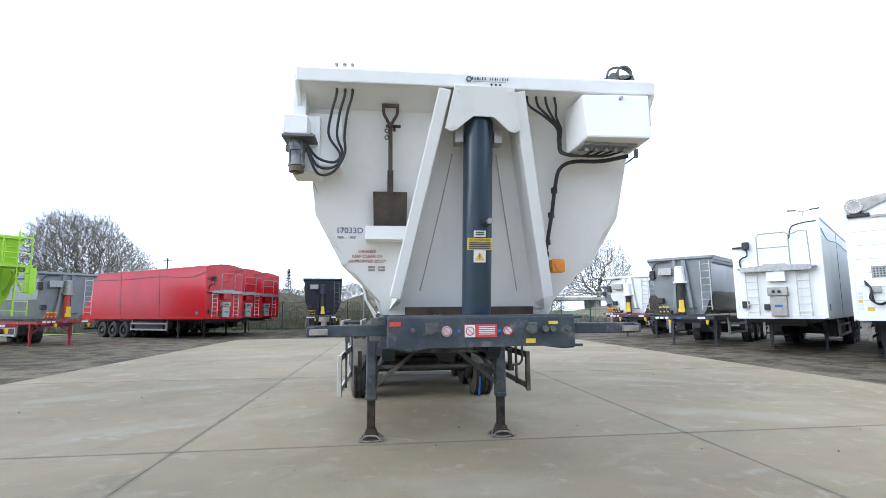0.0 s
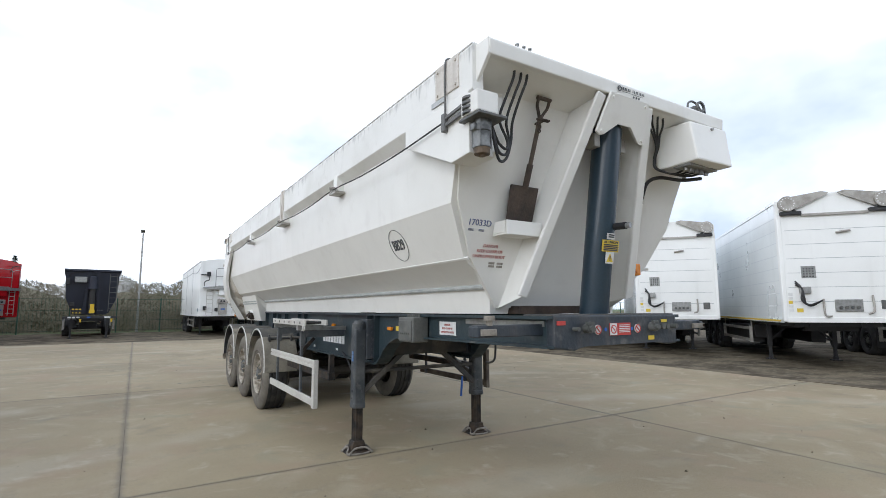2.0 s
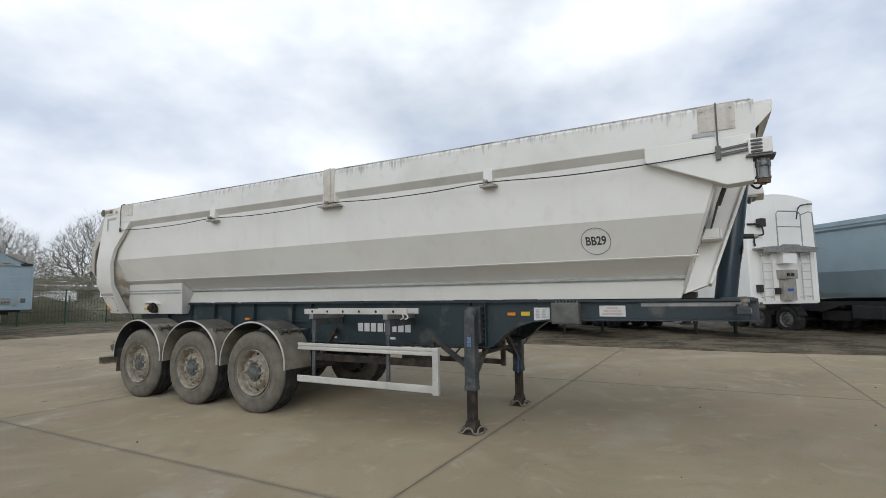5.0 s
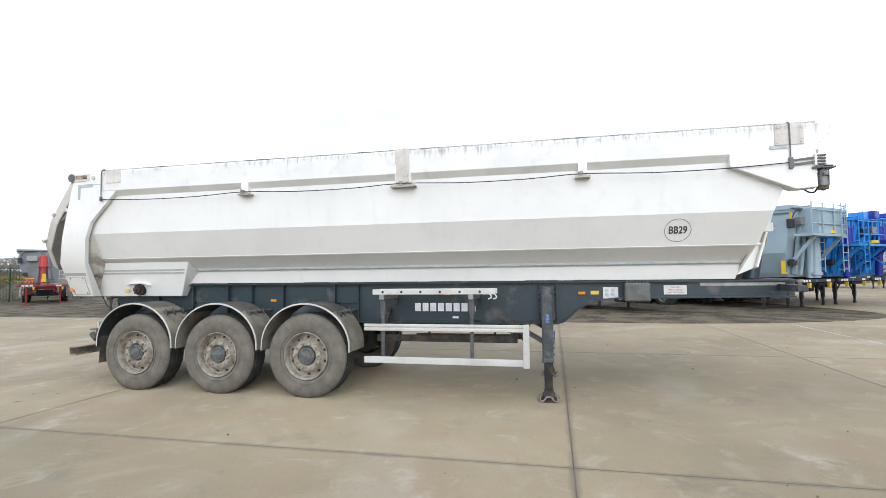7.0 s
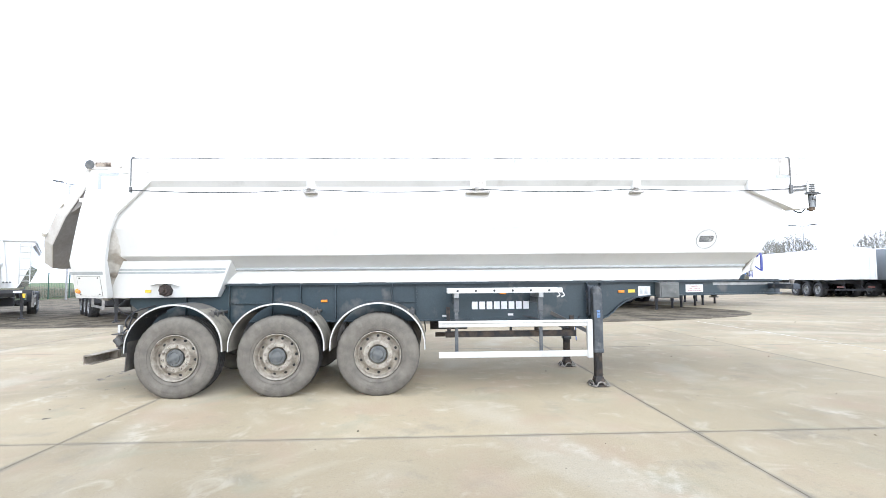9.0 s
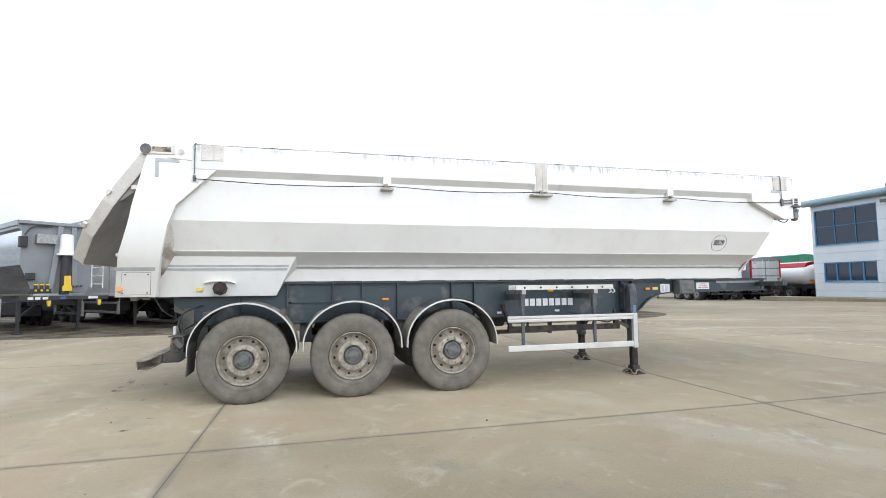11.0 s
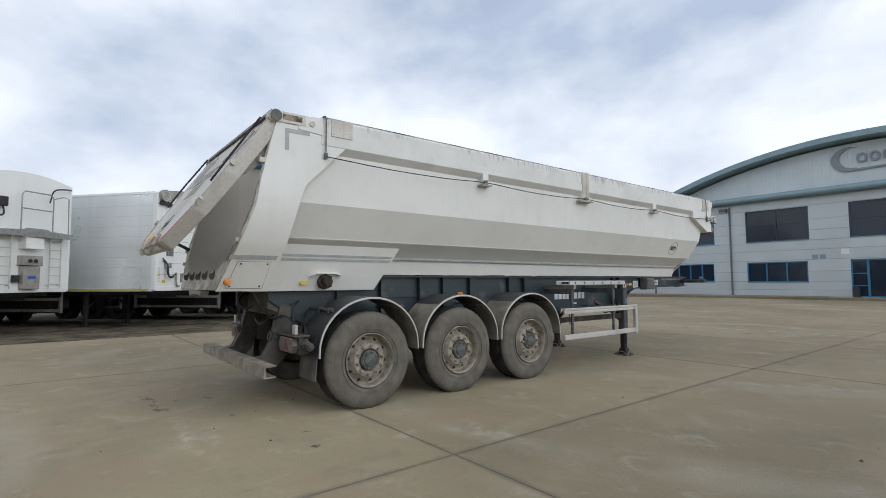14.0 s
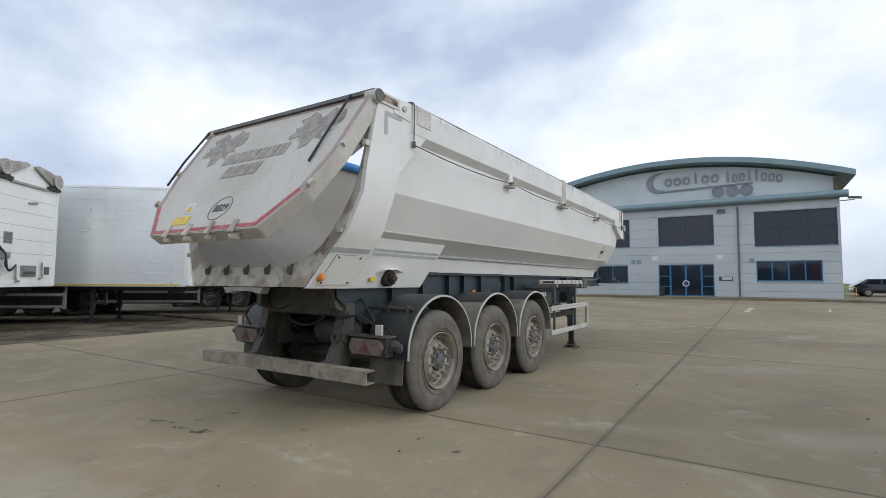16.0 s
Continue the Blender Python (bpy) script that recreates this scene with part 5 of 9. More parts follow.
# plain blocks in place of the maker's lettering
for s in (-1, 1):
    bm = BM()
    for i in range(8):
        y0 = 8.90 - i * 0.107
        box(bm, s * (WEB + 0.001), s * (WEB + 0.005), y0 - 0.082, y0, 1.075, 1.185, 0.0)
    pieces("maker_mark", bm, ink_white, trailer, "white maker's lettering blocks")
    bm = BM()
    box(bm, s * (WEB + 0.001), s * (WEB + 0.004), 5.48, 5.74, 1.292, 1.405)
    danger = part("danger_plate", bm, sticker_white, trailer, "white plate with red danger writing")
    for i, words in enumerate(("DANGER", "KEEP CLEAR OF", "UNPROPPED BODY")):
        lettering("danger_text", words, 0.024, facing((s * (WEB + 0.006), 5.61, 1.378 - 0.031 * i), (0, s, 0), (0, 0, 1)), ink_red, danger)
    bm = BM()
    box(bm, s * (WEB + 0.001), s * (WEB + 0.004), 6.27, 6.45, 1.245, 1.385)
    weigh = part("weight_plate", bm, sticker_white, trailer, "white weight plate with printed lines")
    bm = BM()
    bars(bm, facing((s * (WEB + 0.005), 6.36, 1.315), (0, s, 0), (0, 0, 1)), 0.14, 0.10, 6, 2)
    part("plate_lines", bm, tape_grey, weigh)
    bm = BM()
    box(bm, s * (WEB + 0.001), s * (WEB + 0.004), 6.50, 6.60, 1.295, 1.34)
    pieces("label_plate", bm, sticker_yellow, trailer)
    bm = BM()
    box(bm, s * (WEB + 0.001), s * (WEB + 0.004), 9.26, 9.33, 0.97, 1.0)
    box(bm, s * (WEB + 0.001), s * (WEB + 0.004), 8.30, 8.38, 0.98, 1.01)
    pieces("label_plate", bm, sticker_white, trailer)
bm = BM()
box(bm, -0.80, -0.64, 5.92, 6.21, 1.215, 1.44, 0.012)
control = part("valve_box", bm, valve_grey, trailer, "grey plastic valve box")
bm = BM()
box(bm, -0.812, -0.80, 5.94, 6.19, 1.23, 1.41, 0.006)
for i in range(5):
    box(bm, -0.818, -0.81, 5.98 + i * 0.04, 6.00 + i * 0.04, 1.285, 1.30)
for i in range(7):
    rod(bm, (-0.72, 5.95 + i * 0.037, 1.43), (-0.72, 5.95 + i * 0.037, 1.465), 0.011, 8)
part("valve_face", bm, valve_grey, control)
# cross members
for y, z0, z1 in ((5.2, 1.30, 1.44), (6.2, 1.28, 1.44), (7.14, 1.0, 1.3), (8.6, 1.0, 1.35), (9.6, 1.0, 1.35), (10.9, 1.0, 1.35), (12.2, 1.0, 1.35), (13.5, 1.0, 1.42)):
    bm = BM()
    box(bm, -WEB + 0.014, WEB - 0.014, y - 0.05, y + 0.05, z0, z1, 0.006)
    part("cross_member", bm, chassis_dirty, trailer)
bm = BM()
prism(bm, [(-0.64, 1.47), (0.64, 1.465), (0.64, 1.25), (0.55, 1.245), (0.40, 1.265), (-0.36, 1.275), (-0.46, 1.235), (-0.64, 1.26)], "y", 4.32, 4.40, 0.012)
front_beam = part("front_beam", bm, chassis_scuffed, trailer, "scuffed blue-grey front beam")
bm = BM()
box(bm, -0.64, 0.64, 4.34, 4.62, 1.455, 1.475, 0.004)
part("beam_top", bm, chassis_dirty, front_beam)
for x, w, h, mt in ((-0.55, 0.075, 0.028, sticker_red), (0.52, 0.065, 0.022, sticker_yellow), (0.36, 0.065, 0.03, sticker_yellow), (0.02, 0.22, 0.085, sticker_red), (-0.21, 0.068, 0.068, sticker_white), (0.205, 0.062, 0.062, sticker_white), (-0.13, 0.024, 0.024, blue_plastic), (0.145, 0.024, 0.024, blue_plastic)):
    bm = BM()
    z = 1.42 if abs(x) > 0.5 else (1.30 if x == 0.36 else 1.37)
    m = facing((x - 0.035, 4.318, z), (1, 0, 0), (0, 0, 1))
    if w == h:
        rod(bm, m @ Vector((0, 0, 0)), m @ Vector((0, 0, 0.004)), w / 2, 24)
    else:
        plate(bm, m, w, h, 0.004)
    pieces("label_plate", bm, mt, front_beam)
bm = BM()
plate(bm, facing((-0.09, 4.313, 1.37), (1, 0, 0), (0, 0, 1)), 0.07, 0.08, 0.003)
pieces("label_plate", bm, sticker_white, front_beam)
bm = BM()
m = facing((0.025, 4.312, 1.37), (1, 0, 0), (0, 0, 1))
bars(bm, m, 0.11, 0.060, 5, 1, 0.55)
part("label_lines", bm, sticker_white, front_beam)
bm = BM()
for x in (-0.09, 0.17, -0.245):
    m = facing((x, 4.310, 1.37), (1, 0, 0), (0, 0, 1))
    ring(bm, m @ Vector((0, 0, 0)), (0, -1, 0), 0.024, 0.030, 0.002, 20)
    beam(bm, m @ Vector((-0.02, 0.02, 0.001)), m @ Vector((0.02, -0.02, 0.001)), 0.004, 0.006, (0, -1, 0))
pieces("sign_ring", bm, sticker_red, front_beam)
bm = BM()
for x, r in ((-0.36, 0.03), (0.33, 0.032), (-0.47, 0.014), (0.42, 0.02), (0.47, 0.02), (0.58, 0.018)):
    rod(bm, (x, 4.32, 1.38), (x, 4.27, 1.38), r, 14)
for x in (-0.36, 0.33):
    rod(bm, (x, 4.28, 1.38), (x, 4.25, 1.38), 0.022, 12)
    box(bm, x - 0.03, x + 0.03, 4.27, 4.29, 1.405, 1.425)
pieces("air_coupling", bm, valve_grey, front_beam, "worn air couplings")
bm = BM()
for s in (-1, 1):
    beam(bm, (s * 0.60, 4.47, 1.375), (s * 1.16, 4.47, 1.375), 0.06, 0.075, b=0.006)
    box(bm, s * 1.12, s * 1.17, 4.42, 4.52, 1.34, 1.405, 0.006)
pieces("width_arm", bm, chassis_scuffed, trailer, "scuffed grey marker arms")
bm = BM()
for s in (-1, 1):
    box(bm, s * 1.03, s * 1.15, 4.41, 4.435, 1.35, 1.39, 0.004)
pieces("arm_lamp", bm, foot_dust, trailer)
bm = BM()
rod(bm, (-1.06, 4.45, 1.41), (-1.06, 4.45, 1.44), 0.02, 10)
rod(bm, (-1.06, 4.45, 1.44), (-1.06, 4.45, 1.47), 0.035, 12)
part("arm_knob", bm, foot_dust, trailer)
bm = BM()
rod(bm, (0, 4.95, 1.30), (0, 4.95, 1.20), 0.045, 16)
rod(bm, (0, 4.95, 1.20), (0, 4.95, 1.185), 0.07, 16)
part("kingpin", bm, chassis_dirty, trailer)

# landing legs
for s in (-1, 1):
    shift = Matrix.Translation((-0.075, 0, 0)) if s > 0 else Matrix.Identity(4)
    bm = BM()
    box(bm, s * 0.757, s * 0.883, 7.072, 7.208, 0.47, 1.30, 0.018)
    rod(bm, (s * 0.82, 7.14, 1.27), (s * 0.82, 7.14, 1.36), 0.072, 20)
    rod(bm, (s * 0.82, 7.14, 1.36), (s * 0.82, 7.14, 1.39), 0.06, 20, 0.045)
    box(bm, s * 0.752, s * 0.888, 7.067, 7.213, 0.46, 0.53, 0.02)
    for z in (0.56, 0.64):
        rod(bm, (s * 0.80, 7.06, z), (s * 0.80, 7.085, z), 0.012, 8)
        rod(bm, (s * 0.875, 7.14, z), (s * 0.893, 7.14, z), 0.012, 8)
    bm.transform(shift)
    leg = part("landing_leg", bm, leg_scuffed, trailer, "scuffed blue-grey landing leg")
    bm = BM()
    box(bm, s * 0.778, s * 0.862, 7.096, 7.184, 0.10, 0.50, 0.008)
    bm.transform(shift)
    part("inner_tube", bm, tube_rust, leg, "black ribbed tube with rust")
    bm = BM()
    for q in (-0.03, 0.0, 0.03):
        box(bm, s * 0.772, s * 0.868, 7.14 + q - 0.006, 7.14 + q + 0.006, 0.12, 0.47)
        box(bm, s * 0.82 + q - 0.006, s * 0.82 + q + 0.006, 7.09, 7.19, 0.12, 0.47)
    bm.transform(shift)
    pieces("tube_rib", bm, tube_rust, leg)
    bm = BM()
    prism(bm, [(-0.125, 0.0), (0.125, 0.0), (0.12, 0.02), (0.075, 0.03), (-0.075, 0.03), (-0.12, 0.02)], "y", 7.04, 7.24, 0.006)
    prism(bm, [(-0.085, 0.03), (0.085, 0.03), (0.060, 0.13), (-0.060, 0.13)], "y", 7.08, 7.20, 0.006)
    for y in (7.075, 7.205):
        rod(bm, (0.035, y - 0.006, 0.075), (0.035, y + 0.006, 0.075), 0.02, 8)
        rod(bm, (-0.035, y - 0.006, 0.075), (-0.035, y + 0.006, 0.075), 0.02, 8)
    bm.transform(Matrix.Translation((s * 0.82, 0, 0)))
    bm.transform(shift)
    part("foot_pad", bm, tube_rust, leg, "worn dark steel foot pad")
    bm = BM()
    for y in (-1, 1):
        tube(bm, [(-0.165, 7.14 + y * 0.10, 0.018), (-0.13, 7.14 + y * 0.125, 0.030), (-0.08, 7.14 + y * 0.115, 0.062), (0, 7.14 + y * 0.11, 0.070), (0.08, 7.14 + y * 0.115, 0.062), (0.13, 7.14 + y * 0.125, 0.030), (0.165, 7.14 + y * 0.10, 0.018)], 0.011, 6)
        tube(bm, [(y * 0.14, 7.00, 0.018), (y * 0.155, 7.06, 0.022), (y * 0.125, 7.10, 0.058), (y * 0.115, 7.14, 0.066), (y * 0.125, 7.18, 0.058), (y * 0.155, 7.22, 0.022), (y * 0.14, 7.28, 0.018)], 0.011, 6)
        tube(bm, [(-0.165, 7.14 + y * 0.10, 0.016), (0, 7.14 + y * 0.15, 0.014), (0.165, 7.14 + y * 0.10, 0.016)], 0.011, 6)
    bm.transform(Matrix.Translation((s * 0.82, 7.14, 0)) @ Matrix.Diagonal((0.86, 0.86, 1, 1)) @ Matrix.Translation((0, -7.14, 0)))
    bm.transform(shift)
    pieces("foot_bracket", bm, foot_dust, leg)
    bm = BM()
    beam(bm, (s * 0.80, 7.20, 0.72), (s * 0.62, 7.75, 1.02), 0.05, 0.05)
    beam(bm, (s * 0.78, 7.12, 0.62), (s * 0.30, 7.12, 1.02), 0.05, 0.05)
    bm.transform(shift)
    pieces("leg_brace", bm, chassis_dirty, leg)
    bm = BM()
    box(bm, s * 0.64, s * 0.76, 7.05, 7.23, 0.98, 1.40, 0.005)
    for i in range(6):
        rod(bm, (s * 0.70, 7.045, 1.02 + i * 0.06), (s * 0.70, 7.03, 1.02 + i * 0.06), 0.013, 8)
        rod(bm, (s * 0.70, 7.235, 1.02 + i * 0.06), (s * 0.70, 7.25, 1.02 + i * 0.06), 0.013, 8)
    bm.transform(shift)
    part("leg_mount", bm, chassis_scuffed, leg)
    bm = BM()
    for z in (0.955, 0.992, 1.029):
        box(bm, s * 0.884, s * 0.888, 7.115, 7.160, z, z + 0.032)
    bm.transform(shift)
    pieces("label_plate", bm, surf("faded_blue_label", (0.06, 0.15, 0.34), (0.16, 0.24, 0.38), 0.5, 0, 30.0) if s < 0 else tape_grey, leg, "faded blue label" if s < 0 else "")
bm = BM()
rod(bm, (-0.78, 7.14, 0.84), (0.78, 7.14, 0.84), 0.022, 10)
tube(bm, [(0.90, 7.14, 0.84), (0.97, 7.12, 0.84), (1.02, 7.10, 0.90), (1.02, 7.08, 1.14)], 0.014, 7)
part("leg_shaft", bm, chassis_dirty, trailer)
bm = BM()
prism(bm, [(0.455, 0.48), (0.480, 0.48), (0.495, 0.71), (0.475, 0.71)], "y", 7.05, 7.06)
part("blue_strap", bm, blue_plastic, trailer, "hanging blue strap")

# side guards; the far one has its backlit shade put into a brown colour
for s, g0, metal in ((-1, 7.40, alu), (1, 7.57, guard_shaded)):
    bm = BM()
    for z0 in (0.875, 0.925):
        box(bm, s * 1.205, s * 1.235, g0, 9.40, z0, z0 + 0.036, 0.006)
    box(bm, s * 1.205, s * 1.222, g0, 9.40, 0.88, 0.955)
    guard = part("side_guard", bm, metal, trailer, "dusty aluminium side guard" if s < 0 else "side guard with its backlit shade as brown colour")
    bm = BM()
    box(bm, s * 1.205, s * 1.235, g0, 9.40, 0.475, 0.555, 0.006)
    part("guard_rail", bm, metal, guard)
    bm = BM()
    box(bm, s * 1.19, s * 1.245, g0 - 0.055, g0 + 0.02, 0.455, 0.965, 0.008)
    part("guard_end", bm, metal, guard)
    for y in (9.16, 8.03):
        bm = BM()
        box(bm, s * 1.175, s * 1.203, y - 0.022, y + 0.022, 0.48, 1.27, 0.004)
        beam(bm, (s * 0.66, y, 1.22), (s * 1.20, y, 1.22), 0.06, 0.08)
        box(bm, s * 1.15, s * 1.208, y - 0.034, y + 0.034, 1.08, 1.25, 0.006)
        for k in range(6):
            rod(bm, (s * 1.203, y, 0.56 + k * 0.075), (s * 1.207, y, 0.56 + k * 0.075), 0.009, 6)
        part("guard_post", bm, leg_scuffed, guard)
    bm = BM()
    box(bm, s * 0.95, s * 1.02, 7.5, 9.3, 0.72, 0.80)
    beam(bm, (s * 0.98, 7.55, 0.76), (s * 0.98, 7.55, 1.0), 0.05, 0.05)
    beam(bm, (s * 0.98, 9.25, 0.76), (s * 0.66, 9.25, 1.1), 0.05, 0.05)
    part("guard_subframe", bm, tube_rust, guard)

# wheels, axles and mudguards
RW = 0.535


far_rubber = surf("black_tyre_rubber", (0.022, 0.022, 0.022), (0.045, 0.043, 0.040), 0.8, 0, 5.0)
# rim colour darkened to carry the shade under the parked box trailers
shade_rim = surf("shaded_wheel_rim", (0.035, 0.036, 0.037), (0.022, 0.022, 0.023), 0.5, 0.3, 9.0)
far_rim = surf("silver_wheel_rim", (0.40, 0.40, 0.39), (0.26, 0.26, 0.25), 0.4, 0.5, 9.0)


def wheel_meshes(tag, n, sink=0.035, rub=None, steel=None):
    """A tyre that bulges at the ground, its rim and its hub, all facing -x and centred on the outer face."""
    bm = BM()
    prof = [(0.06, 0.295), (0.02, 0.31), (0.004, 0.36), (0.0, 0.41), (0.006, 0.46), (0.022, 0.50), (0.045, 0.527), (0.07, 0.535), (0.10, 0.535), (0.105, 0.522), (0.125, 0.522), (0.13, 0.535), (0.18, 0.536), (0.185, 0.523), (0.20, 0.523), (0.205, 0.536), (0.255, 0.535), (0.26, 0.522), (0.28, 0.522), (0.285, 0.535), (0.315, 0.535), (0.34, 0.527), (0.363, 0.50), (0.385, 0.41), (0.38, 0.36), (0.33, 0.295)]
    lathe(bm, prof, n=n)
    if n >= 48:
        for v in bm.verts:
            r = math.hypot(v.co.y, v.co.z)
            if 0.49 < r < 0.536 and (v.co.x < 0.075 or v.co.x > 0.31) and round(math.atan2(v.co.z, v.co.y) * n / (2 * math.pi)) % 4 < 2:
                v.co.y *= 0.992
                v.co.z *= 0.992
        ring(bm, (0.004, 0, 0), (-1, 0, 0), 0.345, 0.352, 0.006, 48)
        ring(bm, (0.006, 0, 0), (-1, 0, 0), 0.435, 0.439, 0.006, 48)
    for v in bm.verts:
        lim = -RW + sink
        if v.co.z < lim:
            v.co.x += (0.19 - v.co.x) * -0.10
            v.co.z = lim
    tyre = mesh_of(tag + "_tyre", bm, rub or rubber, 40)
    tyre.materials.append(tread_rubber)
    for p in tyre.polygons:
        c = p.center
        if 0.06 < c.x < 0.33 and math.hypot(c.y, c.z) > 0.5:
            p.material_index = 1
    bm = BM()
    lathe(bm, [(0.05, 0.297), (0.012, 0.30), (0.006, 0.292), (0.018, 0.283), (0.06, 0.276), (0.105, 0.270), (0.118, 0.258), (0.112, 0.240), (0.088, 0.214), (0.058, 0.197), (0.042, 0.185), (0.038, 0.13), (0.10, 0.10)], n=n)
    for i in range(10):
        a = 2 * math.pi * (i + 0.5) / 10
        p = Vector((0.0, 0.157 * math.cos(a), 0.157 * math.sin(a)))
        rod(bm, p + Vector((0.045, 0, 0)), p + Vector((0.012, 0, 0)), 0.019, 6)
        rod(bm, p + Vector((0.012, 0, 0)), p + Vector((-0.008, 0, 0)), 0.011, 6)
    first = len(bm.faces)
    for i in range(10):
        a = 2 * math.pi * i / 10
        p = Vector((0.0, 0.232 * math.cos(a), 0.232 * math.sin(a)))
        ax = Vector((-0.83, 0.55 * math.cos(a), 0.55 * math.sin(a)))
        q = p + Vector((0.104, 0, 0))
        rod(bm, q - ax * 0.004, q + ax * 0.005, 0.019, 12)
    for f in list(bm.faces)[first:]:
        f.material_index = 1
    rim = mesh_of(tag + "_rim", bm, steel or rim_steel, 35)
    rim.materials.append(black)
    bm = BM()
    lathe(bm, [(0.06, 0.110), (0.036, 0.108), (0.026, 0.098), (0.024, 0.074), (0.012, 0.068), (0.008, 0.055), (0.004, 0.03), (0.003, 0.0001)], n=24)
    for i in range(8):
        a = 2 * math.pi * i / 8
        p = Vector((0.026, 0.086 * math.cos(a), 0.086 * math.sin(a)))
        rod(bm, p, p + Vector((-0.014, 0, 0)), 0.012, 6)
    hub = mesh_of(tag + "_hub", bm, hub_dust, 35)
    return tyre, rim, hub


def wheel(parent, meshes, x, y, s, turn=0.0, z=0.5, size=1.0):
    """A wheel whose outer face stands at x; s is -1 on the side of -x. A size above one is a tyre with more tread left."""
    m = Matrix.Translation(Vector((x, y, z)) - ORIGIN) @ pose(0, 0, 0, 0, 0, 0 if s < 0 else 180) @ Matrix.Diagonal((1, size, size, 1))
    w = share("wheel", meshes[0], parent, m, "dusty tyre on a grimy rim")
    share("rim", meshes[1], w, pose(0, 0, 0, turn))
    share("hub", meshes[2], w, pose(0, 0, 0, turn + 11))
    return w


ORIGIN_KEEP = ORIGIN
ORIGIN = Vector((0, 0, 0))
WHEEL = wheel_meshes("road_wheel", 144, 0.010)
WHEEL_FAR = wheel_meshes("far_wheel", 28, rub=far_rubber, steel=far_rim)
WHEEL_SHADE = wheel_meshes("shade_wheel", 28, rub=far_rubber, steel=shade_rim)
ORIGIN = ORIGIN_KEEP
for k, y in enumerate((12.82, 11.51, 10.20)):
    for s in (-1, 1):
        wheel(trailer, WHEEL, s * 1.255, y, s, 7.0 + 23 * k, 0.535 if k == 2 else 0.524, 1.025 if k == 2 else 1.0)
        # mudguard: a half round shell with a turned edge
        bm = BM()
        rings = []
        for i in range(25):
            a = math.pi * i / 24
            c, sn = math.cos(a), math.sin(a)
            drop = -0.05 if i in (0, 24) else 0.0
            rings.append([(s * 0.80, y + 0.63 * c, 0.655 + drop + 0.57 * sn), (s * 1.27, y + 0.63 * c, 0.655 + drop + 0.57 * sn), (s * 1.28, y + 0.612 * c, 0.65 + drop + 0.552 * sn), (s * 0.80, y + 0.612 * c, 0.65 + drop + 0.552 * sn)])
        loft(bm, rings)
        mud = part("mudguard", bm, guard_grey, trailer, "dark plastic mudguard, dust-caked towards its front", 40)
        mud.data.materials.append(guard_dark)
        mud.data.materials.append(guard_dust)
        for poly in mud.data.polygons:
            ahead = y - 9 - poly.center.y
            poly.material_index = (1 if ahead < 0.12 else (0 if ahead < 0.30 else 2)) if y > 12 else (2 if abs(ahead) > 0.36 else (0 if ahead > 0.1 else 1))
        bm = BM()
        rings = []
        for i in range(25):
            a = math.pi * i / 24
            c, sn = math.cos(a), math.sin(a)
            drop = -0.05 if i in (0, 24) else 0.0
            rings.append([(s * 1.272, y + 0.626 * c, 0.656 + drop + 0.566 * sn), (s * 1.284, y + 0.623 * c, 0.655 + drop + 0.563 * sn), (s * 1.284, y + 0.611 * c, 0.65 + drop + 0.551 * sn), (s * 1.276, y + 0.611 * c, 0.65 + drop + 0.551 * sn)])
        loft(bm, rings)
        part("guard_lip", bm, alu, mud, "pale worn lip", 40)
        bm = BM()
        rod(bm, (s * 0.62, y - 0.44, 1.085), (s * 1.20, y - 0.44, 1.085), 0.020, 10)
        for x in (0.86, 1.04, 1.18):
            box(bm, s * (x - 0.014), s * (x + 0.014), y - 0.475, y - 0.405, 1.04, 1.112, 0.006)
            rod(bm, (s * x, y - 0.44, 1.11), (s * x, y - 0.44, 1.135), 0.010, 6)
        if y > 12:
            rod(bm, (s * 0.62, y + 0.44, 1.085), (s * 1.20, y + 0.44, 1.085), 0.020, 10)
            for x in (0.90, 1.14):
                box(bm, s * (x - 0.016), s * (x + 0.016), y + 0.405, y + 0.475, 1.04, 1.112, 0.006)
        part("guard_stay", bm, chassis_dirty, mud)
    bm = BM()
    rod(bm, (-1.0, y, 0.50), (1.0, y, 0.50), 0.075, 16)
    for s in (-1, 1):
        rod(bm, (s * 0.55, y - 0.12, 0.72), (s * 0.55, y - 0.12, 1.0), 0.13, 16)
        beam(bm, (s * 0.55, y + 0.6, 0.72), (s * 0.55, y - 0.1, 0.60), 0.09, 0.09)
        rod(bm, (s * 0.80, y, 0.50), (s * 0.88, y, 0.50), 0.22, 20)
        box(bm, s * 0.50, s * 0.60, y + 0.52, y + 0.68, 0.65, 1.0)
    part("axle", bm, chassis_dirty, trailer, "dirty axle with air bags")

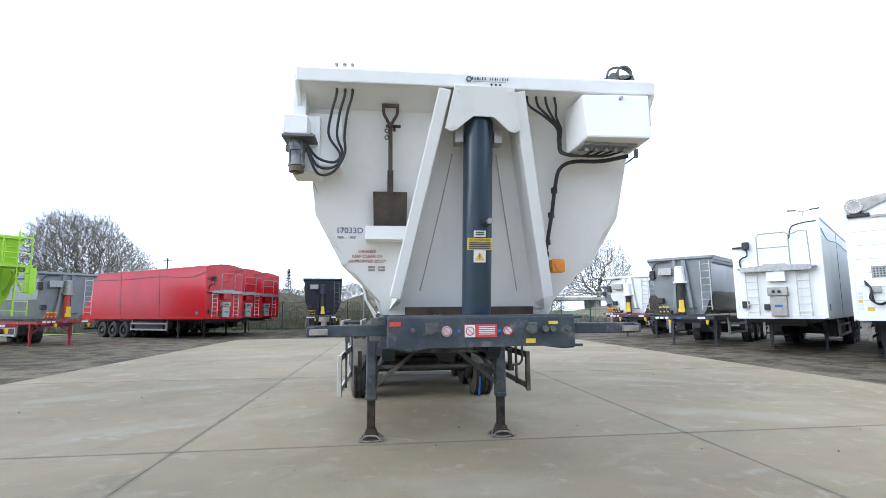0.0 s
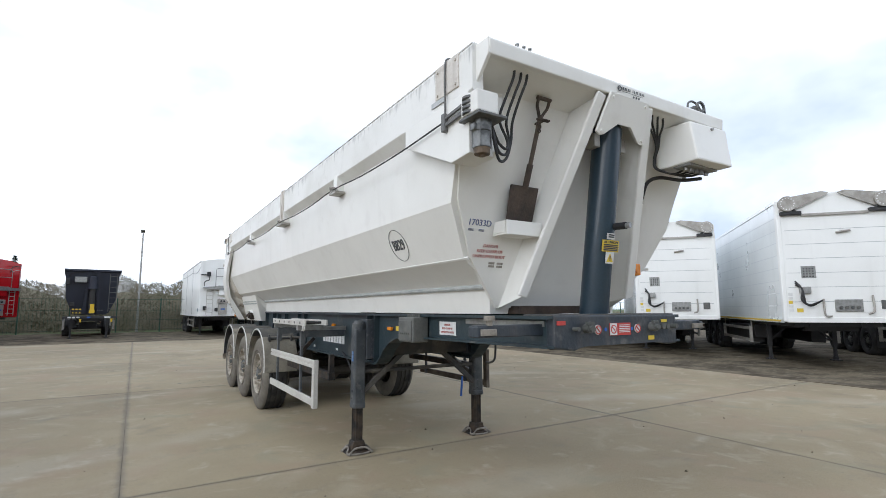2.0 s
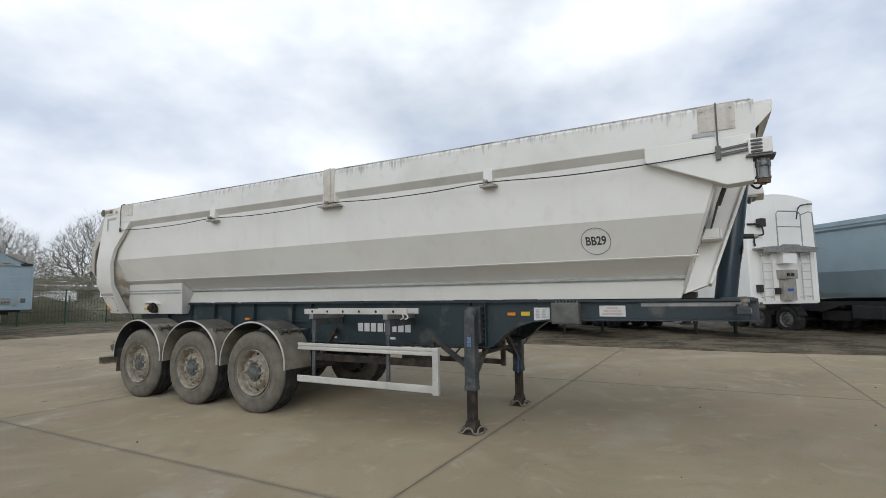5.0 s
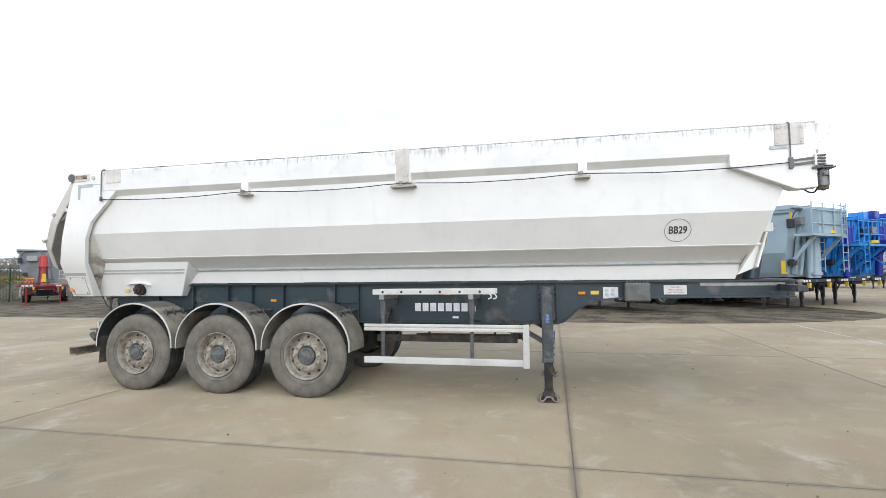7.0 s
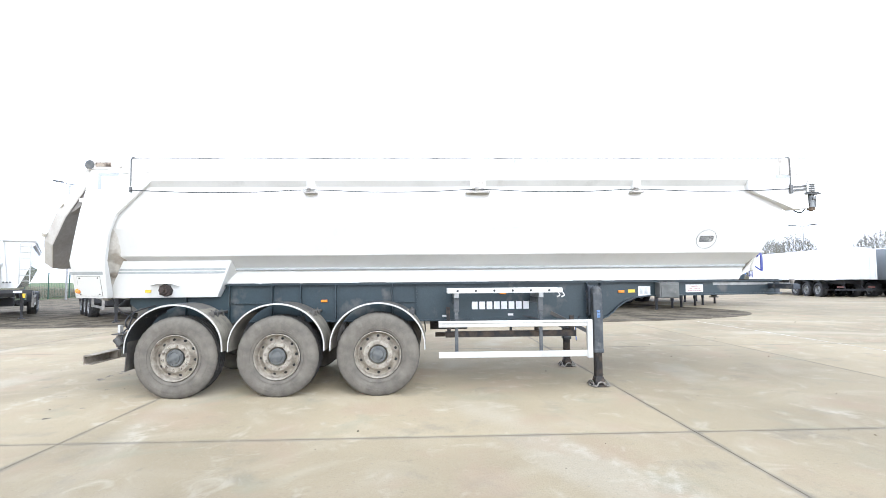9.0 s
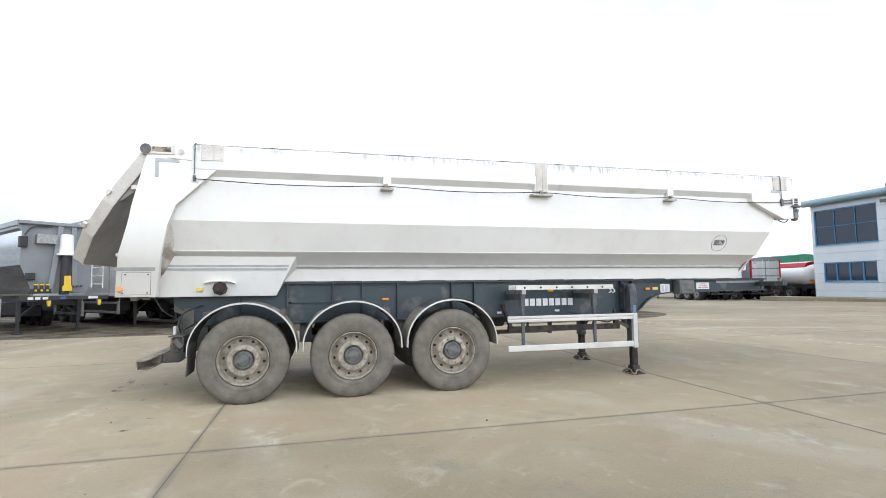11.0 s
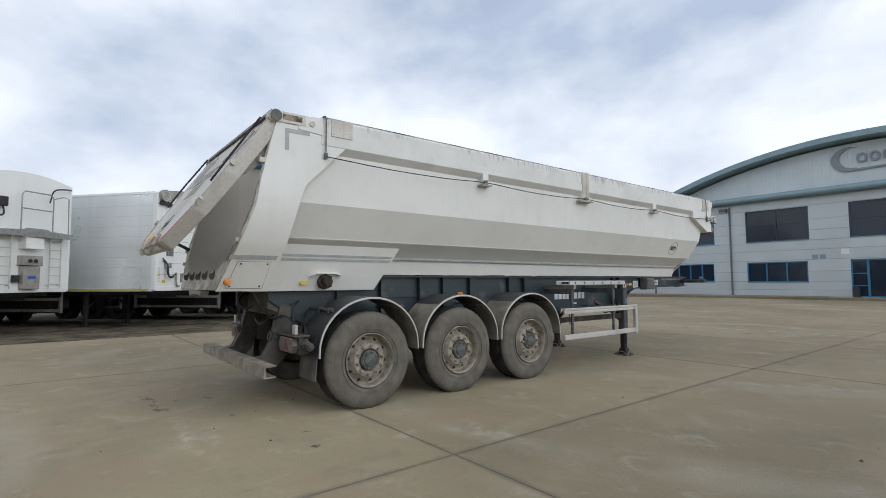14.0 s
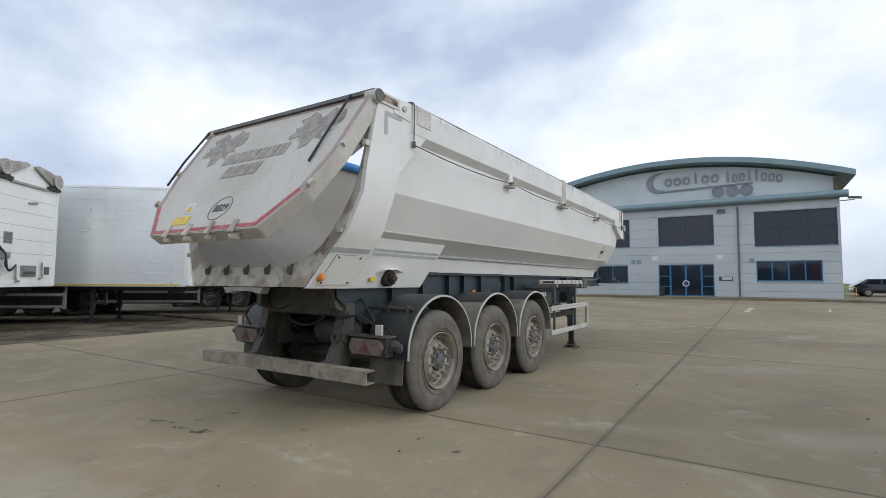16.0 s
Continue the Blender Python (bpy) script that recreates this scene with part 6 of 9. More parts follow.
# mudflaps, bumper and lamps at the rear
for s in (-1, 1):
    bm = BM()
    hexa(bm, [(s * 0.80, 13.45, 0.36), (s * 1.22, 13.45, 0.36), (s * 1.22, 13.46, 0.36), (s * 0.80, 13.46, 0.36), (s * 0.80, 13.42, 0.74), (s * 1.22, 13.42, 0.74), (s * 1.22, 13.43, 0.74), (s * 0.80, 13.43, 0.74)])
    part("mudflap", bm, surf("mudflap_rubber", (0.06, 0.057, 0.05), (0.15, 0.135, 0.11), 0.8, 0, 4.0), trailer)
    bm = BM()
    hexa(bm, [(s * 0.52, 13.45, 0.98), (s * 0.52, 13.75, 1.10), (s * 0.60, 13.75, 1.10), (s * 0.60, 13.45, 0.98), (s * 0.52, 13.45, 1.43), (s * 0.52, 13.75, 1.43), (s * 0.60, 13.75, 1.43), (s * 0.60, 13.45, 1.43)], 0.005)
    prism(bm, [(13.50, 1.14), (13.62, 1.14), (13.70, 0.74), (13.78, 0.585), (13.858, 0.58), (13.858, 0.458), (13.66, 0.458), (13.56, 0.54), (13.50, 0.76)], "x", s * 0.52, s * 0.64, 0.008)
    rod(bm, (s * 0.50, 13.64, 0.80), (s * 0.67, 13.64, 0.80), 0.05, 14)
    rod(bm, (s * 0.50, 13.60, 1.02), (s * 0.67, 13.60, 1.02), 0.028, 10)
    arm = part("bumper_arm", bm, guard_grey, trailer, "dust-caked bumper arm")
    bm = BM()
    ring(bm, (s * 0.58, 13.70, 0.80), (0, 1, 0.2), 0.032, 0.052, 0.02, 20)
    part("towing_eye", bm, chassis_dirty, arm)
    bm = BM()
    box(bm, s * 0.70, s * 1.14, 13.50, 13.60, 0.64, 0.83, 0.006)
    box(bm, s * 0.66, s * 1.18, 13.50, 13.66, 0.825, 0.84, 0.003)
    beam(bm, (s * 0.60, 13.56, 0.80), (s * 0.75, 13.56, 0.80), 0.05, 0.05)
    rod(bm, (s * 1.14, 13.55, 0.72), (s * 1.26, 13.52, 0.74), 0.03, 10)
    rod(bm, (s * 1.22, 13.5, 0.70), (s * 1.22, 13.58, 0.78), 0.04, 10)
    lamp_box = part("lamp_bracket", bm, chassis_dirty, trailer)
    bm = BM()
    prism(bm, [(s * 0.74, 0.655), (s * 1.08, 0.655), (s * 1.12, 0.735), (s * 1.08, 0.81), (s * 0.74, 0.81), (s * 0.70, 0.735)], "y", 13.60, 13.655, 0.008)
    pieces("rear_lamp", bm, lens_pale, lamp_box, "dirty rear lamp cluster")
    bm = BM()
    prism(bm, [(s * 0.84, 0.68), (s * 0.98, 0.68), (s * 0.91, 0.79)], "y", 13.655, 13.662)
    part("reflector", bm, lens_red, lamp_box, "red triangle reflector")
    bm = BM()
    box(bm, s * 1.02, s * 1.10, 13.60, 13.63, 0.845, 0.945, 0.006)
    part("small_lamp", bm, alu, lamp_box)
bm = BM()
prism(bm, [(13.86, 0.455), (13.98, 0.455), (13.98, 0.575), (13.86, 0.575), (13.86, 0.562), (13.966, 0.562), (13.966, 0.468), (13.86, 0.468)], "x", -1.22, 1.22, 0.003)
box(bm, -0.70, 0.70, 13.862, 13.964, 0.47, 0.56)
part("bumper", bm, wood_bar, trailer, "dirt-caked rear under-run bumper")
bm = BM()
box(bm, -0.52, 0.52, 13.58, 13.62, 1.02, 1.28, 0.004)
plate_back = part("rear_plate_board", bm, guard_grey, trailer)
bm = BM()
for i in range(12):
    box(bm, -0.28 + i * 0.045, -0.25 + i * 0.045, 13.621, 13.623, 1.15, 1.20)
part("dealer_mark", bm, ink_dark, plate_back)
bm = BM()
rod(bm, (-0.30, 13.1, 0.80), (0.20, 13.1, 0.80), 0.16, 18)
rod(bm, (0.30, 8.9, 0.85), (0.30, 9.5, 0.85), 0.15, 18)
pieces("air_tank", bm, chassis_dirty, trailer, "dusty air tank", 40)
bm = BM()
tube(bm, [(-0.58, 13.5, 1.35), (-0.50, 13.72, 1.15), (-0.62, 13.72, 1.0), (-0.80, 13.62, 1.02), (-1.0, 13.55, 0.90)], 0.012, 6)
tube(bm, [(0.58, 13.5, 1.35), (0.45, 13.74, 1.20), (0.30, 13.74, 1.06), (0.1, 13.7, 1.10)], 0.012, 6)
tube(bm, [(-0.60, 7.3, 1.0), (-0.72, 7.5, 0.80), (-0.66, 7.9, 0.92), (-0.60, 8.3, 1.0)], 0.012, 6)
tube(bm, [(-0.72, 13.95, 1.29), (-0.70, 13.85, 1.12), (-0.62, 13.72, 1.02), (-0.52, 13.6, 0.95)], 0.009, 6)
tube(bm, [(-0.62, 13.40, 1.18), (-0.85, 13.56, 1.10), (-0.98, 13.60, 0.98), (-0.92, 13.58, 0.84)], 0.011, 6)
tube(bm, [(-0.64, 13.30, 1.05), (-0.90, 13.45, 0.95), (-1.12, 13.52, 0.88), (-1.18, 13.53, 0.76)], 0.010, 6)
tube(bm, [(-0.40, 13.45, 1.20), (-0.30, 13.62, 0.98), (-0.10, 13.66, 0.90), (0.20, 13.62, 0.96), (0.42, 13.50, 1.15)], 0.012, 6)
tube(bm, [(0.62, 13.40, 1.18), (0.85, 13.56, 1.10), (0.98, 13.60, 0.98), (0.92, 13.58, 0.84)], 0.011, 6)
pieces("air_line", bm, black, trailer)
trailer.matrix_basis = pose(CX, 9, 0)

# the shovel and the ladder carried on it
shovel = thing("shovel", "rusty square-mouth shovel with dark wooden shaft, on the front panel", "shovel")
def sp(x, z, up):
    return Vector((x, front_y(z) - up - 0.025 * max(0.0, z - 2.3) / 0.65, z))


bm = BM()
hexa(bm, [sp(-0.74, 2.10, 0.06), sp(-0.50, 2.10, 0.06), sp(-0.50, 2.10, 0.05), sp(-0.74, 2.10, 0.05), sp(-0.745, 2.375, 0.05), sp(-0.495, 2.375, 0.05), sp(-0.495, 2.375, 0.03), sp(-0.745, 2.375, 0.03)], 0.004)
rod(bm, sp(-0.62, 2.36, 0.05), sp(-0.62, 2.52, 0.05), 0.022, 12)
part("blade", bm, spade_steel, shovel, "rusty flat blade")
bm = BM()
rod(bm, sp(-0.62, 2.50, 0.05), sp(-0.622, 2.84, 0.05), 0.0155, 12)
part("shaft", bm, spade_wood, shovel)
bm = BM()
tube(bm, [sp(-0.622, 2.81, 0.05), sp(-0.648, 2.855, 0.05), sp(-0.668, 2.89, 0.05), sp(-0.672, 2.94, 0.05)], 0.011, 8)
tube(bm, [sp(-0.622, 2.81, 0.05), sp(-0.596, 2.855, 0.05), sp(-0.576, 2.89, 0.05), sp(-0.572, 2.94, 0.05)], 0.011, 8)
rod(bm, sp(-0.682, 2.94, 0.05), sp(-0.562, 2.94, 0.05), 0.014, 10)
part("grip", bm, spade_steel, shovel, "worn D-shaped grip")
shovel.matrix_basis = pose(CX, 9, 0)
bm = BM()
box(bm, -0.80, -0.48, 4.58, 4.595, 2.02, 2.12, 0.003)
box(bm, -0.797, -0.483, 4.597, 4.745, 2.023, 2.035)
hexa(bm, [(-0.80, 4.598, 2.037), (-0.788, 4.598, 2.037), (-0.788, 4.74, 2.037), (-0.80, 4.74, 2.037), (-0.80, 4.598, 2.118), (-0.788, 4.598, 2.118), (-0.788, 4.71, 2.118), (-0.80, 4.71, 2.118)])
part("shovel_tray", bm, white, body, "white shovel tray")
bm = BM()
box(bm, -0.655, -0.55, 4.395, 4.42, 2.80, 2.812)
box(bm, -0.605, -0.585, 4.395, 4.53, 2.80, 2.812)
ring(bm, (-0.648, 4.40, 2.77), (0, 1, 0), 0.010, 0.016, 0.006, 12)
ring(bm, (-0.648, 4.40, 2.745), (1, 0, 0), 0.010, 0.016, 0.006, 12)
ring(bm, (-0.648, 4.40, 2.72), (0, 1, 0), 0.010, 0.016, 0.006, 12)
part("shovel_clip", bm, rust, body, "rusty shovel clip and chain")
ladder = thing("ladder", "slim white aluminium ladder stowed along the chassis", "ladder")
for x in (-1.235, -0.98):
    bm = BM()
    box(bm, x - 0.012, x + 0.012, 7.74, 9.28, 1.325, 1.39, 0.004)
    part("stile", bm, alu, ladder)
for i in range(6):
    y = 7.92 + i * 0.245
    bm = BM()
    rod(bm, (-1.25, y, 1.357), (-0.97, y, 1.357), 0.016, 10)
    part("rung", bm, black, ladder)
bm = BM()
for y in (7.74, 7.80):
    tube(bm, [(-1.245, y, 1.33), (-1.25, y - 0.02, 1.29), (-1.25, y + 0.02, 1.27)], 0.008, 6)
pieces("ladder_hook", bm, alu, ladder)
for y in (8.03, 9.16):
    bm = BM()
    box(bm, -1.25, -0.95, y - 0.03, y + 0.03, 1.265, 1.324)
    beam(bm, (-0.64, y, 1.28), (-1.0, y, 1.28), 0.05, 0.05)
    part("ladder_bracket", bm, galv, trailer)
ladder.matrix_basis = pose(CX, 9, 0)
ORIGIN = Vector((0, 0, 0))

# ---- other trailers in the yard ----
RED = surf("red_trailer_paint", (0.46, 0.009, 0.014), (0.39, 0.008, 0.012), 0.20, 0, 0.8, grit=0.05, rvar=0.06)
gravel.node_tree.nodes["Principled BSDF"].inputs["Specular IOR Level"].default_value = 0.1
LIME = surf("lime_paint", (0.36, 0.60, 0.03), (0.32, 0.54, 0.03), 0.35, 0, 1.0)
GREY = surf("mid_grey_paint", (0.265, 0.28, 0.29), (0.22, 0.235, 0.245), 0.4, 0, 1.0)
PALE_BLUE = surf("pale_blue_grey_paint", (0.325, 0.415, 0.46), (0.275, 0.36, 0.405), 0.45, 0, 1.0, streak=((0.3, 0.32, 0.32), 6.0, 0.3))
BRIGHT_BLUE = surf("bright_blue_paint", (0.03, 0.25, 0.66), (0.025, 0.21, 0.58), 0.35, 0, 1.0)
DEEP_BLUE = surf("deep_blue_paint", (0.015, 0.035, 0.30), (0.012, 0.03, 0.25), 0.35, 0, 1.0)
NAVY = surf("blue_black_paint", (0.02, 0.024, 0.04), (0.015, 0.018, 0.03), 0.45, 0, 1.0)
CLEAN_WHITE = surf("clean_white_paint", (0.86, 0.86, 0.83), (0.82, 0.82, 0.79), 0.5, 0, 1.0, streak=((0.5, 0.49, 0.46), 5.0, 0.15))
SILVER = surf("ribbed_aluminium_side", (0.84, 0.86, 0.85), (0.77, 0.79, 0.78), 0.30, 0.45, 0.6, streak=((0.60, 0.63, 0.63), 1.2, 0.4))
RIB = surf("bright_rib", (0.74, 0.76, 0.77), (0.68, 0.70, 0.71), 0.36, 0.6, 0.6)
DARK = surf("black_chassis_paint", (0.022, 0.022, 0.024), (0.035, 0.034, 0.033), 0.55, 0, 2.0)
RED_CHASSIS = surf("dark_red_chassis_paint", (0.32, 0.012, 0.020), (0.24, 0.012, 0.018), 0.4, 0, 2.0)
ALU_BODY = surf("dull_white_body", (0.55, 0.55, 0.53), (0.48, 0.48, 0.46), 0.45, 0.1, 1.0)
POLISHED = surf("polished_aluminium", (0.55, 0.56, 0.57), (0.47, 0.48, 0.49), 0.22, 0.9, 0.8, rvar=0.08, grit=0.05)
slate_label = surf("dark_label", (0.045, 0.06, 0.075), (0.06, 0.08, 0.10), 0.4, 0, 9.0)
teal_ink = surf("teal_ink", (0.05, 0.22, 0.36), (0.06, 0.26, 0.42), 0.5, 0, 9.0)
YELLOW = surf("yellow_paint", (0.75, 0.50, 0.02), (0.68, 0.45, 0.02), 0.4, 0, 3.0)


def running_gear(t, paint, axles=(8.2, 9.5, 10.8), guard=True, legs=3.0, length=13.4, wheels=None):
    """Chassis beams, legs, side guards and three axles of wheels under a parked trailer whose front stands at y = 0."""
    for s in (-1, 1):
        bm = BM()
        prism(bm, [(0.3, 1.15), (length - 0.3, 1.15), (length - 0.3, 0.85), (4.6, 0.75), (3.8, 1.0), (0.3, 1.02)], "x", s * 0.50, s * 0.62)
        part("chassis_rail", bm, paint, t)
        bm = BM()
        box(bm, s * 0.78, s * 0.90, legs - 0.06, legs + 0.06, 0.35, 1.05, 0.006)
        box(bm, s * 0.80, s * 0.88, legs - 0.04, legs + 0.04, 0.05, 0.40)
        box(bm, s * 0.72, s * 0.96, legs - 0.12, legs + 0.12, -0.07, -0.02)
        box(bm, s * 0.79, s * 0.89, legs - 0.05, legs + 0.05, -0.03, 0.08)
        beam(bm, (s * 0.84, legs, 0.5), (s * 0.3, legs, 1.0), 0.05, 0.05)
        part("landing_leg", bm, paint, t)
        if guard:
            bm = BM()
            for z in (0.45, 0.82):
                box(bm, s * 1.19, s * 1.22, legs + 0.6, axles[0] - 0.75, z, z + 0.09)
            for y in (legs + 0.6, axles[0] - 0.85):
                box(bm, s * 1.17, s * 1.225, y, y + 0.07, 0.42, 0.94)
                box(bm, s * 1.14, s * 1.17, y, y + 0.06, 0.42, 1.12)
            part("side_guard", bm, alu_dirty, t)
        for k, y in enumerate(axles):
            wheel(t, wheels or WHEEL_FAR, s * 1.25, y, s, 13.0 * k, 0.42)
            bm = BM()
            loft(bm, [[(s * xx, y + r * math.cos(a), 0.44 + r * math.sin(a)) for xx, r in ((0.85, 0.60), (1.26, 0.60), (1.265, 0.585), (0.85, 0.585))] for a in [math.radians(12 + 156 * i / 10) for i in range(11)]])
            part("mudguard", bm, black, t, "", 40)
    for y in axles:
        bm = BM()
        rod(bm, (-1, y, 0.42), (1, y, 0.42), 0.07, 10)
        part("axle", bm, DARK, t)
    bm = BM()
    box(bm, -0.45, 0.45, axles[0] - 1.9, axles[0] - 0.8, 0.42, 0.80, 0.03)
    part("tank", bm, DARK, t)
    bm = BM()
    box(bm, -1.0, -0.64, legs + 0.9, legs + 1.9, 0.55, 1.0, 0.02)
    part("equipment_box", bm, DARK, t)
    for y in (0.8, legs, length * 0.41, length - 0.8):
        bm = BM()
        box(bm, -0.6, 0.6, y - 0.05, y + 0.05, 0.9, 1.12)
        part("cross_member", bm, paint, t)
    bm = BM()
    box(bm, -1.2, 1.2, length - 0.2, length - 0.08, 0.42, 0.54)
    beam(bm, (-0.55, length - 0.2, 0.48), (-0.55, length - 0.6, 0.95), 0.08, 0.08)
    beam(bm, (0.55, length - 0.2, 0.48), (0.55, length - 0.6, 0.95), 0.08, 0.08)
    part("bumper", bm, paint, t)
    for s in (-1, 1):
        bm = BM()
        box(bm, s * 0.75, s * 1.15, length - 0.1, length - 0.05, 0.60, 0.72)
        pieces("rear_lamp", bm, lens_red, t)


def front_ladder(t, x, z0, z1, y, w, material, rungs):
    bm = BM()
    for s in (-1, 1):
        rod(bm, (x + s * w / 2, y, z0), (x + s * w / 2, y, z1), 0.018, 8)
    for i in range(rungs):
        z = z0 + (z1 - z0) * (i + 0.5) / rungs
        rod(bm, (x - w / 2, y, z), (x + w / 2, y, z), 0.014, 8)
    for z in (z0 + 0.1, z1 - 0.1):
        for s in (-1, 1):
            rod(bm, (x + s * w / 2, y, z), (x + s * w / 2, y + 0.12, z), 0.012, 6)
    part("ladder", bm, material, t)


def box_trailer(name, label, skin, side, style, top=4.15, length=13.4, group="parked box trailers", gear=(8.2, 9.5, 10.8), doors=None):
    """A high-sided bulk trailer: front wall at y = 0, body towards +y."""
    t = thing(name, label, "trailer", group)
    bm = BM()
    hx = 1.265
    bow = 0.17
    wall = [(-hx, 1.17), (hx, 1.17), (hx, top - bow)] + [(hx - 2 * hx * i / 8, top - bow + bow * math.sin(math.pi * i / 8)) for i in range(1, 8)] + [(-hx, top - bow)]
    prism(bm, wall, "y", 0.0, length)
    body = part("body", bm, side, t)
    bm = BM()
    prism(bm, [(x * 0.965, z if z > 1.3 else z + 0.02) for x, z in wall], "y", -0.03, 0.0, 0.004)
    front = part("front_wall", bm, skin, t)
    bm = BM()
    for s in (-1, 1):
        box(bm, s * 1.17, s * 1.28, -0.045, 0.12, 1.16, top - bow, 0.02)
        box(bm, s * 1.17, s * 1.28, length - 0.1, length + 0.03, 1.16, top - bow, 0.02)
    box(bm, -1.2, 1.2, -0.05, 0.08, 1.14, 1.28, 0.01)
    pieces("corner_post", bm, skin, t)
    for s in (-1, 1):
        bm = BM()
        box(bm, s * 1.25, s * 1.285, 0.05, length, top - bow - 0.06, top - bow + 0.02, 0.006)
        part("top_rail", bm, side if style == "roll" else (skin if skin is RED else galv), t)
        bm = BM()
        box(bm, s * 1.25, s * 1.285, 0.05, length, 1.13, 1.24, 0.006)
        part("side_rail", bm, side if style == "roll" else skin, t)
        if side is SILVER:
            for i in range(1, 9):
                z = 1.24 + (top - bow - 1.34) * i / 9
                bm = BM()
                box(bm, s * 1.264, s * 1.2695, 0.12, length - 0.1, z - 0.008, z + 0.008)
                pieces("side_rib", bm, RIB if side is SILVER else side, body)
            bm = BM()
            box(bm, s * 1.286, s * 1.289, 0.2, length - 0.2, 1.16, 1.205)
            part("reflective_tape", bm, sticker_yellow, body)
        if style == "cat":
            for y in (4.3, 8.6):
                bm = BM()
                hexa(bm, [(s * 1.266, y, 1.24), (s * 1.274, y, 1.24), (s * 1.274, y + 0.03, 1.24), (s * 1.266, y + 0.03, 1.24), (s * 1.266, y + 0.22, top - bow - 0.1), (s * 1.274, y + 0.22, top - bow - 0.1), (s * 1.274, y + 0.25, top - bow - 0.1), (s * 1.266, y + 0.25, top - bow - 0.1)])
                part("strap", bm, black, body)
        if style == "roll":
            continue
        bm = BM()
        tube(bm, [(s * 1.29, 0.05, top - 0.55), (s * 1.30, 1.5, top - 0.78), (s * 1.30, 4.5, top - 0.62), (s * 1.30, 8.5, top - 0.66), (s * 1.29, length, top - 0.55)], 0.012, 5, 4)
        part("sheet_cord", bm, black, t)
    # rear doors
    bm = BM()
    for s in (-1, 1):
        for i in range(3):
            z0 = 1.25 + i * (top - bow - 1.4) / 3
            box(bm, s * 0.04, s * 1.14, length + 0.005, length + 0.02, z0 + 0.04, z0 + (top - bow - 1.4) / 3 - 0.04, 0.004)
        for x in (0.25, 0.85):
            rod(bm, (s * x, length + 0.04, 1.2), (s * x, length + 0.04, top - bow - 0.05), 0.018, 8)
    pieces("rear_door", bm, doors or skin, t)
    if style == "cat":
        # catwalk, ladders, hydraulic panel and hoses
        grow = (top - 1.17) / 3.19

        def fit_height(bm):
            """Spreads the fittings over the height of this front wall."""
            for v in bm.verts:
                v.co.z = 1.17 + (v.co.z - 1.17) * grow

        bm = BM()
        for s in (-1, 1):
            box(bm, s * 0.12, s * 1.10, -0.34, -0.04, 2.70, 2.745)
        prism(bm, [(-1.0, 2.62), (1.0, 2.62), (1.0, 2.76), (0.35, 2.80), (0.3, 2.84), (-0.3, 2.84), (-0.35, 2.80), (-1.0, 2.76)], "y", -0.36, -0.33)
        fit_height(bm)
        part("catwalk", bm, galv, t)
        bm = BM()
        tube(bm, [(-0.45, -0.34, 2.75), (-0.45, -0.34, 3.72), (-0.38, -0.34, 3.80), (0.36, -0.34, 3.80), (0.45, -0.34, 3.72), (0.45, -0.34, 2.75)], 0.018, 8, curve=False)
        rod(bm, (-0.45, -0.34, 3.35), (0.45, -0.34, 3.35), 0.016, 8)
        tube(bm, [(0.45, -0.34, 3.70), (0.75, -0.34, 3.80), (0.95, -0.30, 3.78), (0.98, -0.30, 2.75)], 0.016, 8, curve=False)
        fit_height(bm)
        part("catwalk_rail", bm, galv, t)
        front_ladder(t, -0.72, 1.25, 1.17 + 1.49 * grow, -0.16, 0.34, alu, 6)
        front_ladder(t, 0.72, 1.25, 1.17 + 1.49 * grow, -0.16, 0.34, alu, 6)
        bm = BM()
        box(bm, -0.22, 0.24, -0.22, -0.03, 1.24, 1.84, 0.01)
        box(bm, -0.28, 0.28, -0.26, -0.03, 1.86, 2.12, 0.01)
        fit_height(bm)
        part("hydraulic_panel", bm, alu_dirty, t)
        bm = BM()
        box(bm, -0.26, 0.26, -0.30, -0.03, 2.30, 2.60, 0.01)
        fit_height(bm)
        part("tool_box", bm, skin, t)
        bm = BM()
        for x in (-0.1, 0.06):
            rod(bm, (x, -0.27, 1.98), (x, -0.30, 1.98), 0.05, 12)
        box(bm, -1.06, -0.86, -0.16, -0.03, 1.48, 1.70, 0.01)
        box(bm, -0.42, -0.26, -0.14, -0.03, 1.42, 1.60, 0.01)
        box(bm, -0.92, -0.72, -0.24, -0.05, 3.36, 3.60, 0.02)
        tube(bm, [(-1.25, -0.05, 3.44), (-1.0, -0.12, 3.44), (-0.85, -0.15, 3.44)], 0.03, 8)
        tube(bm, [(-0.80, -0.15, 3.38), (-0.80, -0.18, 3.15), (-0.95, -0.12, 3.10), (-1.05, -0.08, 3.0), (-1.03, -0.08, 2.80)], 0.024, 7)
        tube(bm, [(0.45, -0.20, 3.6), (0.55, -0.22, 3.95), (0.9, -0.2, 4.05), (1.2, -0.1, 4.08)], 0.02, 7)
        fit_height(bm)
        pieces("hose", bm, black, t)
        bm = BM()
        box(bm, -0.10, 0.12, -0.226, -0.22, 1.50, 1.58)
        fit_height(bm)
        pieces("label_plate", bm, blue_plastic, t)
        for s in (-1, 1):
            bm = BM()
            box(bm, s * 1.266, s * 1.27, 0.55, 0.85, 1.40, 1.62)
            notice = part("label_plate", bm, slate_label, t, "dark blue label with pale lines")
            bm = BM()
            bars(bm, facing((s * 1.271, 0.70, 1.49), (0, s, 0), (0, 0, 1)), 0.26, 0.12, 3)
            part("label_lines", bm, teal_ink, notice)
    else:
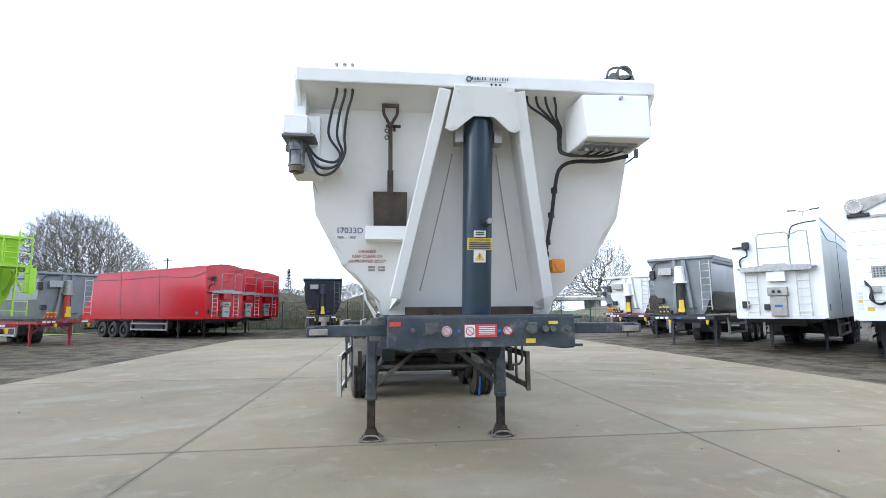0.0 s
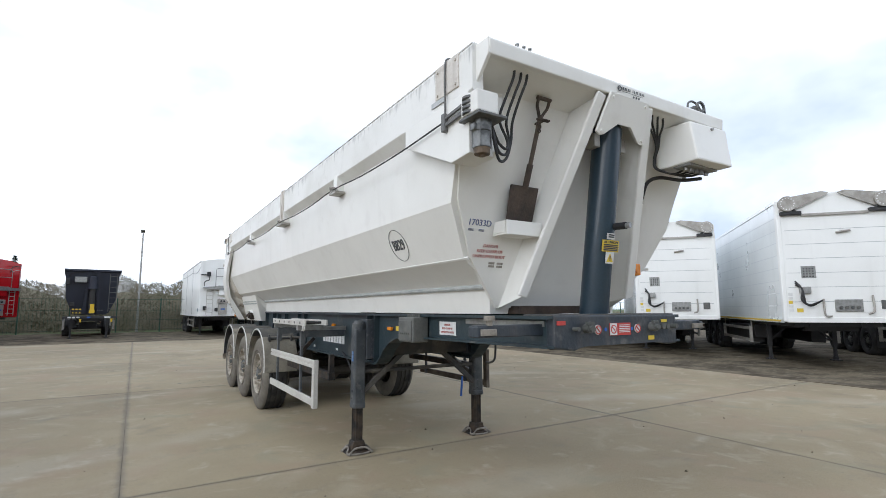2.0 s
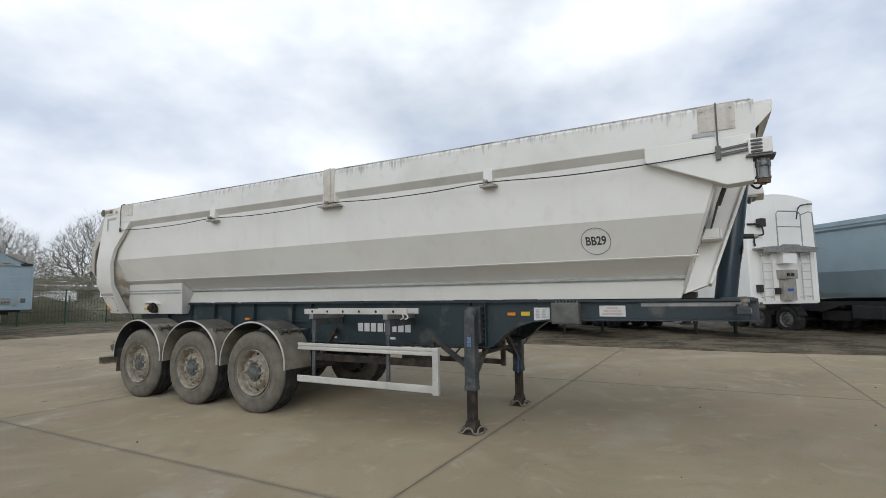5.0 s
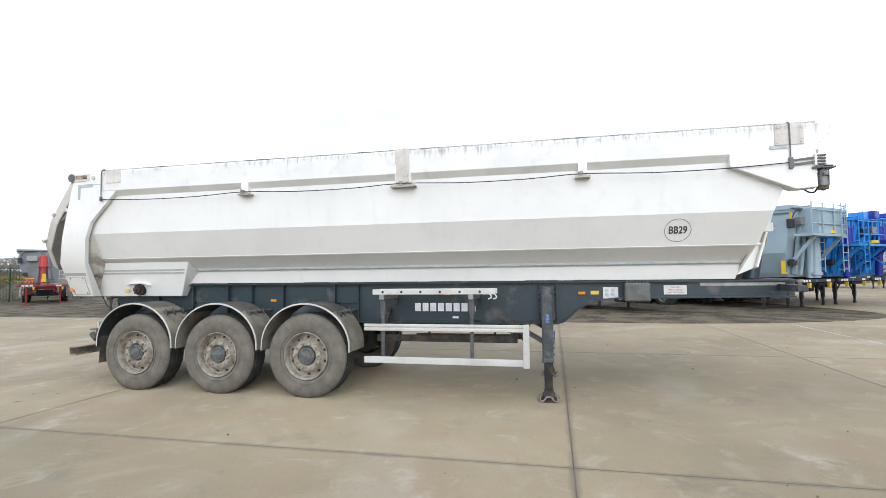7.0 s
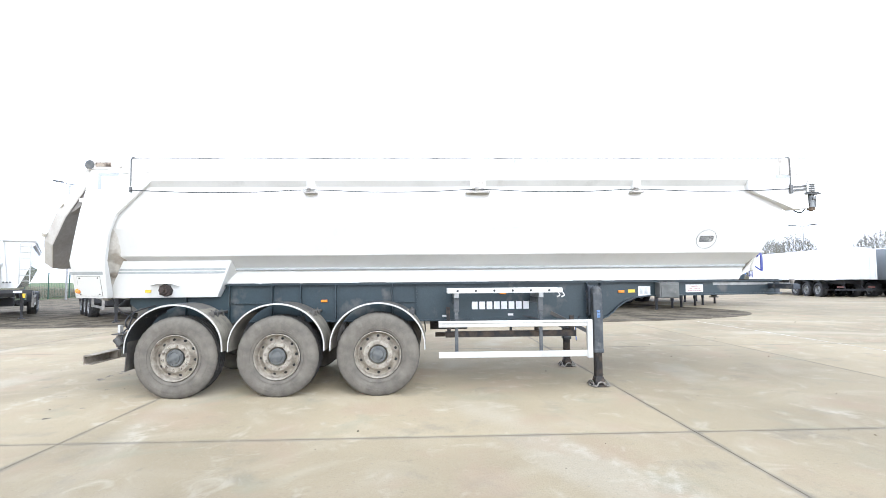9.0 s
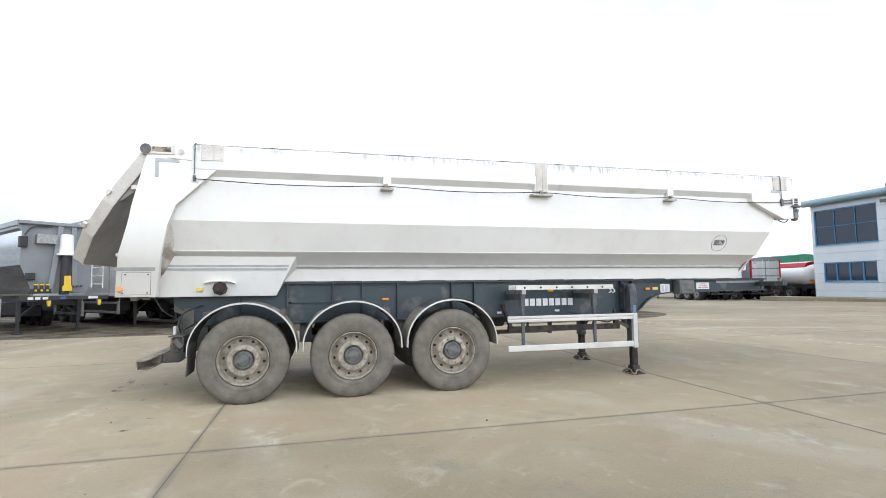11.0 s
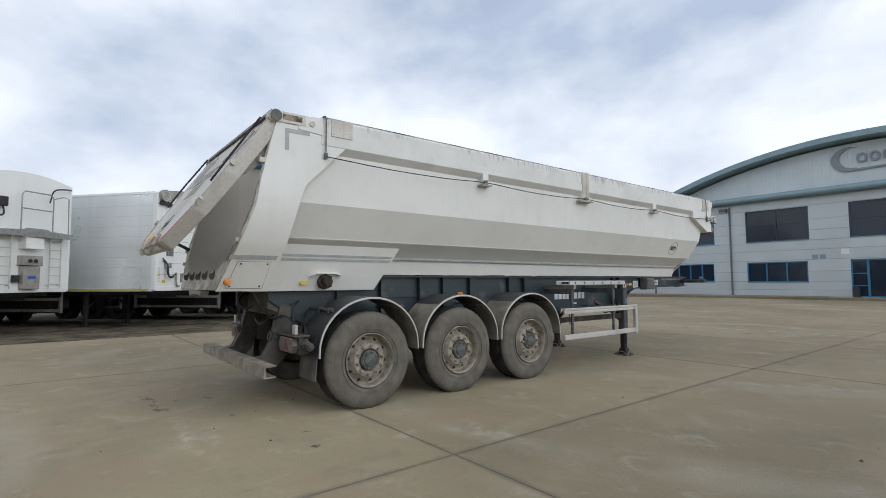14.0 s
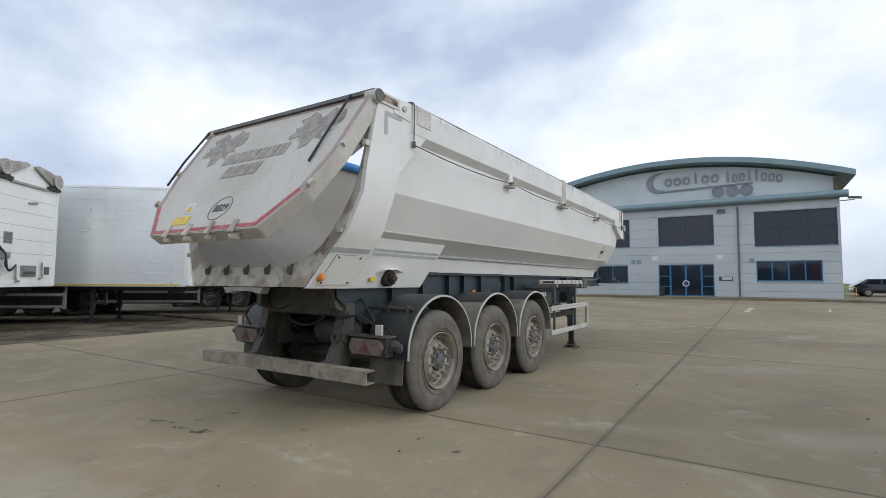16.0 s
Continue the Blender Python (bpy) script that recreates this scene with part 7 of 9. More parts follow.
        # roll sheet arms, panel joints, vent and air panel
        bm = BM()
        for i in range(1, 7):
            z = 1.3 + i * 0.37
            box(bm, -1.12, 1.12, -0.033, -0.028, z - 0.006, z + 0.006)
        pieces("panel_joint", bm, tape_grey, front)
        bm = BM()
        for s in (-1, 1):
            rod(bm, (s * 1.03, -0.05, top - 0.27), (s * 1.03, -0.17, top - 0.27), 0.20, 24)
            prism(bm, [(s * 1.05, top - 0.10), (s * 0.25, top + 0.02), (s * 0.10, top - 0.02), (s * 0.14, top - 0.07), (s * 0.85, top - 0.42)], "y", -0.12, -0.07)
        box(bm, -0.72, 0.72, -0.09, -0.03, top - 0.60, top - 0.54)
        pieces("sheet_arm", bm, alu_dirty, t)
        bm = BM()
        for s in (-1, 1):
            for k in range(14):
                a = 2 * math.pi * k / 14
                rod(bm, (s * 1.03 + 0.15 * math.cos(a), -0.17, top - 0.27 + 0.15 * math.sin(a)), (s * 1.03 + 0.15 * math.cos(a), -0.174, top - 0.27 + 0.15 * math.sin(a)), 0.015, 6)
        pieces("arm_hole", bm, ink_white, t)
        bm = BM()
        for s in (-1, 1):
            box(bm, s * 0.72, s * 1.20, -0.14, -0.03, top - 0.57, top - 0.47, 0.02)
            tube(bm, [(s * 1.1, -0.1, top - 0.5), (s * 0.95, -0.12, top - 0.42), (s * 0.8, -0.1, top - 0.52)], 0.03, 7)
        pieces("sheet_drive", bm, black, t)
        bm = BM()
        for i in range(4):
            for j in range(4):
                box(bm, -0.78 + i * 0.065, -0.745 + i * 0.065, -0.035, -0.028, 2.30 + j * 0.065, 2.335 + j * 0.065)
        pieces("vent", bm, black, t)
        bm = BM()
        box(bm, -0.82, -0.50, -0.034, -0.03, 2.27, 2.58)
        box(bm, -0.16, 0.42, -0.07, -0.03, 1.42, 1.72, 0.01)
        box(bm, -0.90, -0.66, -0.12, -0.03, 1.88, 2.05, 0.01)
        pieces("air_panel", bm, galv, t)
        bm = BM()
        for k in range(4):
            rod(bm, (-0.05 + k * 0.12, -0.07, 1.52), (-0.05 + k * 0.12, -0.11, 1.52), 0.04, 10)
        box(bm, 0.80, 1.0, -0.045, -0.03, 1.48, 1.70)
        pieces("coupling", bm, hub_grey, t)
        bm = BM()
        for k in range(3):
            tube(bm, [(-0.98, -0.06, 2.20 - k * 0.05), (-0.86, -0.14, 1.98), (-0.90 + k * 0.05, -0.16, 1.72 - k * 0.06), (-0.70 + k * 0.06, -0.14, 1.56 + k * 0.04), (-0.40, -0.08, 1.72)], 0.018, 6)
        pieces("hose", bm, black, t)
        bm = BM()
        tube(bm, [(-0.40, -0.08, 1.74), (-0.40, -0.10, 1.34), (-0.26, -0.10, 1.30)], 0.025, 8)
        tube(bm, [(0.62, -0.08, 1.82), (0.62, -0.10, 1.44), (0.50, -0.10, 1.36)], 0.025, 8)
        rod(bm, (0.0, -0.06, 3.42), (0.30, -0.08, 3.46), 0.03, 8)
        pieces("grab_handle", bm, alu_dirty, t)
        bm = BM()
        box(bm, -1.15, -1.06, -0.034, -0.03, 1.62, 1.70)
        box(bm, -0.98, -0.84, -0.034, -0.03, 1.40, 1.50)
        pieces("label_plate", bm, sticker_yellow, t)
        bm = BM()
        for z in (1.42, 1.52, 1.72, 1.82):
            box(bm, -1.15, -1.05, -0.034, -0.03, z, z + 0.08)
        pieces("label_plate", bm, sticker_white, t)
    # nearer trailers take the rims with under-body shade in their colour
    running_gear(t, DARK, gear, length=length, wheels=None if group == "distant trailers" else WHEEL_SHADE)
    if group != "distant trailers":
        # dark slab and boxes added to stand in for the deep shade under the body
        bm = BM()
        box(bm, -0.95, 0.95, 0.35, length - 0.4, 1.02, 1.165, 0.01)
        part("under_floor", bm, DARK, t)
        for s in (-1, 1):
            bm = BM()
            box(bm, s * 0.66, s * 1.06, 4.2, gear[0] - 0.9, 0.40, 1.0, 0.02)
            part("pallet_locker", bm, DARK, t)
            for y in gear:
                bm = BM()
                box(bm, s * 1.0, s * 1.22, y - 0.64, y - 0.61, 0.22, 0.98)
                pieces("mud_flap", bm, black, t)
        # added dark block that fills the shaded space between the wheels
        bm = BM()
        box(bm, -0.9, 0.9, gear[0] - 0.6, gear[-1] + 0.7, 0.60, 1.02, 0.02)
        part("bogie_frame", bm, DARK, t)
    return t


def tub_trailer(name, label, skin, chassis, ram_paint, ram_body, top=3.35, length=9.4, group="parked tipper trailers", ladder_paint=None, gear=(5.6, 6.9, 8.2), ribs=0, platform=None, sides=None, ladder_x=None):
    """A tapered tipper trailer: front at y = 0, body towards +y."""
    t = thing(name, label, "trailer", group)
    sec = [(-1.25, top), (-1.25, top - 0.25), (-1.16, top - 0.32), (-1.12, 2.2), (-0.80, 1.45), (-0.70, 1.28), (0.70, 1.28), (0.80, 1.45), (1.12, 2.2), (1.16, top - 0.32), (1.25, top - 0.25), (1.25, top)]
    bm = BM()
    loft(bm, [[(x, 0.0 + (top - z) * 0.16, z) for x, z in sec], [(x, length + (z - 1.3) * 0.04, z) for x, z in sec]])
    body = part("body", bm, skin, t)
    if sides:
        body.data.materials.append(sides)
        for poly in body.data.polygons:
            if abs(poly.normal.x) > 0.3 and poly.center.z < top - 0.3:
                poly.material_index = 1
    bm = BM()
    hexa(bm, [(-1.26, -0.10, top - 0.10), (1.26, -0.10, top - 0.10), (1.26, 0.25, top - 0.22), (-1.26, 0.25, top - 0.22), (-1.26, -0.10, top), (1.26, -0.10, top), (1.26, 0.25, top + 0.02), (-1.26, 0.25, top + 0.02)], 0.01)
    part("visor", bm, skin, t)
    for s in (-1, 1):
        bm = BM()
        box(bm, s * 1.22, s * 1.29, 0.0, length + 0.05, top - 0.16, top + 0.01, 0.01)
        part("top_rail", bm, skin, t)
        bm = BM()
        beam(bm, (s * 0.18, -0.06, top - 0.12), (s * 0.34, 0.18, 1.34), 0.06, 0.14, (1, 0, 0))
        part("ram_housing", bm, skin, t)
        if ribs:
            for i in range(ribs):
                y = 0.7 + (length - 1.2) * i / (ribs - 1)
                bm = BM()
                beam(bm, (s * 1.20, y, top - 0.2), (s * 1.13, y, 2.2), 0.08, 0.10, (0, 1, 0))
                beam(bm, (s * 1.13, y, 2.2), (s * 0.78, y, 1.35), 0.08, 0.10, (0, 1, 0))
                pieces("side_rib", bm, skin, body)
    sleeved = ram_paint is YELLOW or ram_paint is sticker_red
    bm = BM()
    rod(bm, (0, 0.02, 1.25), (0, -0.05, top - 0.95), 0.135, 18)
    part("ram", bm, DARK if ram_paint is YELLOW else ram_paint, t, "", 40)
    if sleeved:
        bm = BM()
        prism(bm, [(-0.10, 1.36), (0.16, 1.36), (0.16, 1.52), (0.12, 1.55), (0.13, 1.86), (-0.06, 1.86), (-0.05, 1.55), (-0.10, 1.50)], "y", -0.17, -0.11, 0.01)
        part("ram_guard", bm, YELLOW, t, "yellow ram guard plate")
        bm = BM()
        box(bm, -0.88, -0.38, -0.14, 0.10, 1.30, 1.44, 0.02)
        for k in range(3):
            box(bm, -0.84 + k * 0.15, -0.75 + k * 0.15, -0.18, -0.10, 1.42, 1.62, 0.02)
        part("valve_block", bm, DARK if ram_paint is YELLOW else sticker_red, t)
        bm = BM()
        for k in range(3):
            box(bm, -0.85 + k * 0.15, -0.74 + k * 0.15, -0.19, -0.15, 1.55, 1.60)
            box(bm, -0.82 + k * 0.15, -0.77 + k * 0.15, -0.19, -0.15, 1.36, 1.42)
        pieces("valve_tag", bm, YELLOW, t)
    for x in (-0.45, 0.95):
        bm = BM()
        prism(bm, [(x - 0.05, 1.06), (x + 0.06, 1.06), (x + 0.04, 0.88), (x - 0.02, 0.88)], "y", -0.2, -0.1)
        part("wheel_chock", bm, YELLOW, t)
    bm = BM()
    rod(bm, (0, -0.05, top - 1.02), (0, -0.07, top - 0.42), 0.20, 24, 0.185)
    rod(bm, (0, -0.07, top - 0.42), (0, -0.07, top - 0.38), 0.185, 24, 0.14)
    rod(bm, (0, -0.05, top - 1.07), (0, -0.05, top - 1.0), 0.265, 24)
    part("ram_collar", bm, ram_body, t, "", 40)
    front_ladder(t, 0.94, 1.45, top - 0.2, 0.02, 0.34, ladder_paint or alu, 7)
    bm = BM()
    box(bm, -0.82, -0.28, -0.16, 0.10, top - 0.72, top - 0.42, 0.015)
    part("oil_tank", bm, galv, t)
    bm = BM()
    box(bm, -1.22, -1.02, -0.05, 0.15, top - 0.85, top - 0.50, 0.02)
    box(bm, -0.98, -0.76, 0.05, 0.28, 1.72, 1.95, 0.02)
    tube(bm, [(-1.1, 0, top - 0.45), (-0.9, -0.05, top - 0.2), (-0.4, -0.05, top - 0.15)], 0.02, 6)
    pieces("sheet_motor", bm, black, t)
    bm = BM()
    for k in range(3):
        rod(bm, (0.30 + k * 0.10, 0.12, 1.52), (0.30 + k * 0.10, 0.02, 1.52), 0.035, 8)
    pieces("coupling", bm, hub_grey, t)
    running_gear(t, chassis, gear, sleeved, 1.3, length)
    bm = BM()
    box(bm, -1.22, 1.22, -0.22, -0.12, 1.08, 1.20, 0.01)
    part("front_beam", bm, chassis, t)
    bm = BM()
    for x0, x1 in ((-1.0, -0.86), (-0.82, -0.68), (-0.62, -0.48), (0.62, 0.9)):
        box(bm, x0, x1, -0.225, -0.22, 1.10, 1.18)
    pieces("label_plate", bm, sticker_white, t)
    bm = BM()
    box(bm, -0.16, 0.0, -0.225, -0.22, 1.10, 1.18)
    pieces("label_plate", bm, blue_plastic, t)
    if platform:
        bm = BM()
        pz, pd = (2.78, 0.72) if platform is PALE_BLUE else (3.0, 0.98) if platform is LIME else (2.62, 0.98) if platform is DEEP_BLUE else (2.44, 0.98)
        box(bm, -1.2, 1.2, -pd, -0.1, pz, pz + 0.09)
        for x in (-1.15, -0.4, 0.4, 1.15):
            rod(bm, (x, 0.05 - pd, pz), (x, 0.05 - pd, top + (0.05 if platform is not LIME else -0.1)), 0.022, 8)
        for z in (pz + 0.45, pz + 0.95):
            rod(bm, (-1.15, 0.05 - pd, z), (1.15, 0.05 - pd, z), 0.02, 8)
        for s in (-1, 1):
            rod(bm, (s * 1.15, 0.05 - pd, top - 0.1), (s * 1.15, 0, top - 0.1), 0.022, 8)
            beam(bm, (s * 0.9, 0.1 - pd, pz), (s * 0.9, 0.1, pz - 0.85), 0.08, 0.12)
        part("platform", bm, platform, t)
        if platform is PALE_BLUE:
            bm = BM()
            box(bm, -0.55, 1.15, 0.1 - pd, 0.1, pz + 0.1, top - 0.1, 0.02)
            part("tank_housing", bm, platform, t)
            bm = BM()
            rod(bm, (0.1, -0.12, 1.25), (0.1, -0.12, pz), 0.16, 18)
            rod(bm, (0.1, -0.12, 1.35), (0.1, -0.12, 1.45), 0.22, 18)
            part("front_column", bm, platform, t, "", 40)
            bm = BM()
            for x0, x1, z0, z1 in ((-1.12, -1.07, 1.4, 1.9), (-1.06, -0.8, 1.4, 1.46), (-1.12, -1.07, 3.2, 3.7)):
                box(bm, x0, x1, 0.0 + (top - z1) * 0.16 - 0.02, 0.03 + (top - z0) * 0.16, z0, z1)
            pieces("yellow_tape", bm, YELLOW, t)
        else:
            bm = BM()
            beam(bm, (1.16, 0.02 - pd, pz), (1.16, 0.02 - pd, pz - 0.85), 0.30, 0.04, (0, 1, 0))
            beam(bm, (1.0, 0.02 - pd, pz - 0.8), (1.0, 0.0, pz - 0.05), 0.05, 0.05)
            part("folded_step", bm, platform, t)
        front_ladder(t, ladder_x or (0.95 if platform is PALE_BLUE else -0.75), 1.45, top + 0.1, -pd - 0.02, 0.36, platform, 9)
        for s in (-1, 1):
            if platform in (BRIGHT_BLUE, DEEP_BLUE):
                bm = BM()
                box(bm, s * 0.62, s * 1.05, -0.35, 0.15, top - 0.1, top + 0.22, 0.02)
                part("hopper_head", bm, platform, t)
            bm = BM()
            beam(bm, (s * 0.5, -0.02, top - 0.1), (s * 0.62, 0.25, 1.4), 0.10, 0.12, (1, 0, 0))
            part("front_rib", bm, skin, t)
        if platform is not LIME:
            bm = BM()
            rod(bm, (0.35, 0.2 - pd, pz + 0.12), (0.35, 0.2 - pd, pz + 0.24), 0.16, 14)
            part("beacon", bm, YELLOW, t)
    return t


def park(t, fl, heading, half=1.27):
    """Stands a trailer with its front left corner, as one faces it, at fl, its nose turned away from the heading."""
    m = pose(fl[0], fl[1], 0, 0, 0, -heading)
    t.matrix_basis = m @ pose(half, 0, 0)
    return t


HD = 50
HALF = pose(1.27, 0, 0)
cat_a = park(box_trailer("box_trailer", "tall white bulk trailer with catwalk and ladders on its front", CLEAN_WHITE, CLEAN_WHITE, "cat", 4.58), (11.6, 17.2), HD)
roll_a = park(box_trailer("box_trailer", "white-fronted bulk trailer with ribbed silver sides and roll sheet", CLEAN_WHITE, SILVER, "roll", 4.48), (11.9, 13.1), HD)
copy_thing(roll_a, pose(11.4, 8.3, 0, 0, 0, -HD) @ HALF)
park(box_trailer("box_trailer", "taller white bulk trailer with catwalk and ladders on its front", CLEAN_WHITE, CLEAN_WHITE, "cat", 4.60), (11.9, 3.6), HD)
copy_thing(cat_a, pose(0.3, 34.5, 0, 0, 0, 0) @ HALF)
pale = park(box_trailer("box_trailer", "pale blue bulk trailer with a hatch in its front wall", PALE_BLUE, PALE_BLUE, "roll", 3.9), (3.8, 35.0), 3)
park(tub_trailer("tipper_trailer", "dark grey tipper trailer with yellow ram and ladder", GREY, DARK, YELLOW, CLEAN_WHITE, 3.6, sides=POLISHED), (10.5, 20.98), HD)
park(tub_trailer("tipper_trailer", "white tipper trailer with yellow ram and ladder", CLEAN_WHITE, DARK, YELLOW, CLEAN_WHITE, 3.3, sides=POLISHED), (11.72, 27.75), HD + 4)
park(tub_trailer("tipper_trailer", "grey tipper trailer with red ram on a red chassis", GREY, RED_CHASSIS, sticker_red, sticker_red), (16.3, 38.5), 40)
park(tub_trailer("tipper_trailer", "pale blue-grey tipper trailer with a front platform", PALE_BLUE, DARK, PALE_BLUE, PALE_BLUE, 3.95, platform=PALE_BLUE), (13.4, -1.5), HD)
park(tub_trailer("tipper_trailer", "bright blue tipper trailer with ladders and platform", BRIGHT_BLUE, DARK, DEEP_BLUE, DEEP_BLUE, 3.65, platform=BRIGHT_BLUE, ladder_paint=BRIGHT_BLUE, ribs=6), (15.14, -3.57), HD)
park(tub_trailer("tipper_trailer", "deep blue tipper trailer with a blue front platform", BRIGHT_BLUE, DARK, DEEP_BLUE, DEEP_BLUE, 3.75, platform=DEEP_BLUE, ladder_paint=DEEP_BLUE, ribs=6), (16.87, -5.64), HD)
park(tub_trailer("tipper_trailer", "red tipper trailer behind the blue one", RED, DARK, RED, RED, 2.9), (20.1, -6.4), HD)
park(tub_trailer("tipper_trailer", "dull white tipper trailer beyond the blue ones", ALU_BODY, DARK, ALU_BODY, ALU_BODY, 3.5), (36.6, -17.8), HD)
red_a = park(box_trailer("box_trailer", "glossy red bulk trailer with ladders on its front", RED, RED, "cat", 4.38), (-11.0, 30.9), -54.4)
AX = Vector((-0.81, 0.58))
SD = Vector((0.58, 0.81))
for k in (1, 2):
    p = Vector((-11.0, 30.9)) + SD * 2.9 * k + AX * 1.58 * k
    copy_thing(red_a, pose(p.x, p.y, 0, 0, 0, 54.4) @ HALF)
park(tub_trailer("tipper_trailer", "black steel tipper trailer standing by the fence", NAVY, DARK, YELLOW, NAVY, 3.75, ribs=7, ladder_paint=hub_grey), (-6.2, 35.2), -5)
park(tub_trailer("tipper_trailer", "lime green tipper trailer on a red chassis", LIME, RED_CHASSIS, LIME, LIME, 4.1, ladder_paint=LIME, platform=LIME, ladder_x=0.95), (-14.25, 16.95), -54.4)
park(tub_trailer("tipper_trailer", "grey tipper trailer on a dark red chassis", GREY, RED_CHASSIS, sticker_red, galv, 3.5), (-16.8, 26.0), -54.4)
far_white = box_trailer("box_trailer", "plain white bulk trailer parked beyond the yard", CLEAN_WHITE, CLEAN_WHITE, "roll", 3.35, 11.6, "distant trailers", (6.9, 8.25, 9.6))
far_white.matrix_basis = pose(35.7, -20.8, 0.05, 0, 0, 81.4)
far_red = box_trailer("box_trailer", "red-framed grey bulk trailer beside the white one", RED, GREY, "roll", 3.35, 11.6, "distant trailers", (6.9, 8.25, 9.6), SILVER)
far_red.matrix_basis = pose(35.2, -24.1, 0.05, 0, 0, 81.4)


# white road tankers and a green trailer beyond the office corner
def tanker(x, y, label, cover):
    t = thing("tanker_trailer", label, "trailer", "distant tankers")
    bm = BM()
    rings = []
    for u, k in ((0.0, 0.55), (0.12, 0.85), (0.35, 1.0), (8.6, 1.0), (8.85, 0.85), (8.95, 0.55)):
        rings.append([(u, 1.2 * k * math.cos(a), 1.95 + 0.85 * k * math.sin(a)) for a in [2 * math.pi * i / 24 for i in range(24)]])
    loft(bm, rings)
    part("barrel", bm, CLEAN_WHITE, t, "", 40)
    bm = BM()
    prism(bm, [(-0.9, 2.55), (0.9, 2.55), (0.7, 2.92), (0.0, 3.05), (-0.7, 2.92)], "x", 0.3, 8.4, 0.05)
    part("cover", bm, cover, t)
    bm = BM()
    box(bm, -0.06, -0.03, -0.75, -0.30, 1.25, 1.55)
    box(bm, -0.06, -0.03, 0.30, 0.75, 1.25, 1.55)
    pieces("warning_plate", bm, amber, t, "orange warning plate")
    bm = BM()
    box(bm, 0.0, 8.8, -0.6, 0.6, 0.85, 1.12)
    part("chassis", bm, DARK, t)
    for k in range(3):
        for s in (-1, 1):
            wheel_m = pose(1.6 + 1.35 * k, s * 1.22, 0.5, 0, 0, 90 if s < 0 else -90)
            w = share("wheel", WHEEL_FAR[0], t, wheel_m)
            share("rim", WHEEL_FAR[1], w, pose(0, 0, 0))
    bm = BM()
    for s in (-1, 1):
        box(bm, 7.0, 7.15, s * 0.8, s * 0.9, 0.0, 0.95)
    pieces("landing_leg", bm, DARK, t)
    t.matrix_basis = pose(x, y, 0.02, 0, 0, -6)


tanker(23.2, -27.0, "white road tanker with a red cover sheet", RED)
tanker(23.4, -30.3, "white road tanker with a blue cover sheet", tarp_blue)
GREEN = surf("green_curtain", (0.01, 0.20, 0.10), (0.01, 0.16, 0.08), 0.5, 0, 1.0)
green = box_trailer("box_trailer", "green curtain-sided trailer beyond the tankers", GREEN, GREEN, "roll", 4.1, 11.6, "distant trailers", (6.9, 8.25, 9.6))
green.matrix_basis = pose(42.0, -36.0, 0.05, 0, 0, 84)

# ---- the office building ----
CLAD = surf("grey_cladding_panel", (0.545, 0.585, 0.595), (0.505, 0.545, 0.555), 0.45, 0.15, 0.5, vary=0.035)
CLAD_PALE = surf("pale_profiled_cladding", (0.66, 0.71, 0.72), (0.61, 0.66, 0.67), 0.45, 0.1, 0.5, streak=((0.45, 0.52, 0.55), 1.6, 0.3))
TRIM = surf("blue_grey_trim", (0.25, 0.35, 0.39), (0.22, 0.31, 0.35), 0.4, 0.1, 1.0)
PIPE = surf("grey_downpipe_paint", (0.15, 0.175, 0.19), (0.12, 0.14, 0.155), 0.45, 0, 2.0)
FRAME_DARK = surf("navy_window_frame", (0.020, 0.055, 0.10), (0.016, 0.045, 0.085), 0.35, 0, 3.0)
FRAME = surf("blue_window_frame", (0.04, 0.18, 0.35), (0.035, 0.155, 0.30), 0.35, 0, 3.0)
PANE = glass_mat("dark_window_glass", (0.018, 0.027, 0.042), 0.04)
LOGO = surf("brushed_grey_letters", (0.25, 0.275, 0.30), (0.21, 0.235, 0.26), 0.4, 0.3, 2.0)
BY = -22.5
office = thing("office_building", "two-storey grey panelled office with a curved roof", "building")
X0, X1 = -8.6, 19.9


def arch(x):
    return 10.35 - 0.0165 * (x - 1.4) ** 2


WINDOWS = [(-8.45, -3.95, 3.80, 6.15, 3), (-1.52, 2.14, 4.0, 6.15, 2), (-7.6, -4.0, 1.45, 2.80, 4), (4.35, 7.9, 1.25, 2.60, 3), (4.2, 7.9, 4.0, 6.15, 2), (10.1, 13.6, 1.3, 2.6, 4), (10.0, 13.5, 4.0, 6.05, 3), (15.6, 19.7, 3.9, 6.4, 3), (15.8, 19.2, 1.4, 2.7, 4)]
DOOR = (-1.47, 2.18, 0.34, 2.62)


def holes():
    return [(w[0], w[1], w[2], w[3]) for w in WINDOWS] + [DOOR]


# cladding panels in courses, cut round the openings
courses = [0.34, 0.75, 1.3, 1.95, 2.7, 3.35, 3.95, 4.6, 5.3, 6.2, 6.75]
stops = sorted(set([X0, X1, -3.0, 8.9, 14.6] + [v for h in holes() for v in h[:2]]))
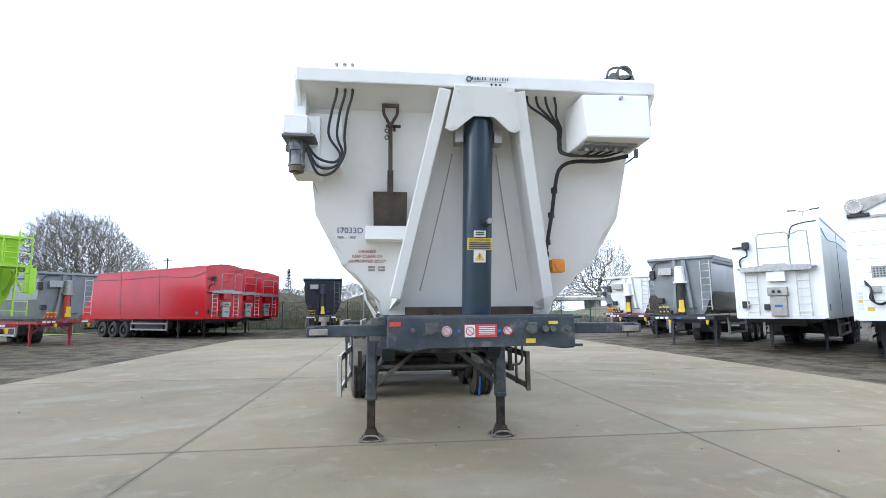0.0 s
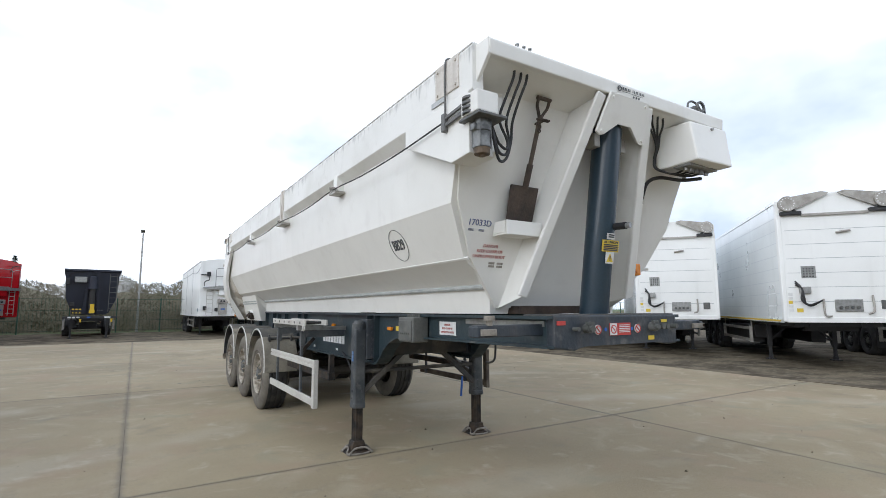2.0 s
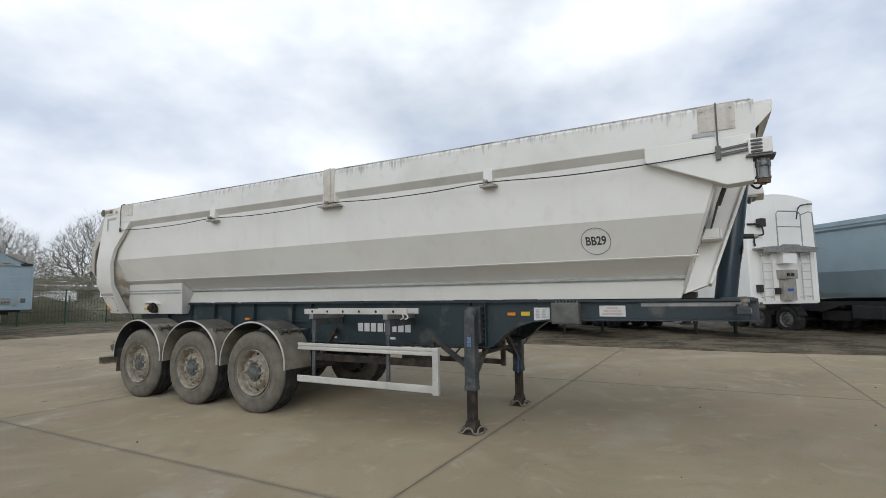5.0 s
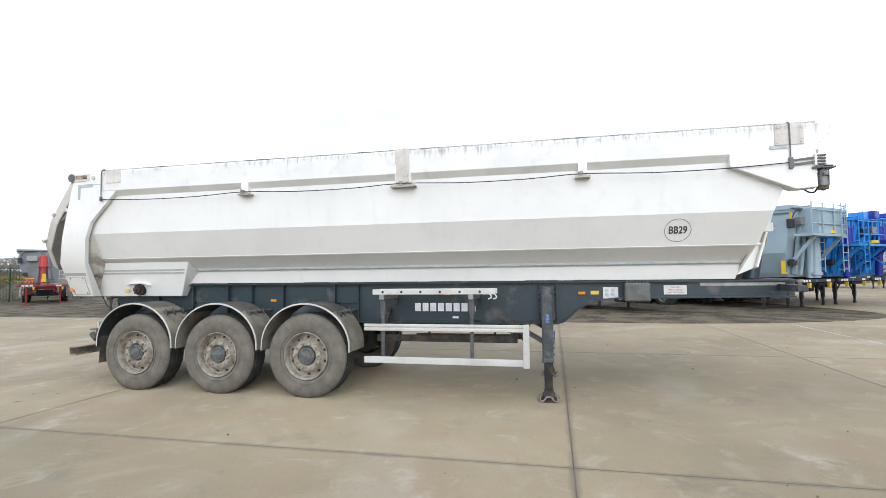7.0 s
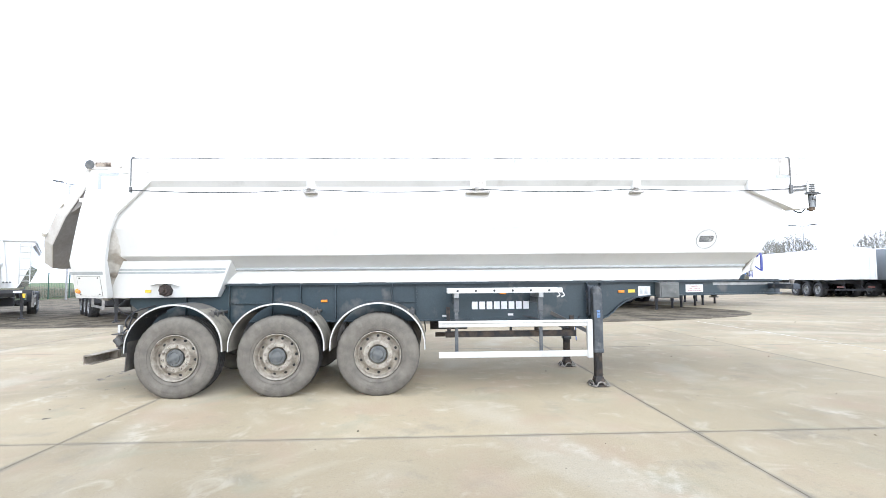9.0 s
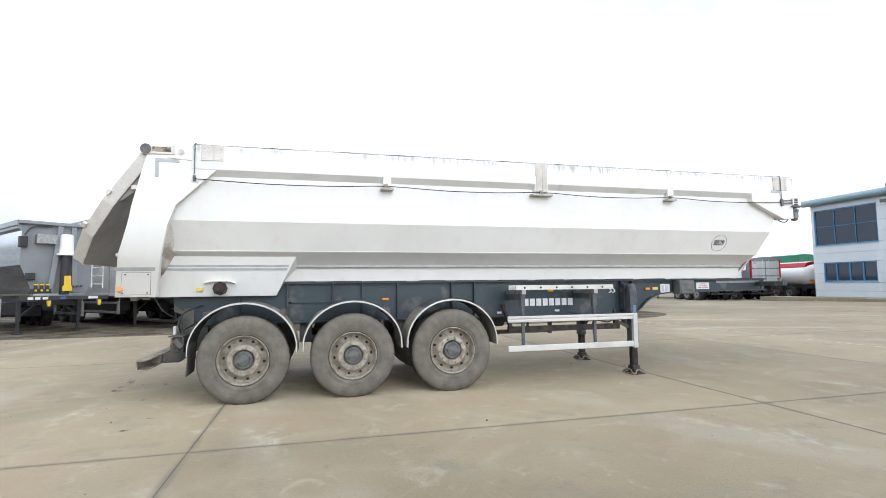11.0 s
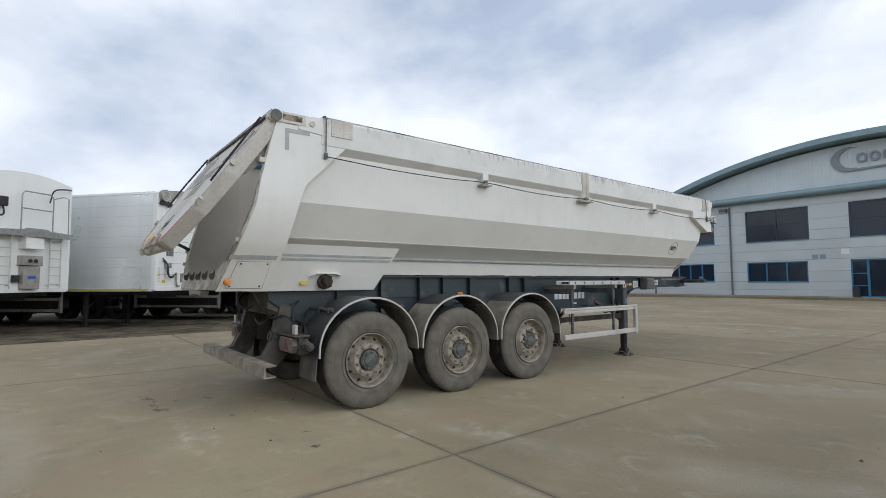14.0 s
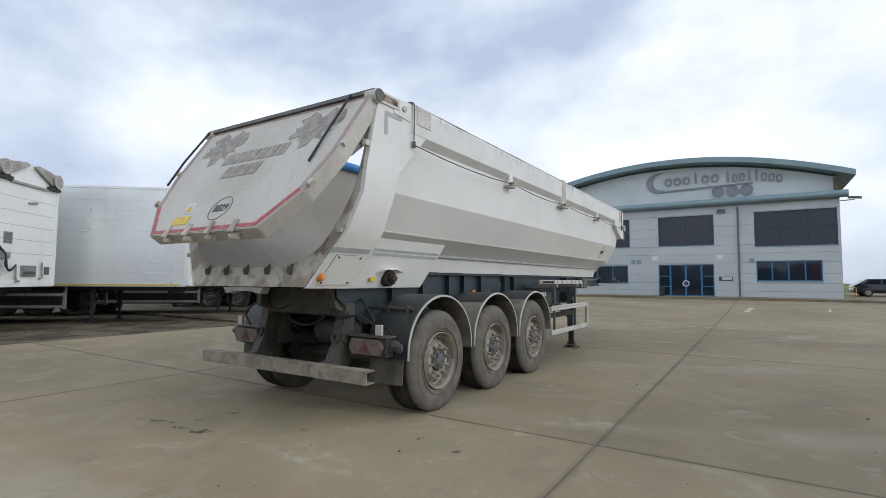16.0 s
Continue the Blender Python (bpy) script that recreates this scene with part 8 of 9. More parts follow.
for z0, z1 in zip(courses, courses[1:]):
    spans = []
    for xa, xb in zip(stops, stops[1:]):
        cut = [(max(z0, h[2]), min(z1, h[3])) for h in holes() if h[0] <= xa + 1e-6 and h[1] >= xb - 1e-6 and h[2] < z1 and h[3] > z0]
        bits, lo = [], z0
        for a, b in sorted(cut):
            if a > lo + 0.02:
                bits.append((lo, a))
            lo = max(lo, b)
        if lo < z1 - 0.02:
            bits.append((lo, z1))
        for a, b in bits:
            bm = BM()
            box(bm, xa + (0.006 if xa in (X0, -3.0, 8.9, 14.6) else 0), xb - (0.006 if xb in (X1, -3.0, 8.9, 14.6) else 0), BY - 0.08, BY, a + 0.007, b - 0.007)
            part("panel", bm, CLAD, office)
bm = BM()
box(bm, X0 + 0.02, X1 - 0.02, BY - 0.35, BY - 0.30, 0.16, 6.9)
box(bm, X0, X1, BY - 18, BY - 17.8, 0.16, 7.0)
box(bm, X0, X0 + 0.2, BY - 17.8, BY - 0.08, 0.16, 8.2)
box(bm, X1 - 0.2, X1, BY - 17.8, BY - 0.08, 0.16, 7.0)
pieces("inner_wall", bm, joint_dark, office)
bm = BM()
for x in (-3.0, 8.9, 14.6):
    rod(bm, (x, BY + 0.06, 0.33), (x, BY + 0.06, 6.6), 0.06, 10)
pieces("downpipe", bm, PIPE, office)
# upper profiled wall under the arch
for k in range(8):
    bm = BM()
    xa, xb = X0 + (17.0 - X0) * k / 8, X0 + (17.0 - X0) * (k + 1) / 8
    m_ = 14
    for i in range(m_):
        u0, u1 = xa + (xb - xa) * i / m_, xa + (xb - xa) * (i + 1) / m_
        um = u0 + (u1 - u0) * 0.6
        for p, q, d in ((u0, um, 0.0), (um, u1, 0.016)):
            hexa(bm, [(p, BY - 0.9, 6.9), (q, BY - 0.9, 6.9), (q, BY - 0.6 - d, 6.9), (p, BY - 0.6 - d, 6.9), (p, BY - 0.9, max(6.95, arch(p) - 0.5)), (q, BY - 0.9, max(6.95, arch(q) - 0.5)), (q, BY - 0.6 - d, max(6.95, arch(q) - 0.5)), (p, BY - 0.6 - d, max(6.95, arch(p) - 0.5))])
    part("upper_cladding", bm, CLAD_PALE, office)
bm = BM()
rings = []
for i in range(41):
    x = -9.4 + (14.7 + 9.4) * i / 40
    z = arch(x)
    rings.append([(x, BY + 0.5, z - 0.36), (x, BY + 0.5, z), (x, BY - 18, z), (x, BY - 18, z - 0.36)])
loft(bm, rings)
part("roof", bm, TRIM, office, "blue-grey curved roof")
# big round gutter over the windows
bm = BM()
prism(bm, [(BY + 0.30 + 0.28 * math.cos(a), 6.98 + 0.24 * math.sin(a)) for a in [2 * math.pi * i / 18 for i in range(18)]], "x", X0 - 0.4, X1 + 0.3)
part("gutter_canopy", bm, TRIM, office, "blue-grey rounded canopy", 40)
bm = BM()
box(bm, X0, X1, BY - 0.6, BY + 0.1, 6.75, 6.95)
part("soffit", bm, TRIM, office)
for x0, x1, z0, z1, n in WINDOWS + [(DOOR[0], DOOR[1], DOOR[2], DOOR[3], 0)]:
    isdoor = n == 0
    bm = BM()
    f = 0.07
    for a, b, c, d in ((x0, x1, z1 - f, z1), (x0, x1, z0, z0 + f), (x0, x0 + f, z0, z1), (x1 - f, x1, z0, z1)):
        box(bm, a, b, BY - 0.14, BY - 0.05, c, d)
    bars_paint = FRAME_DARK if z0 > 3 and x1 < 9 else FRAME
    win = part("door_frame" if isdoor else "window", bm, bars_paint, office, "blue-framed entrance" if isdoor else "blue-framed window")
    cols = [0.0, 0.22, 0.5, 0.78, 1.0] if isdoor else [i / n for i in range(n + 1)]
    for a, b in zip(cols, cols[1:]):
        xa, xb = x0 + (x1 - x0) * a, x0 + (x1 - x0) * b
        bm = BM()
        box(bm, xa + 0.02, xb - 0.02, BY - 0.115, BY - 0.10, z0 + 0.03, z1 - 0.03)
        part("pane", bm, PANE, win)
        if b < 1:
            bm = BM()
            w = (0.12 if 0 < cols.index(b) < 4 else 0.075) if isdoor else (0.035 if not (z0 < 3 and n >= 3) else 0.085)
            box(bm, xb - w / 2, xb + w / 2, BY - 0.135, BY - 0.045, z0 + f, z1 - f)
            part("mullion", bm, bars_paint, win)
    if z0 > 3 and n:
        bm = BM()
        box(bm, x0 + f, x1 - f, BY - 0.13, BY - 0.06, z0 + (z1 - z0) * 0.52, z0 + (z1 - z0) * 0.52 + 0.03)
        part("transom", bm, bars_paint, win)
    if isdoor:
        for xs in (0.11, 0.89):
            bm = BM()
            xc = x0 + (x1 - x0) * xs
            for z in (1.0, 1.75):
                box(bm, xc - 0.35, xc + 0.35, BY - 0.13, BY - 0.06, z, z + 0.05)
            pieces("side_transom", bm, FRAME, win)
        bm = BM()
        ring(bm, ((x0 + x1) / 2, BY - 0.09, 1.25), (0, 1, 0), 0.17, 0.23, 0.05, 28)
        part("door_ring", bm, ink_white, win, "white ring door pull")
    bm = BM()
    box(bm, x0 - 0.02, x1 + 0.02, BY - 0.06, BY + 0.04, z0 - 0.05, z0 - 0.005)
    part("sill", bm, TRIM, win)
# sign on the upper wall as plain shapes
SY = BY - 0.55
sign = thing("wall_sign", "grey company sign of plain raised shapes on the upper wall", "sign")
def raised(x, z, w, h):
    """One plain raised outline with round corners, hollow where it is wide enough."""
    def rounded(u, v, r):
        pts = []
        for cx, cz, a0 in ((u - r, v - r, 0), (-u + r, v - r, 90), (-u + r, -v + r, 180), (u - r, -v + r, 270)):
            pts += [(x + cx + r * math.cos(radians(a0 + 18 * k)), z + h / 2 + cz + r * math.sin(radians(a0 + 18 * k))) for k in range(6)]
        return pts
    bm = BM()
    out = rounded(w / 2, h / 2, min(w, h) * 0.46)
    if w > 0.25:
        hole = rounded(w / 2 - 0.115, h / 2 - 0.115, (min(w, h) / 2 - 0.115) * 0.9)
        loft(bm, [[(u, y, v) for u, v in ring_pts] for ring_pts, y in ((out, SY), (out, SY + 0.08), (hole, SY + 0.08), (hole, SY), (out, SY))], caps=False)
        bmesh.ops.remove_doubles(bm, verts=bm.verts[:], dist=1e-5)
    else:
        prism(bm, out, "y", SY, SY + 0.08)
    part("raised_outline", bm, LOGO, sign)


for i, h in enumerate((0.60, 0.60, 0.60, 0.85, 0.60, 0.60)):
    raised(1.45 - 0.62 * i, 8.56, 0.15 if h > 0.7 else 0.50, h)
for i, h in enumerate((0.82, 0.58, 0.58, 0.80, 0.82, 0.58, 0.58, 0.58)):
    raised(-2.45 - 0.435 * i, 8.46 - 0.012 * max(0, i - 2) ** 2, 0.13 if h > 0.7 else 0.37, h)
bm = BM()
turns = [math.radians(75 + 205 * i / 24) for i in range(25)]
outer = [(2.05 - 0.95 * math.cos(a), 8.86 + 0.76 * math.sin(a)) for a in turns]
inner = [(1.85 - 0.72 * math.cos(a), 8.92 + 0.64 * math.sin(a)) for a in turns]
prism(bm, outer + inner[::-1], "y", SY, SY + 0.08)
hexa(bm, [(2.2, SY, 8.10), (-4.0, SY, 8.27), (-4.0, SY + 0.07, 8.27), (2.2, SY + 0.07, 8.10), (2.2, SY, 8.22), (-4.0, SY, 8.36), (-4.0, SY + 0.07, 8.36), (2.2, SY + 0.07, 8.22)])
part("raised_swoosh", bm, LOGO, sign)
for x in (-1.83, -2.72, -3.58):
    bm = BM()
    ring(bm, (x, SY, 7.84), (0, 1, 0), 0.32, 0.39, 0.08, 28)
    rod(bm, (x, SY, 7.84), (x, SY + 0.03, 7.84), 0.33, 28)
    part("raised_disc", bm, LOGO, sign)
# lamps and small things on the wall
for x, z in ((-2.0, 6.35), (9.3, 6.4), (15.0, 6.4)):
    lamp = thing("flood_lamp", "small dark flood lamp under the canopy", "lamp", "wall flood lamps")
    bm = BM()
    box(bm, x - 0.25, x + 0.25, BY + 0.0, BY + 0.22, z - 0.1, z + 0.12, 0.02)
    part("housing", bm, hub_grey, lamp)
    bm = BM()
    box(bm, x - 0.2, x + 0.2, BY + 0.02, BY + 0.2, z - 0.115, z - 0.1)
    part("lens", bm, ink_white, lamp)
bm = BM()
for x in (3.55, 3.95, -3.75):
    box(bm, x - 0.15, x + 0.15, BY, BY + 0.03, 2.72, 3.0)
pieces("wall_vent", bm, TRIM, office)
bm = BM()
box(bm, -2.6, -1.75, BY, BY + 0.03, 1.45, 1.75)
tagged(part("name_board", bm, ink_dark), "small dark name board beside the entrance", "sign")
bm = BM()
bars(bm, facing((-2.25, BY + 0.031, 1.6), (-1, 0, 0), (0, 0, 1)), 0.6, 0.2, 3)
tagged(part("name_board_lines", bm, ink_white, bpy.data.objects["name_board"]), "", "")
bm = BM()
for x in (2.4, -1.85):
    box(bm, x - 0.2, x + 0.2, BY, BY + 0.02, 2.95, 3.3)
pieces("wall_plate", bm, ink_white, office)
bm = BM()
box(bm, 1.7, 2.0, BY + 0.35, BY + 0.65, 0.33, 0.95, 0.03)
tagged(part("litter_bin", bm, black), "black litter bin beside the entrance", "bin")
# security camera and its arm on the corner
cctv = thing("security_camera", "small security camera on a wall arm", "camera")
bm = BM()
beam(bm, (X0, BY + 0.1, 6.55), (X0 - 0.7, BY + 0.3, 6.55), 0.06, 0.06)
part("arm", bm, galv, cctv)
bm = BM()
beam(bm, (X0 - 0.4, BY + 0.2, 6.72), (X0 - 1.0, BY + 0.5, 6.62), 0.14, 0.14)
part("housing", bm, hub_grey, cctv)
# forecourt kerb and paving
bm = BM()
box(bm, X0 - 3, X1 + 3, BY - 0.28, BY + 1.6, -0.1, 0.33)
tagged(part("forecourt", bm, concrete), "raised concrete path in front of the office", "pavement", kind="structure")
for i in range(30):
    bm = BM()
    box(bm, X0 - 3 + i * 1.15 + 0.004, X0 - 3 + (i + 1) * 1.15 - 0.004, BY + 1.602, BY + 1.73, -0.1, 0.332, 0.012)
    part("kerb", bm, concrete, bpy.data.objects["forecourt"])
# a dark parked estate car at the far corner
car = thing("car", "dark blue estate car parked by the office", "car")
CARP = surf("dark_car_paint", (0.02, 0.025, 0.035), (0.018, 0.022, 0.03), 0.25, 0.3, 2.0, coat=0.5)
bm = BM()
prof = [(0.0, 0.35), (0.05, 0.75), (0.25, 0.92), (1.15, 1.02), (1.75, 1.42), (2.2, 1.50), (3.6, 1.48), (4.25, 1.05), (4.45, 0.95), (4.5, 0.45), (4.4, 0.3), (0.15, 0.28)]
prism(bm, prof, "y", -0.88, 0.88, 0.06)
part("body", bm, CARP, car, "", 50)
for s in (-1, 1):
    bm = BM()
    prism(bm, [(1.45, 1.04), (1.85, 1.38), (2.65, 1.42), (2.65, 1.03)], "y", s * 0.88, s * 0.89)
    prism(bm, [(2.75, 1.03), (2.75, 1.42), (3.5, 1.39), (3.85, 1.05)], "y", s * 0.88, s * 0.89)
    pieces("side_window", bm, PANE, car)
    for x in (0.85, 3.6):
        bm = BM()
        rod(bm, (x, s * 0.70, 0.33), (x, s * 0.90, 0.33), 0.33, 24)
        wh = part("wheel", bm, tread_rubber, car)
        bm = BM()
        rod(bm, (x, s * 0.895, 0.33), (x, s * 0.91, 0.33), 0.21, 20)
        part("rim", bm, galv, wh)
car.matrix_basis = pose(-15.3, -37.6, 0.2, 0, 0, 4)
copy_thing(car, pose(-15.6, -40.6, 0.2, 0, 0, 2))
bm = BM()
for z in (0.45, 0.9):
    rod(bm, (-9.2, BY - 7.0, z + 0.1), (-10.1, BY - 7.0, z + 0.1), 0.025, 8)
for x in (-9.2, -10.1):
    rod(bm, (x, BY - 7.0, 0.1), (x, BY - 7.0, 1.03), 0.025, 8)
tagged(part("guard_rail", bm, sticker_yellow), "short yellow tubular guard rail at the corner", "railing")

# ---- fence, hedges, trees and poles ----
def domed_tree(name, seed, height, spread, label, tips, skew=0.0):
    """A leafless old tree: twig ends strewn through a domed crown, each joined to the nearest limb below it."""
    rr = random.Random(seed)
    t = thing(name, label, "tree", "bare trees")
    base = height * 0.24
    ends = []
    while len(ends) < tips:
        x, y, z = rr.uniform(-1, 1), rr.uniform(-1, 1), rr.uniform(0, 1)
        low = 1 - skew * max(0.0, x + 0.35) + 0.16 * noise.noise((x * 2.6, y * 2.6, seed))
        d = x * x + y * y + (z / low - 0.12) ** 2 * 1.25
        if d < 1 - 0.12 * rr.random() and d > 0.02 and rr.random() < 0.25 + 0.75 * d:
            ends.append(Vector((x * spread, y * spread, base + z * (height - base))))
    ends.sort(key=lambda p: (p - Vector((0, 0, base))).length)
    nodes, parent, weight = [Vector((0, 0, -0.2)), Vector((0.1, 0, base * 0.6)), Vector((0, 0.1, base))], [0, 0, 1], [0, 0, 0]
    store = np.zeros((tips * 4 + 8, 3))
    store[:3] = [tuple(v) for v in nodes]
    reach = np.zeros(tips * 4 + 8)
    for p in ends:
        k = len(nodes)
        d = store[1:k] - np.array(p)
        cost = np.sqrt((d * d).sum(axis=1)) + 1.5 * np.maximum(d[:, 2] + 0.15, 0) + 0.22 * reach[1:k]
        j = int(np.argmin(cost)) + 1
        q = nodes[j]
        for f in (0.34, 0.67, 1.0):
            v = q.lerp(p, f)
            if f < 1:
                v = v + Vector((rr.gauss(0, 0.05), rr.gauss(0, 0.05), rr.gauss(0.03, 0.04))) * (p - q).length
            nodes.append(v)
            parent.append(j)
            weight.append(0)
            store[len(nodes) - 1] = tuple(v)
            reach[len(nodes) - 1] = reach[j] + (v - nodes[j]).length
            j = len(nodes) - 1
    for i in range(len(nodes) - 1, 0, -1):
        weight[i] += 1
        weight[parent[i]] += weight[i]
    sets = {"trunk": ([], []), "crown": ([], [])}
    for i in range(1, len(nodes)):
        p, q = nodes[parent[i]], nodes[i]
        if (q - p).length < 1e-4:
            continue
        ra, rb = [0.006 + 0.0022 * w ** 0.52 for w in (weight[parent[i]] if parent[i] else weight[1], weight[i])]
        ra = min(ra, rb * 1.6)
        big = rb > 0.035
        vs, fs = sets["trunk" if big else "crown"]
        d = (q - p).normalized()
        s = d.orthogonal().normalized()
        u = d.cross(s)
        n = 6 if big else 3
        k = len(vs)
        for c, r in ((p, ra), (q, rb)):
            for h in range(n):
                a = 2 * math.pi * h / n
                vs.append(c + r * (math.cos(a) * s + math.sin(a) * u))
        for h in range(n):
            fs.append((k + h, k + (h + 1) % n, k + n + (h + 1) % n, k + n + h))
    vs, fs = sets["crown"]
    for p in ends:
        for _ in range(3):
            d = ((p - Vector((0, 0, base))).normalized() + Vector((rr.gauss(0, 0.6), rr.gauss(0, 0.6), rr.gauss(0.25, 0.5)))).normalized()
            s = d.orthogonal().normalized() * 0.009
            k = len(vs)
            q = p + d * rr.uniform(0.3, 0.85)
            vs += [p - s, p + s, q + s * 0.4, q - s * 0.4]
            fs.append((k, k + 1, k + 2, k + 3))
    for nm, mt in (("trunk", bark), ("crown", twig)):
        me = bpy.data.meshes.new(nm)
        me.from_pydata([tuple(v) for v in sets[nm][0]], [], sets[nm][1])
        me.materials.append(mt)
        new(nm, me).parent = t
    return t


tree_a = domed_tree("bare_tree", 3, 14.4, 8.2, "large leafless winter tree with a broad crown", 11000, 0.42)
tree_a.matrix_basis = pose(-34.4, 62.0, 0)
tree_b = domed_tree("bare_tree", 9, 9.0, 4.0, "leafless winter tree beyond the fence", 3000, 0.15)
tree_b.matrix_basis = pose(14.1, 60, 0) @ Matrix.Diagonal((1.03, 1.03, 1.03, 1))
rt = random.Random(21)
for i, (x, y, sc) in enumerate(((-27, 68, 0.6), (-48, 60, 0.8), (2, 84, 0.62), (6.5, 85, 0.70), (10, 84, 0.66), (-3, 86, 0.60), (15, 84, 0.68), (50, -31, 0.72), (54, -38, 0.78), (58, -26, 0.66), (47, -42, 0.75), (60, 10, 0.55), (60, 138, 2.62))):
    src = tree_a if i == 1 else tree_b
    sc /= src.scale.x
    copy_thing(src, pose(x, y, 0, 0, 0, rt.uniform(0, 360)) @ Matrix.Diagonal((sc, sc, sc, 1)))


def hedge(name, label, x0, y0, x1, y1, height, thick, seed, count, material):
    """An uneven bank of thin stems and small leaf clumps."""
    rr = random.Random(seed)
    vs, fs = [], []
    length = math.hypot(x1 - x0, y1 - y0)
    ux, uy = (x1 - x0) / length, (y1 - y0) / length
    for i in range(count):
        u, w = rr.uniform(0, length), rr.uniform(-thick / 2, thick / 2)
        top = height * (0.62 + 0.38 * noise.noise((u * 0.11, seed, 0)) + 0.18 * noise.noise((u * 0.5, seed, 3)))
        z = top * rr.random() ** 0.8 - 0.15
        p = Vector((x0 + ux * u - uy * w, y0 + uy * u + ux * w, z))
        s = rr.uniform(0.08, 0.30)
        a = Vector((rr.gauss(0, 1), rr.gauss(0, 1), rr.gauss(0.3, 1))).normalized() * s
        b = a.orthogonal().normalized() * rr.uniform(0.010, 0.034)
        k = len(vs)
        vs += [p - a, p + b, p + a, p - b]
        fs.append((k, k + 1, k + 2, k + 3))
    me = bpy.data.meshes.new(name)
    me.from_pydata([tuple(v) for v in vs], [], fs)
    me.materials.append(material)
    return tagged(new(name, me), label, "hedge", kind="stuff")


hedge("hedge", "tangled winter hedge along the fence", -75, 50, 17, 50, 6.2, 6.0, 4, 118000, hedge_mat)
hedge("hedge", "low winter scrub behind the fence", 17, 48, 70, 48, 1.75, 3.0, 8, 26000, hedge_mat)
hedge("shrub", "dense evergreen shrub beyond the fence", 28.8, 60, 33.6, 60, 5.0, 4.0, 12, 9000, hedge_mat)
hedge("hedge", "tangled winter hedge at the side of the yard", 62, 48, 66, -50, 4.2, 5.0, 6, 70000, hedge_mat)
hedge("hedge", "low scrub behind the parked trailers", -72, 48, -60, -40, 3.4, 4.0, 7, 50000, hedge_mat)

bm = BM()
cols, rows_ = 150, 9
lattice = [[bm.verts.new((-75 + 148 * i / cols, 50.5 + 1.3 * j, -0.2 + (3.9 * (1 - 0.82 * min(1.0, max(0.0, (-75 + 148 * i / cols - 13) / 8))) * min(1.0, j / 4.5) ** 0.8) * (0.85 + 0.35 * noise.noise((i * 0.23, j * 0.1, 0))) + 0.35 * noise.noise((i * 1.3, j * 1.7, 5)))) for i in range(cols + 1)] for j in range(rows_ + 1)]
for j in range(rows_):
    for i in range(cols):
        bm.faces.new((lattice[j][i], lattice[j][i + 1], lattice[j + 1][i + 1], lattice[j + 1][i]))
tagged(part("scrub_bank", bm, bank_mat, smooth=70), "earth bank overgrown with brown winter scrub", "bank", kind="structure")

# road bridge, earth bank and works yard beyond the low scrub
bridge = thing("road_bridge", "concrete road bridge with a grey railing", "bridge")
bridge_concrete = surf("bridge_concrete", (0.40, 0.39, 0.36), (0.30, 0.29, 0.265), 0.85, 0, 0.8)
bm = BM()
box(bm, 24, 67, 104, 112, 3.55, 4.15, 0.05)
part("deck", bm, bridge_concrete, bridge)
for x in (30, 45, 56.2):
    bm = BM()
    box(bm, x - 0.5, x + 0.5, 105, 111, -0.1, 3.6)
    part("pier", bm, bridge_concrete, bridge)
for i in range(27):
    bm = BM()
    box(bm, 24 + i * 1.64, 24.12 + i * 1.64, 104.2, 104.35, 4.1, 5.3)
    part("railing_post", bm, galv, bridge)
for z in (4.45, 4.75, 5.05, 5.25):
    bm = BM()
    box(bm, 24, 67, 104.22, 104.33, z, z + 0.12)
    part("railing_bar", bm, galv, bridge)
bm = BM()
mound = [[bm.verts.new((38 + 1.6 * i, 90 + 1.6 * j, -0.2 + 3.5 * min(1.0, 0.45 + i / 14) * math.sin(math.pi * min(1, j / 8) / 2) * (0.9 + 0.2 * noise.noise((i * 0.4, j * 0.5, 2))))) for i in range(24)] for j in range(9)]
for j in range(8):
    for i in range(23):
        bm.faces.new((mound[j][i], mound[j][i + 1], mound[j + 1][i + 1], mound[j + 1][i]))
tagged(part("bridge_bank", bm, bank_mat, smooth=70), "brown grassy bank beside the road bridge", "bank", kind="structure")
bm = BM()
heap = [[bm.verts.new((32 + 0.5 * i, 71 + 0.5 * j, -0.1 + 1.95 * (math.sin(math.pi * i / 18) ** 0.6) * math.sin(math.pi * j / 8) * (0.8 + 0.35 * noise.noise((i * 0.5, j * 0.7, 9))))) for i in range(19)] for j in range(9)]
for j in range(8):
    for i in range(18):
        bm.faces.new((heap[j][i], heap[j][i + 1], heap[j + 1][i + 1], heap[j + 1][i]))
tagged(part("rubble_heap", bm, bridge_concrete, smooth=20), "pale heap of rubble in the yard behind", "heap")
barrier = thing("pipe_stack", "yellow pipes stacked behind the fence", "pipe")
for k in range(3):
    bm = BM()
    rod(bm, (37.5, 70.2 + 0.32 * (k % 2), 1.15 + 0.28 * k), (43.5, 70.2 + 0.32 * (k % 2), 1.15 + 0.28 * k), 0.16, 10)
    part("pipe", bm, YELLOW, barrier)
for x in (38.5, 42.5):
    bm = BM()
    box(bm, x - 0.1, x + 0.1, 69.9, 70.9, -0.1, 1.02)
    part("trestle", bm, DARK, barrier)
fence = thing("wire_fence", "green steel mesh fence along the yard's edge", "fence")
for i in range(49):
    bm = BM()
    x = -70 + i * 2.75
    box(bm, x - 0.035, x + 0.035, 45.0, 45.07, -0.1, 2.4)
    part("post", bm, fence_green, fence)
bm = BM()
for i in range(640):
    x = -70 + i * 0.2063
    box(bm, x - 0.006, x + 0.006, 45.03, 45.04, 0.0, 2.35)
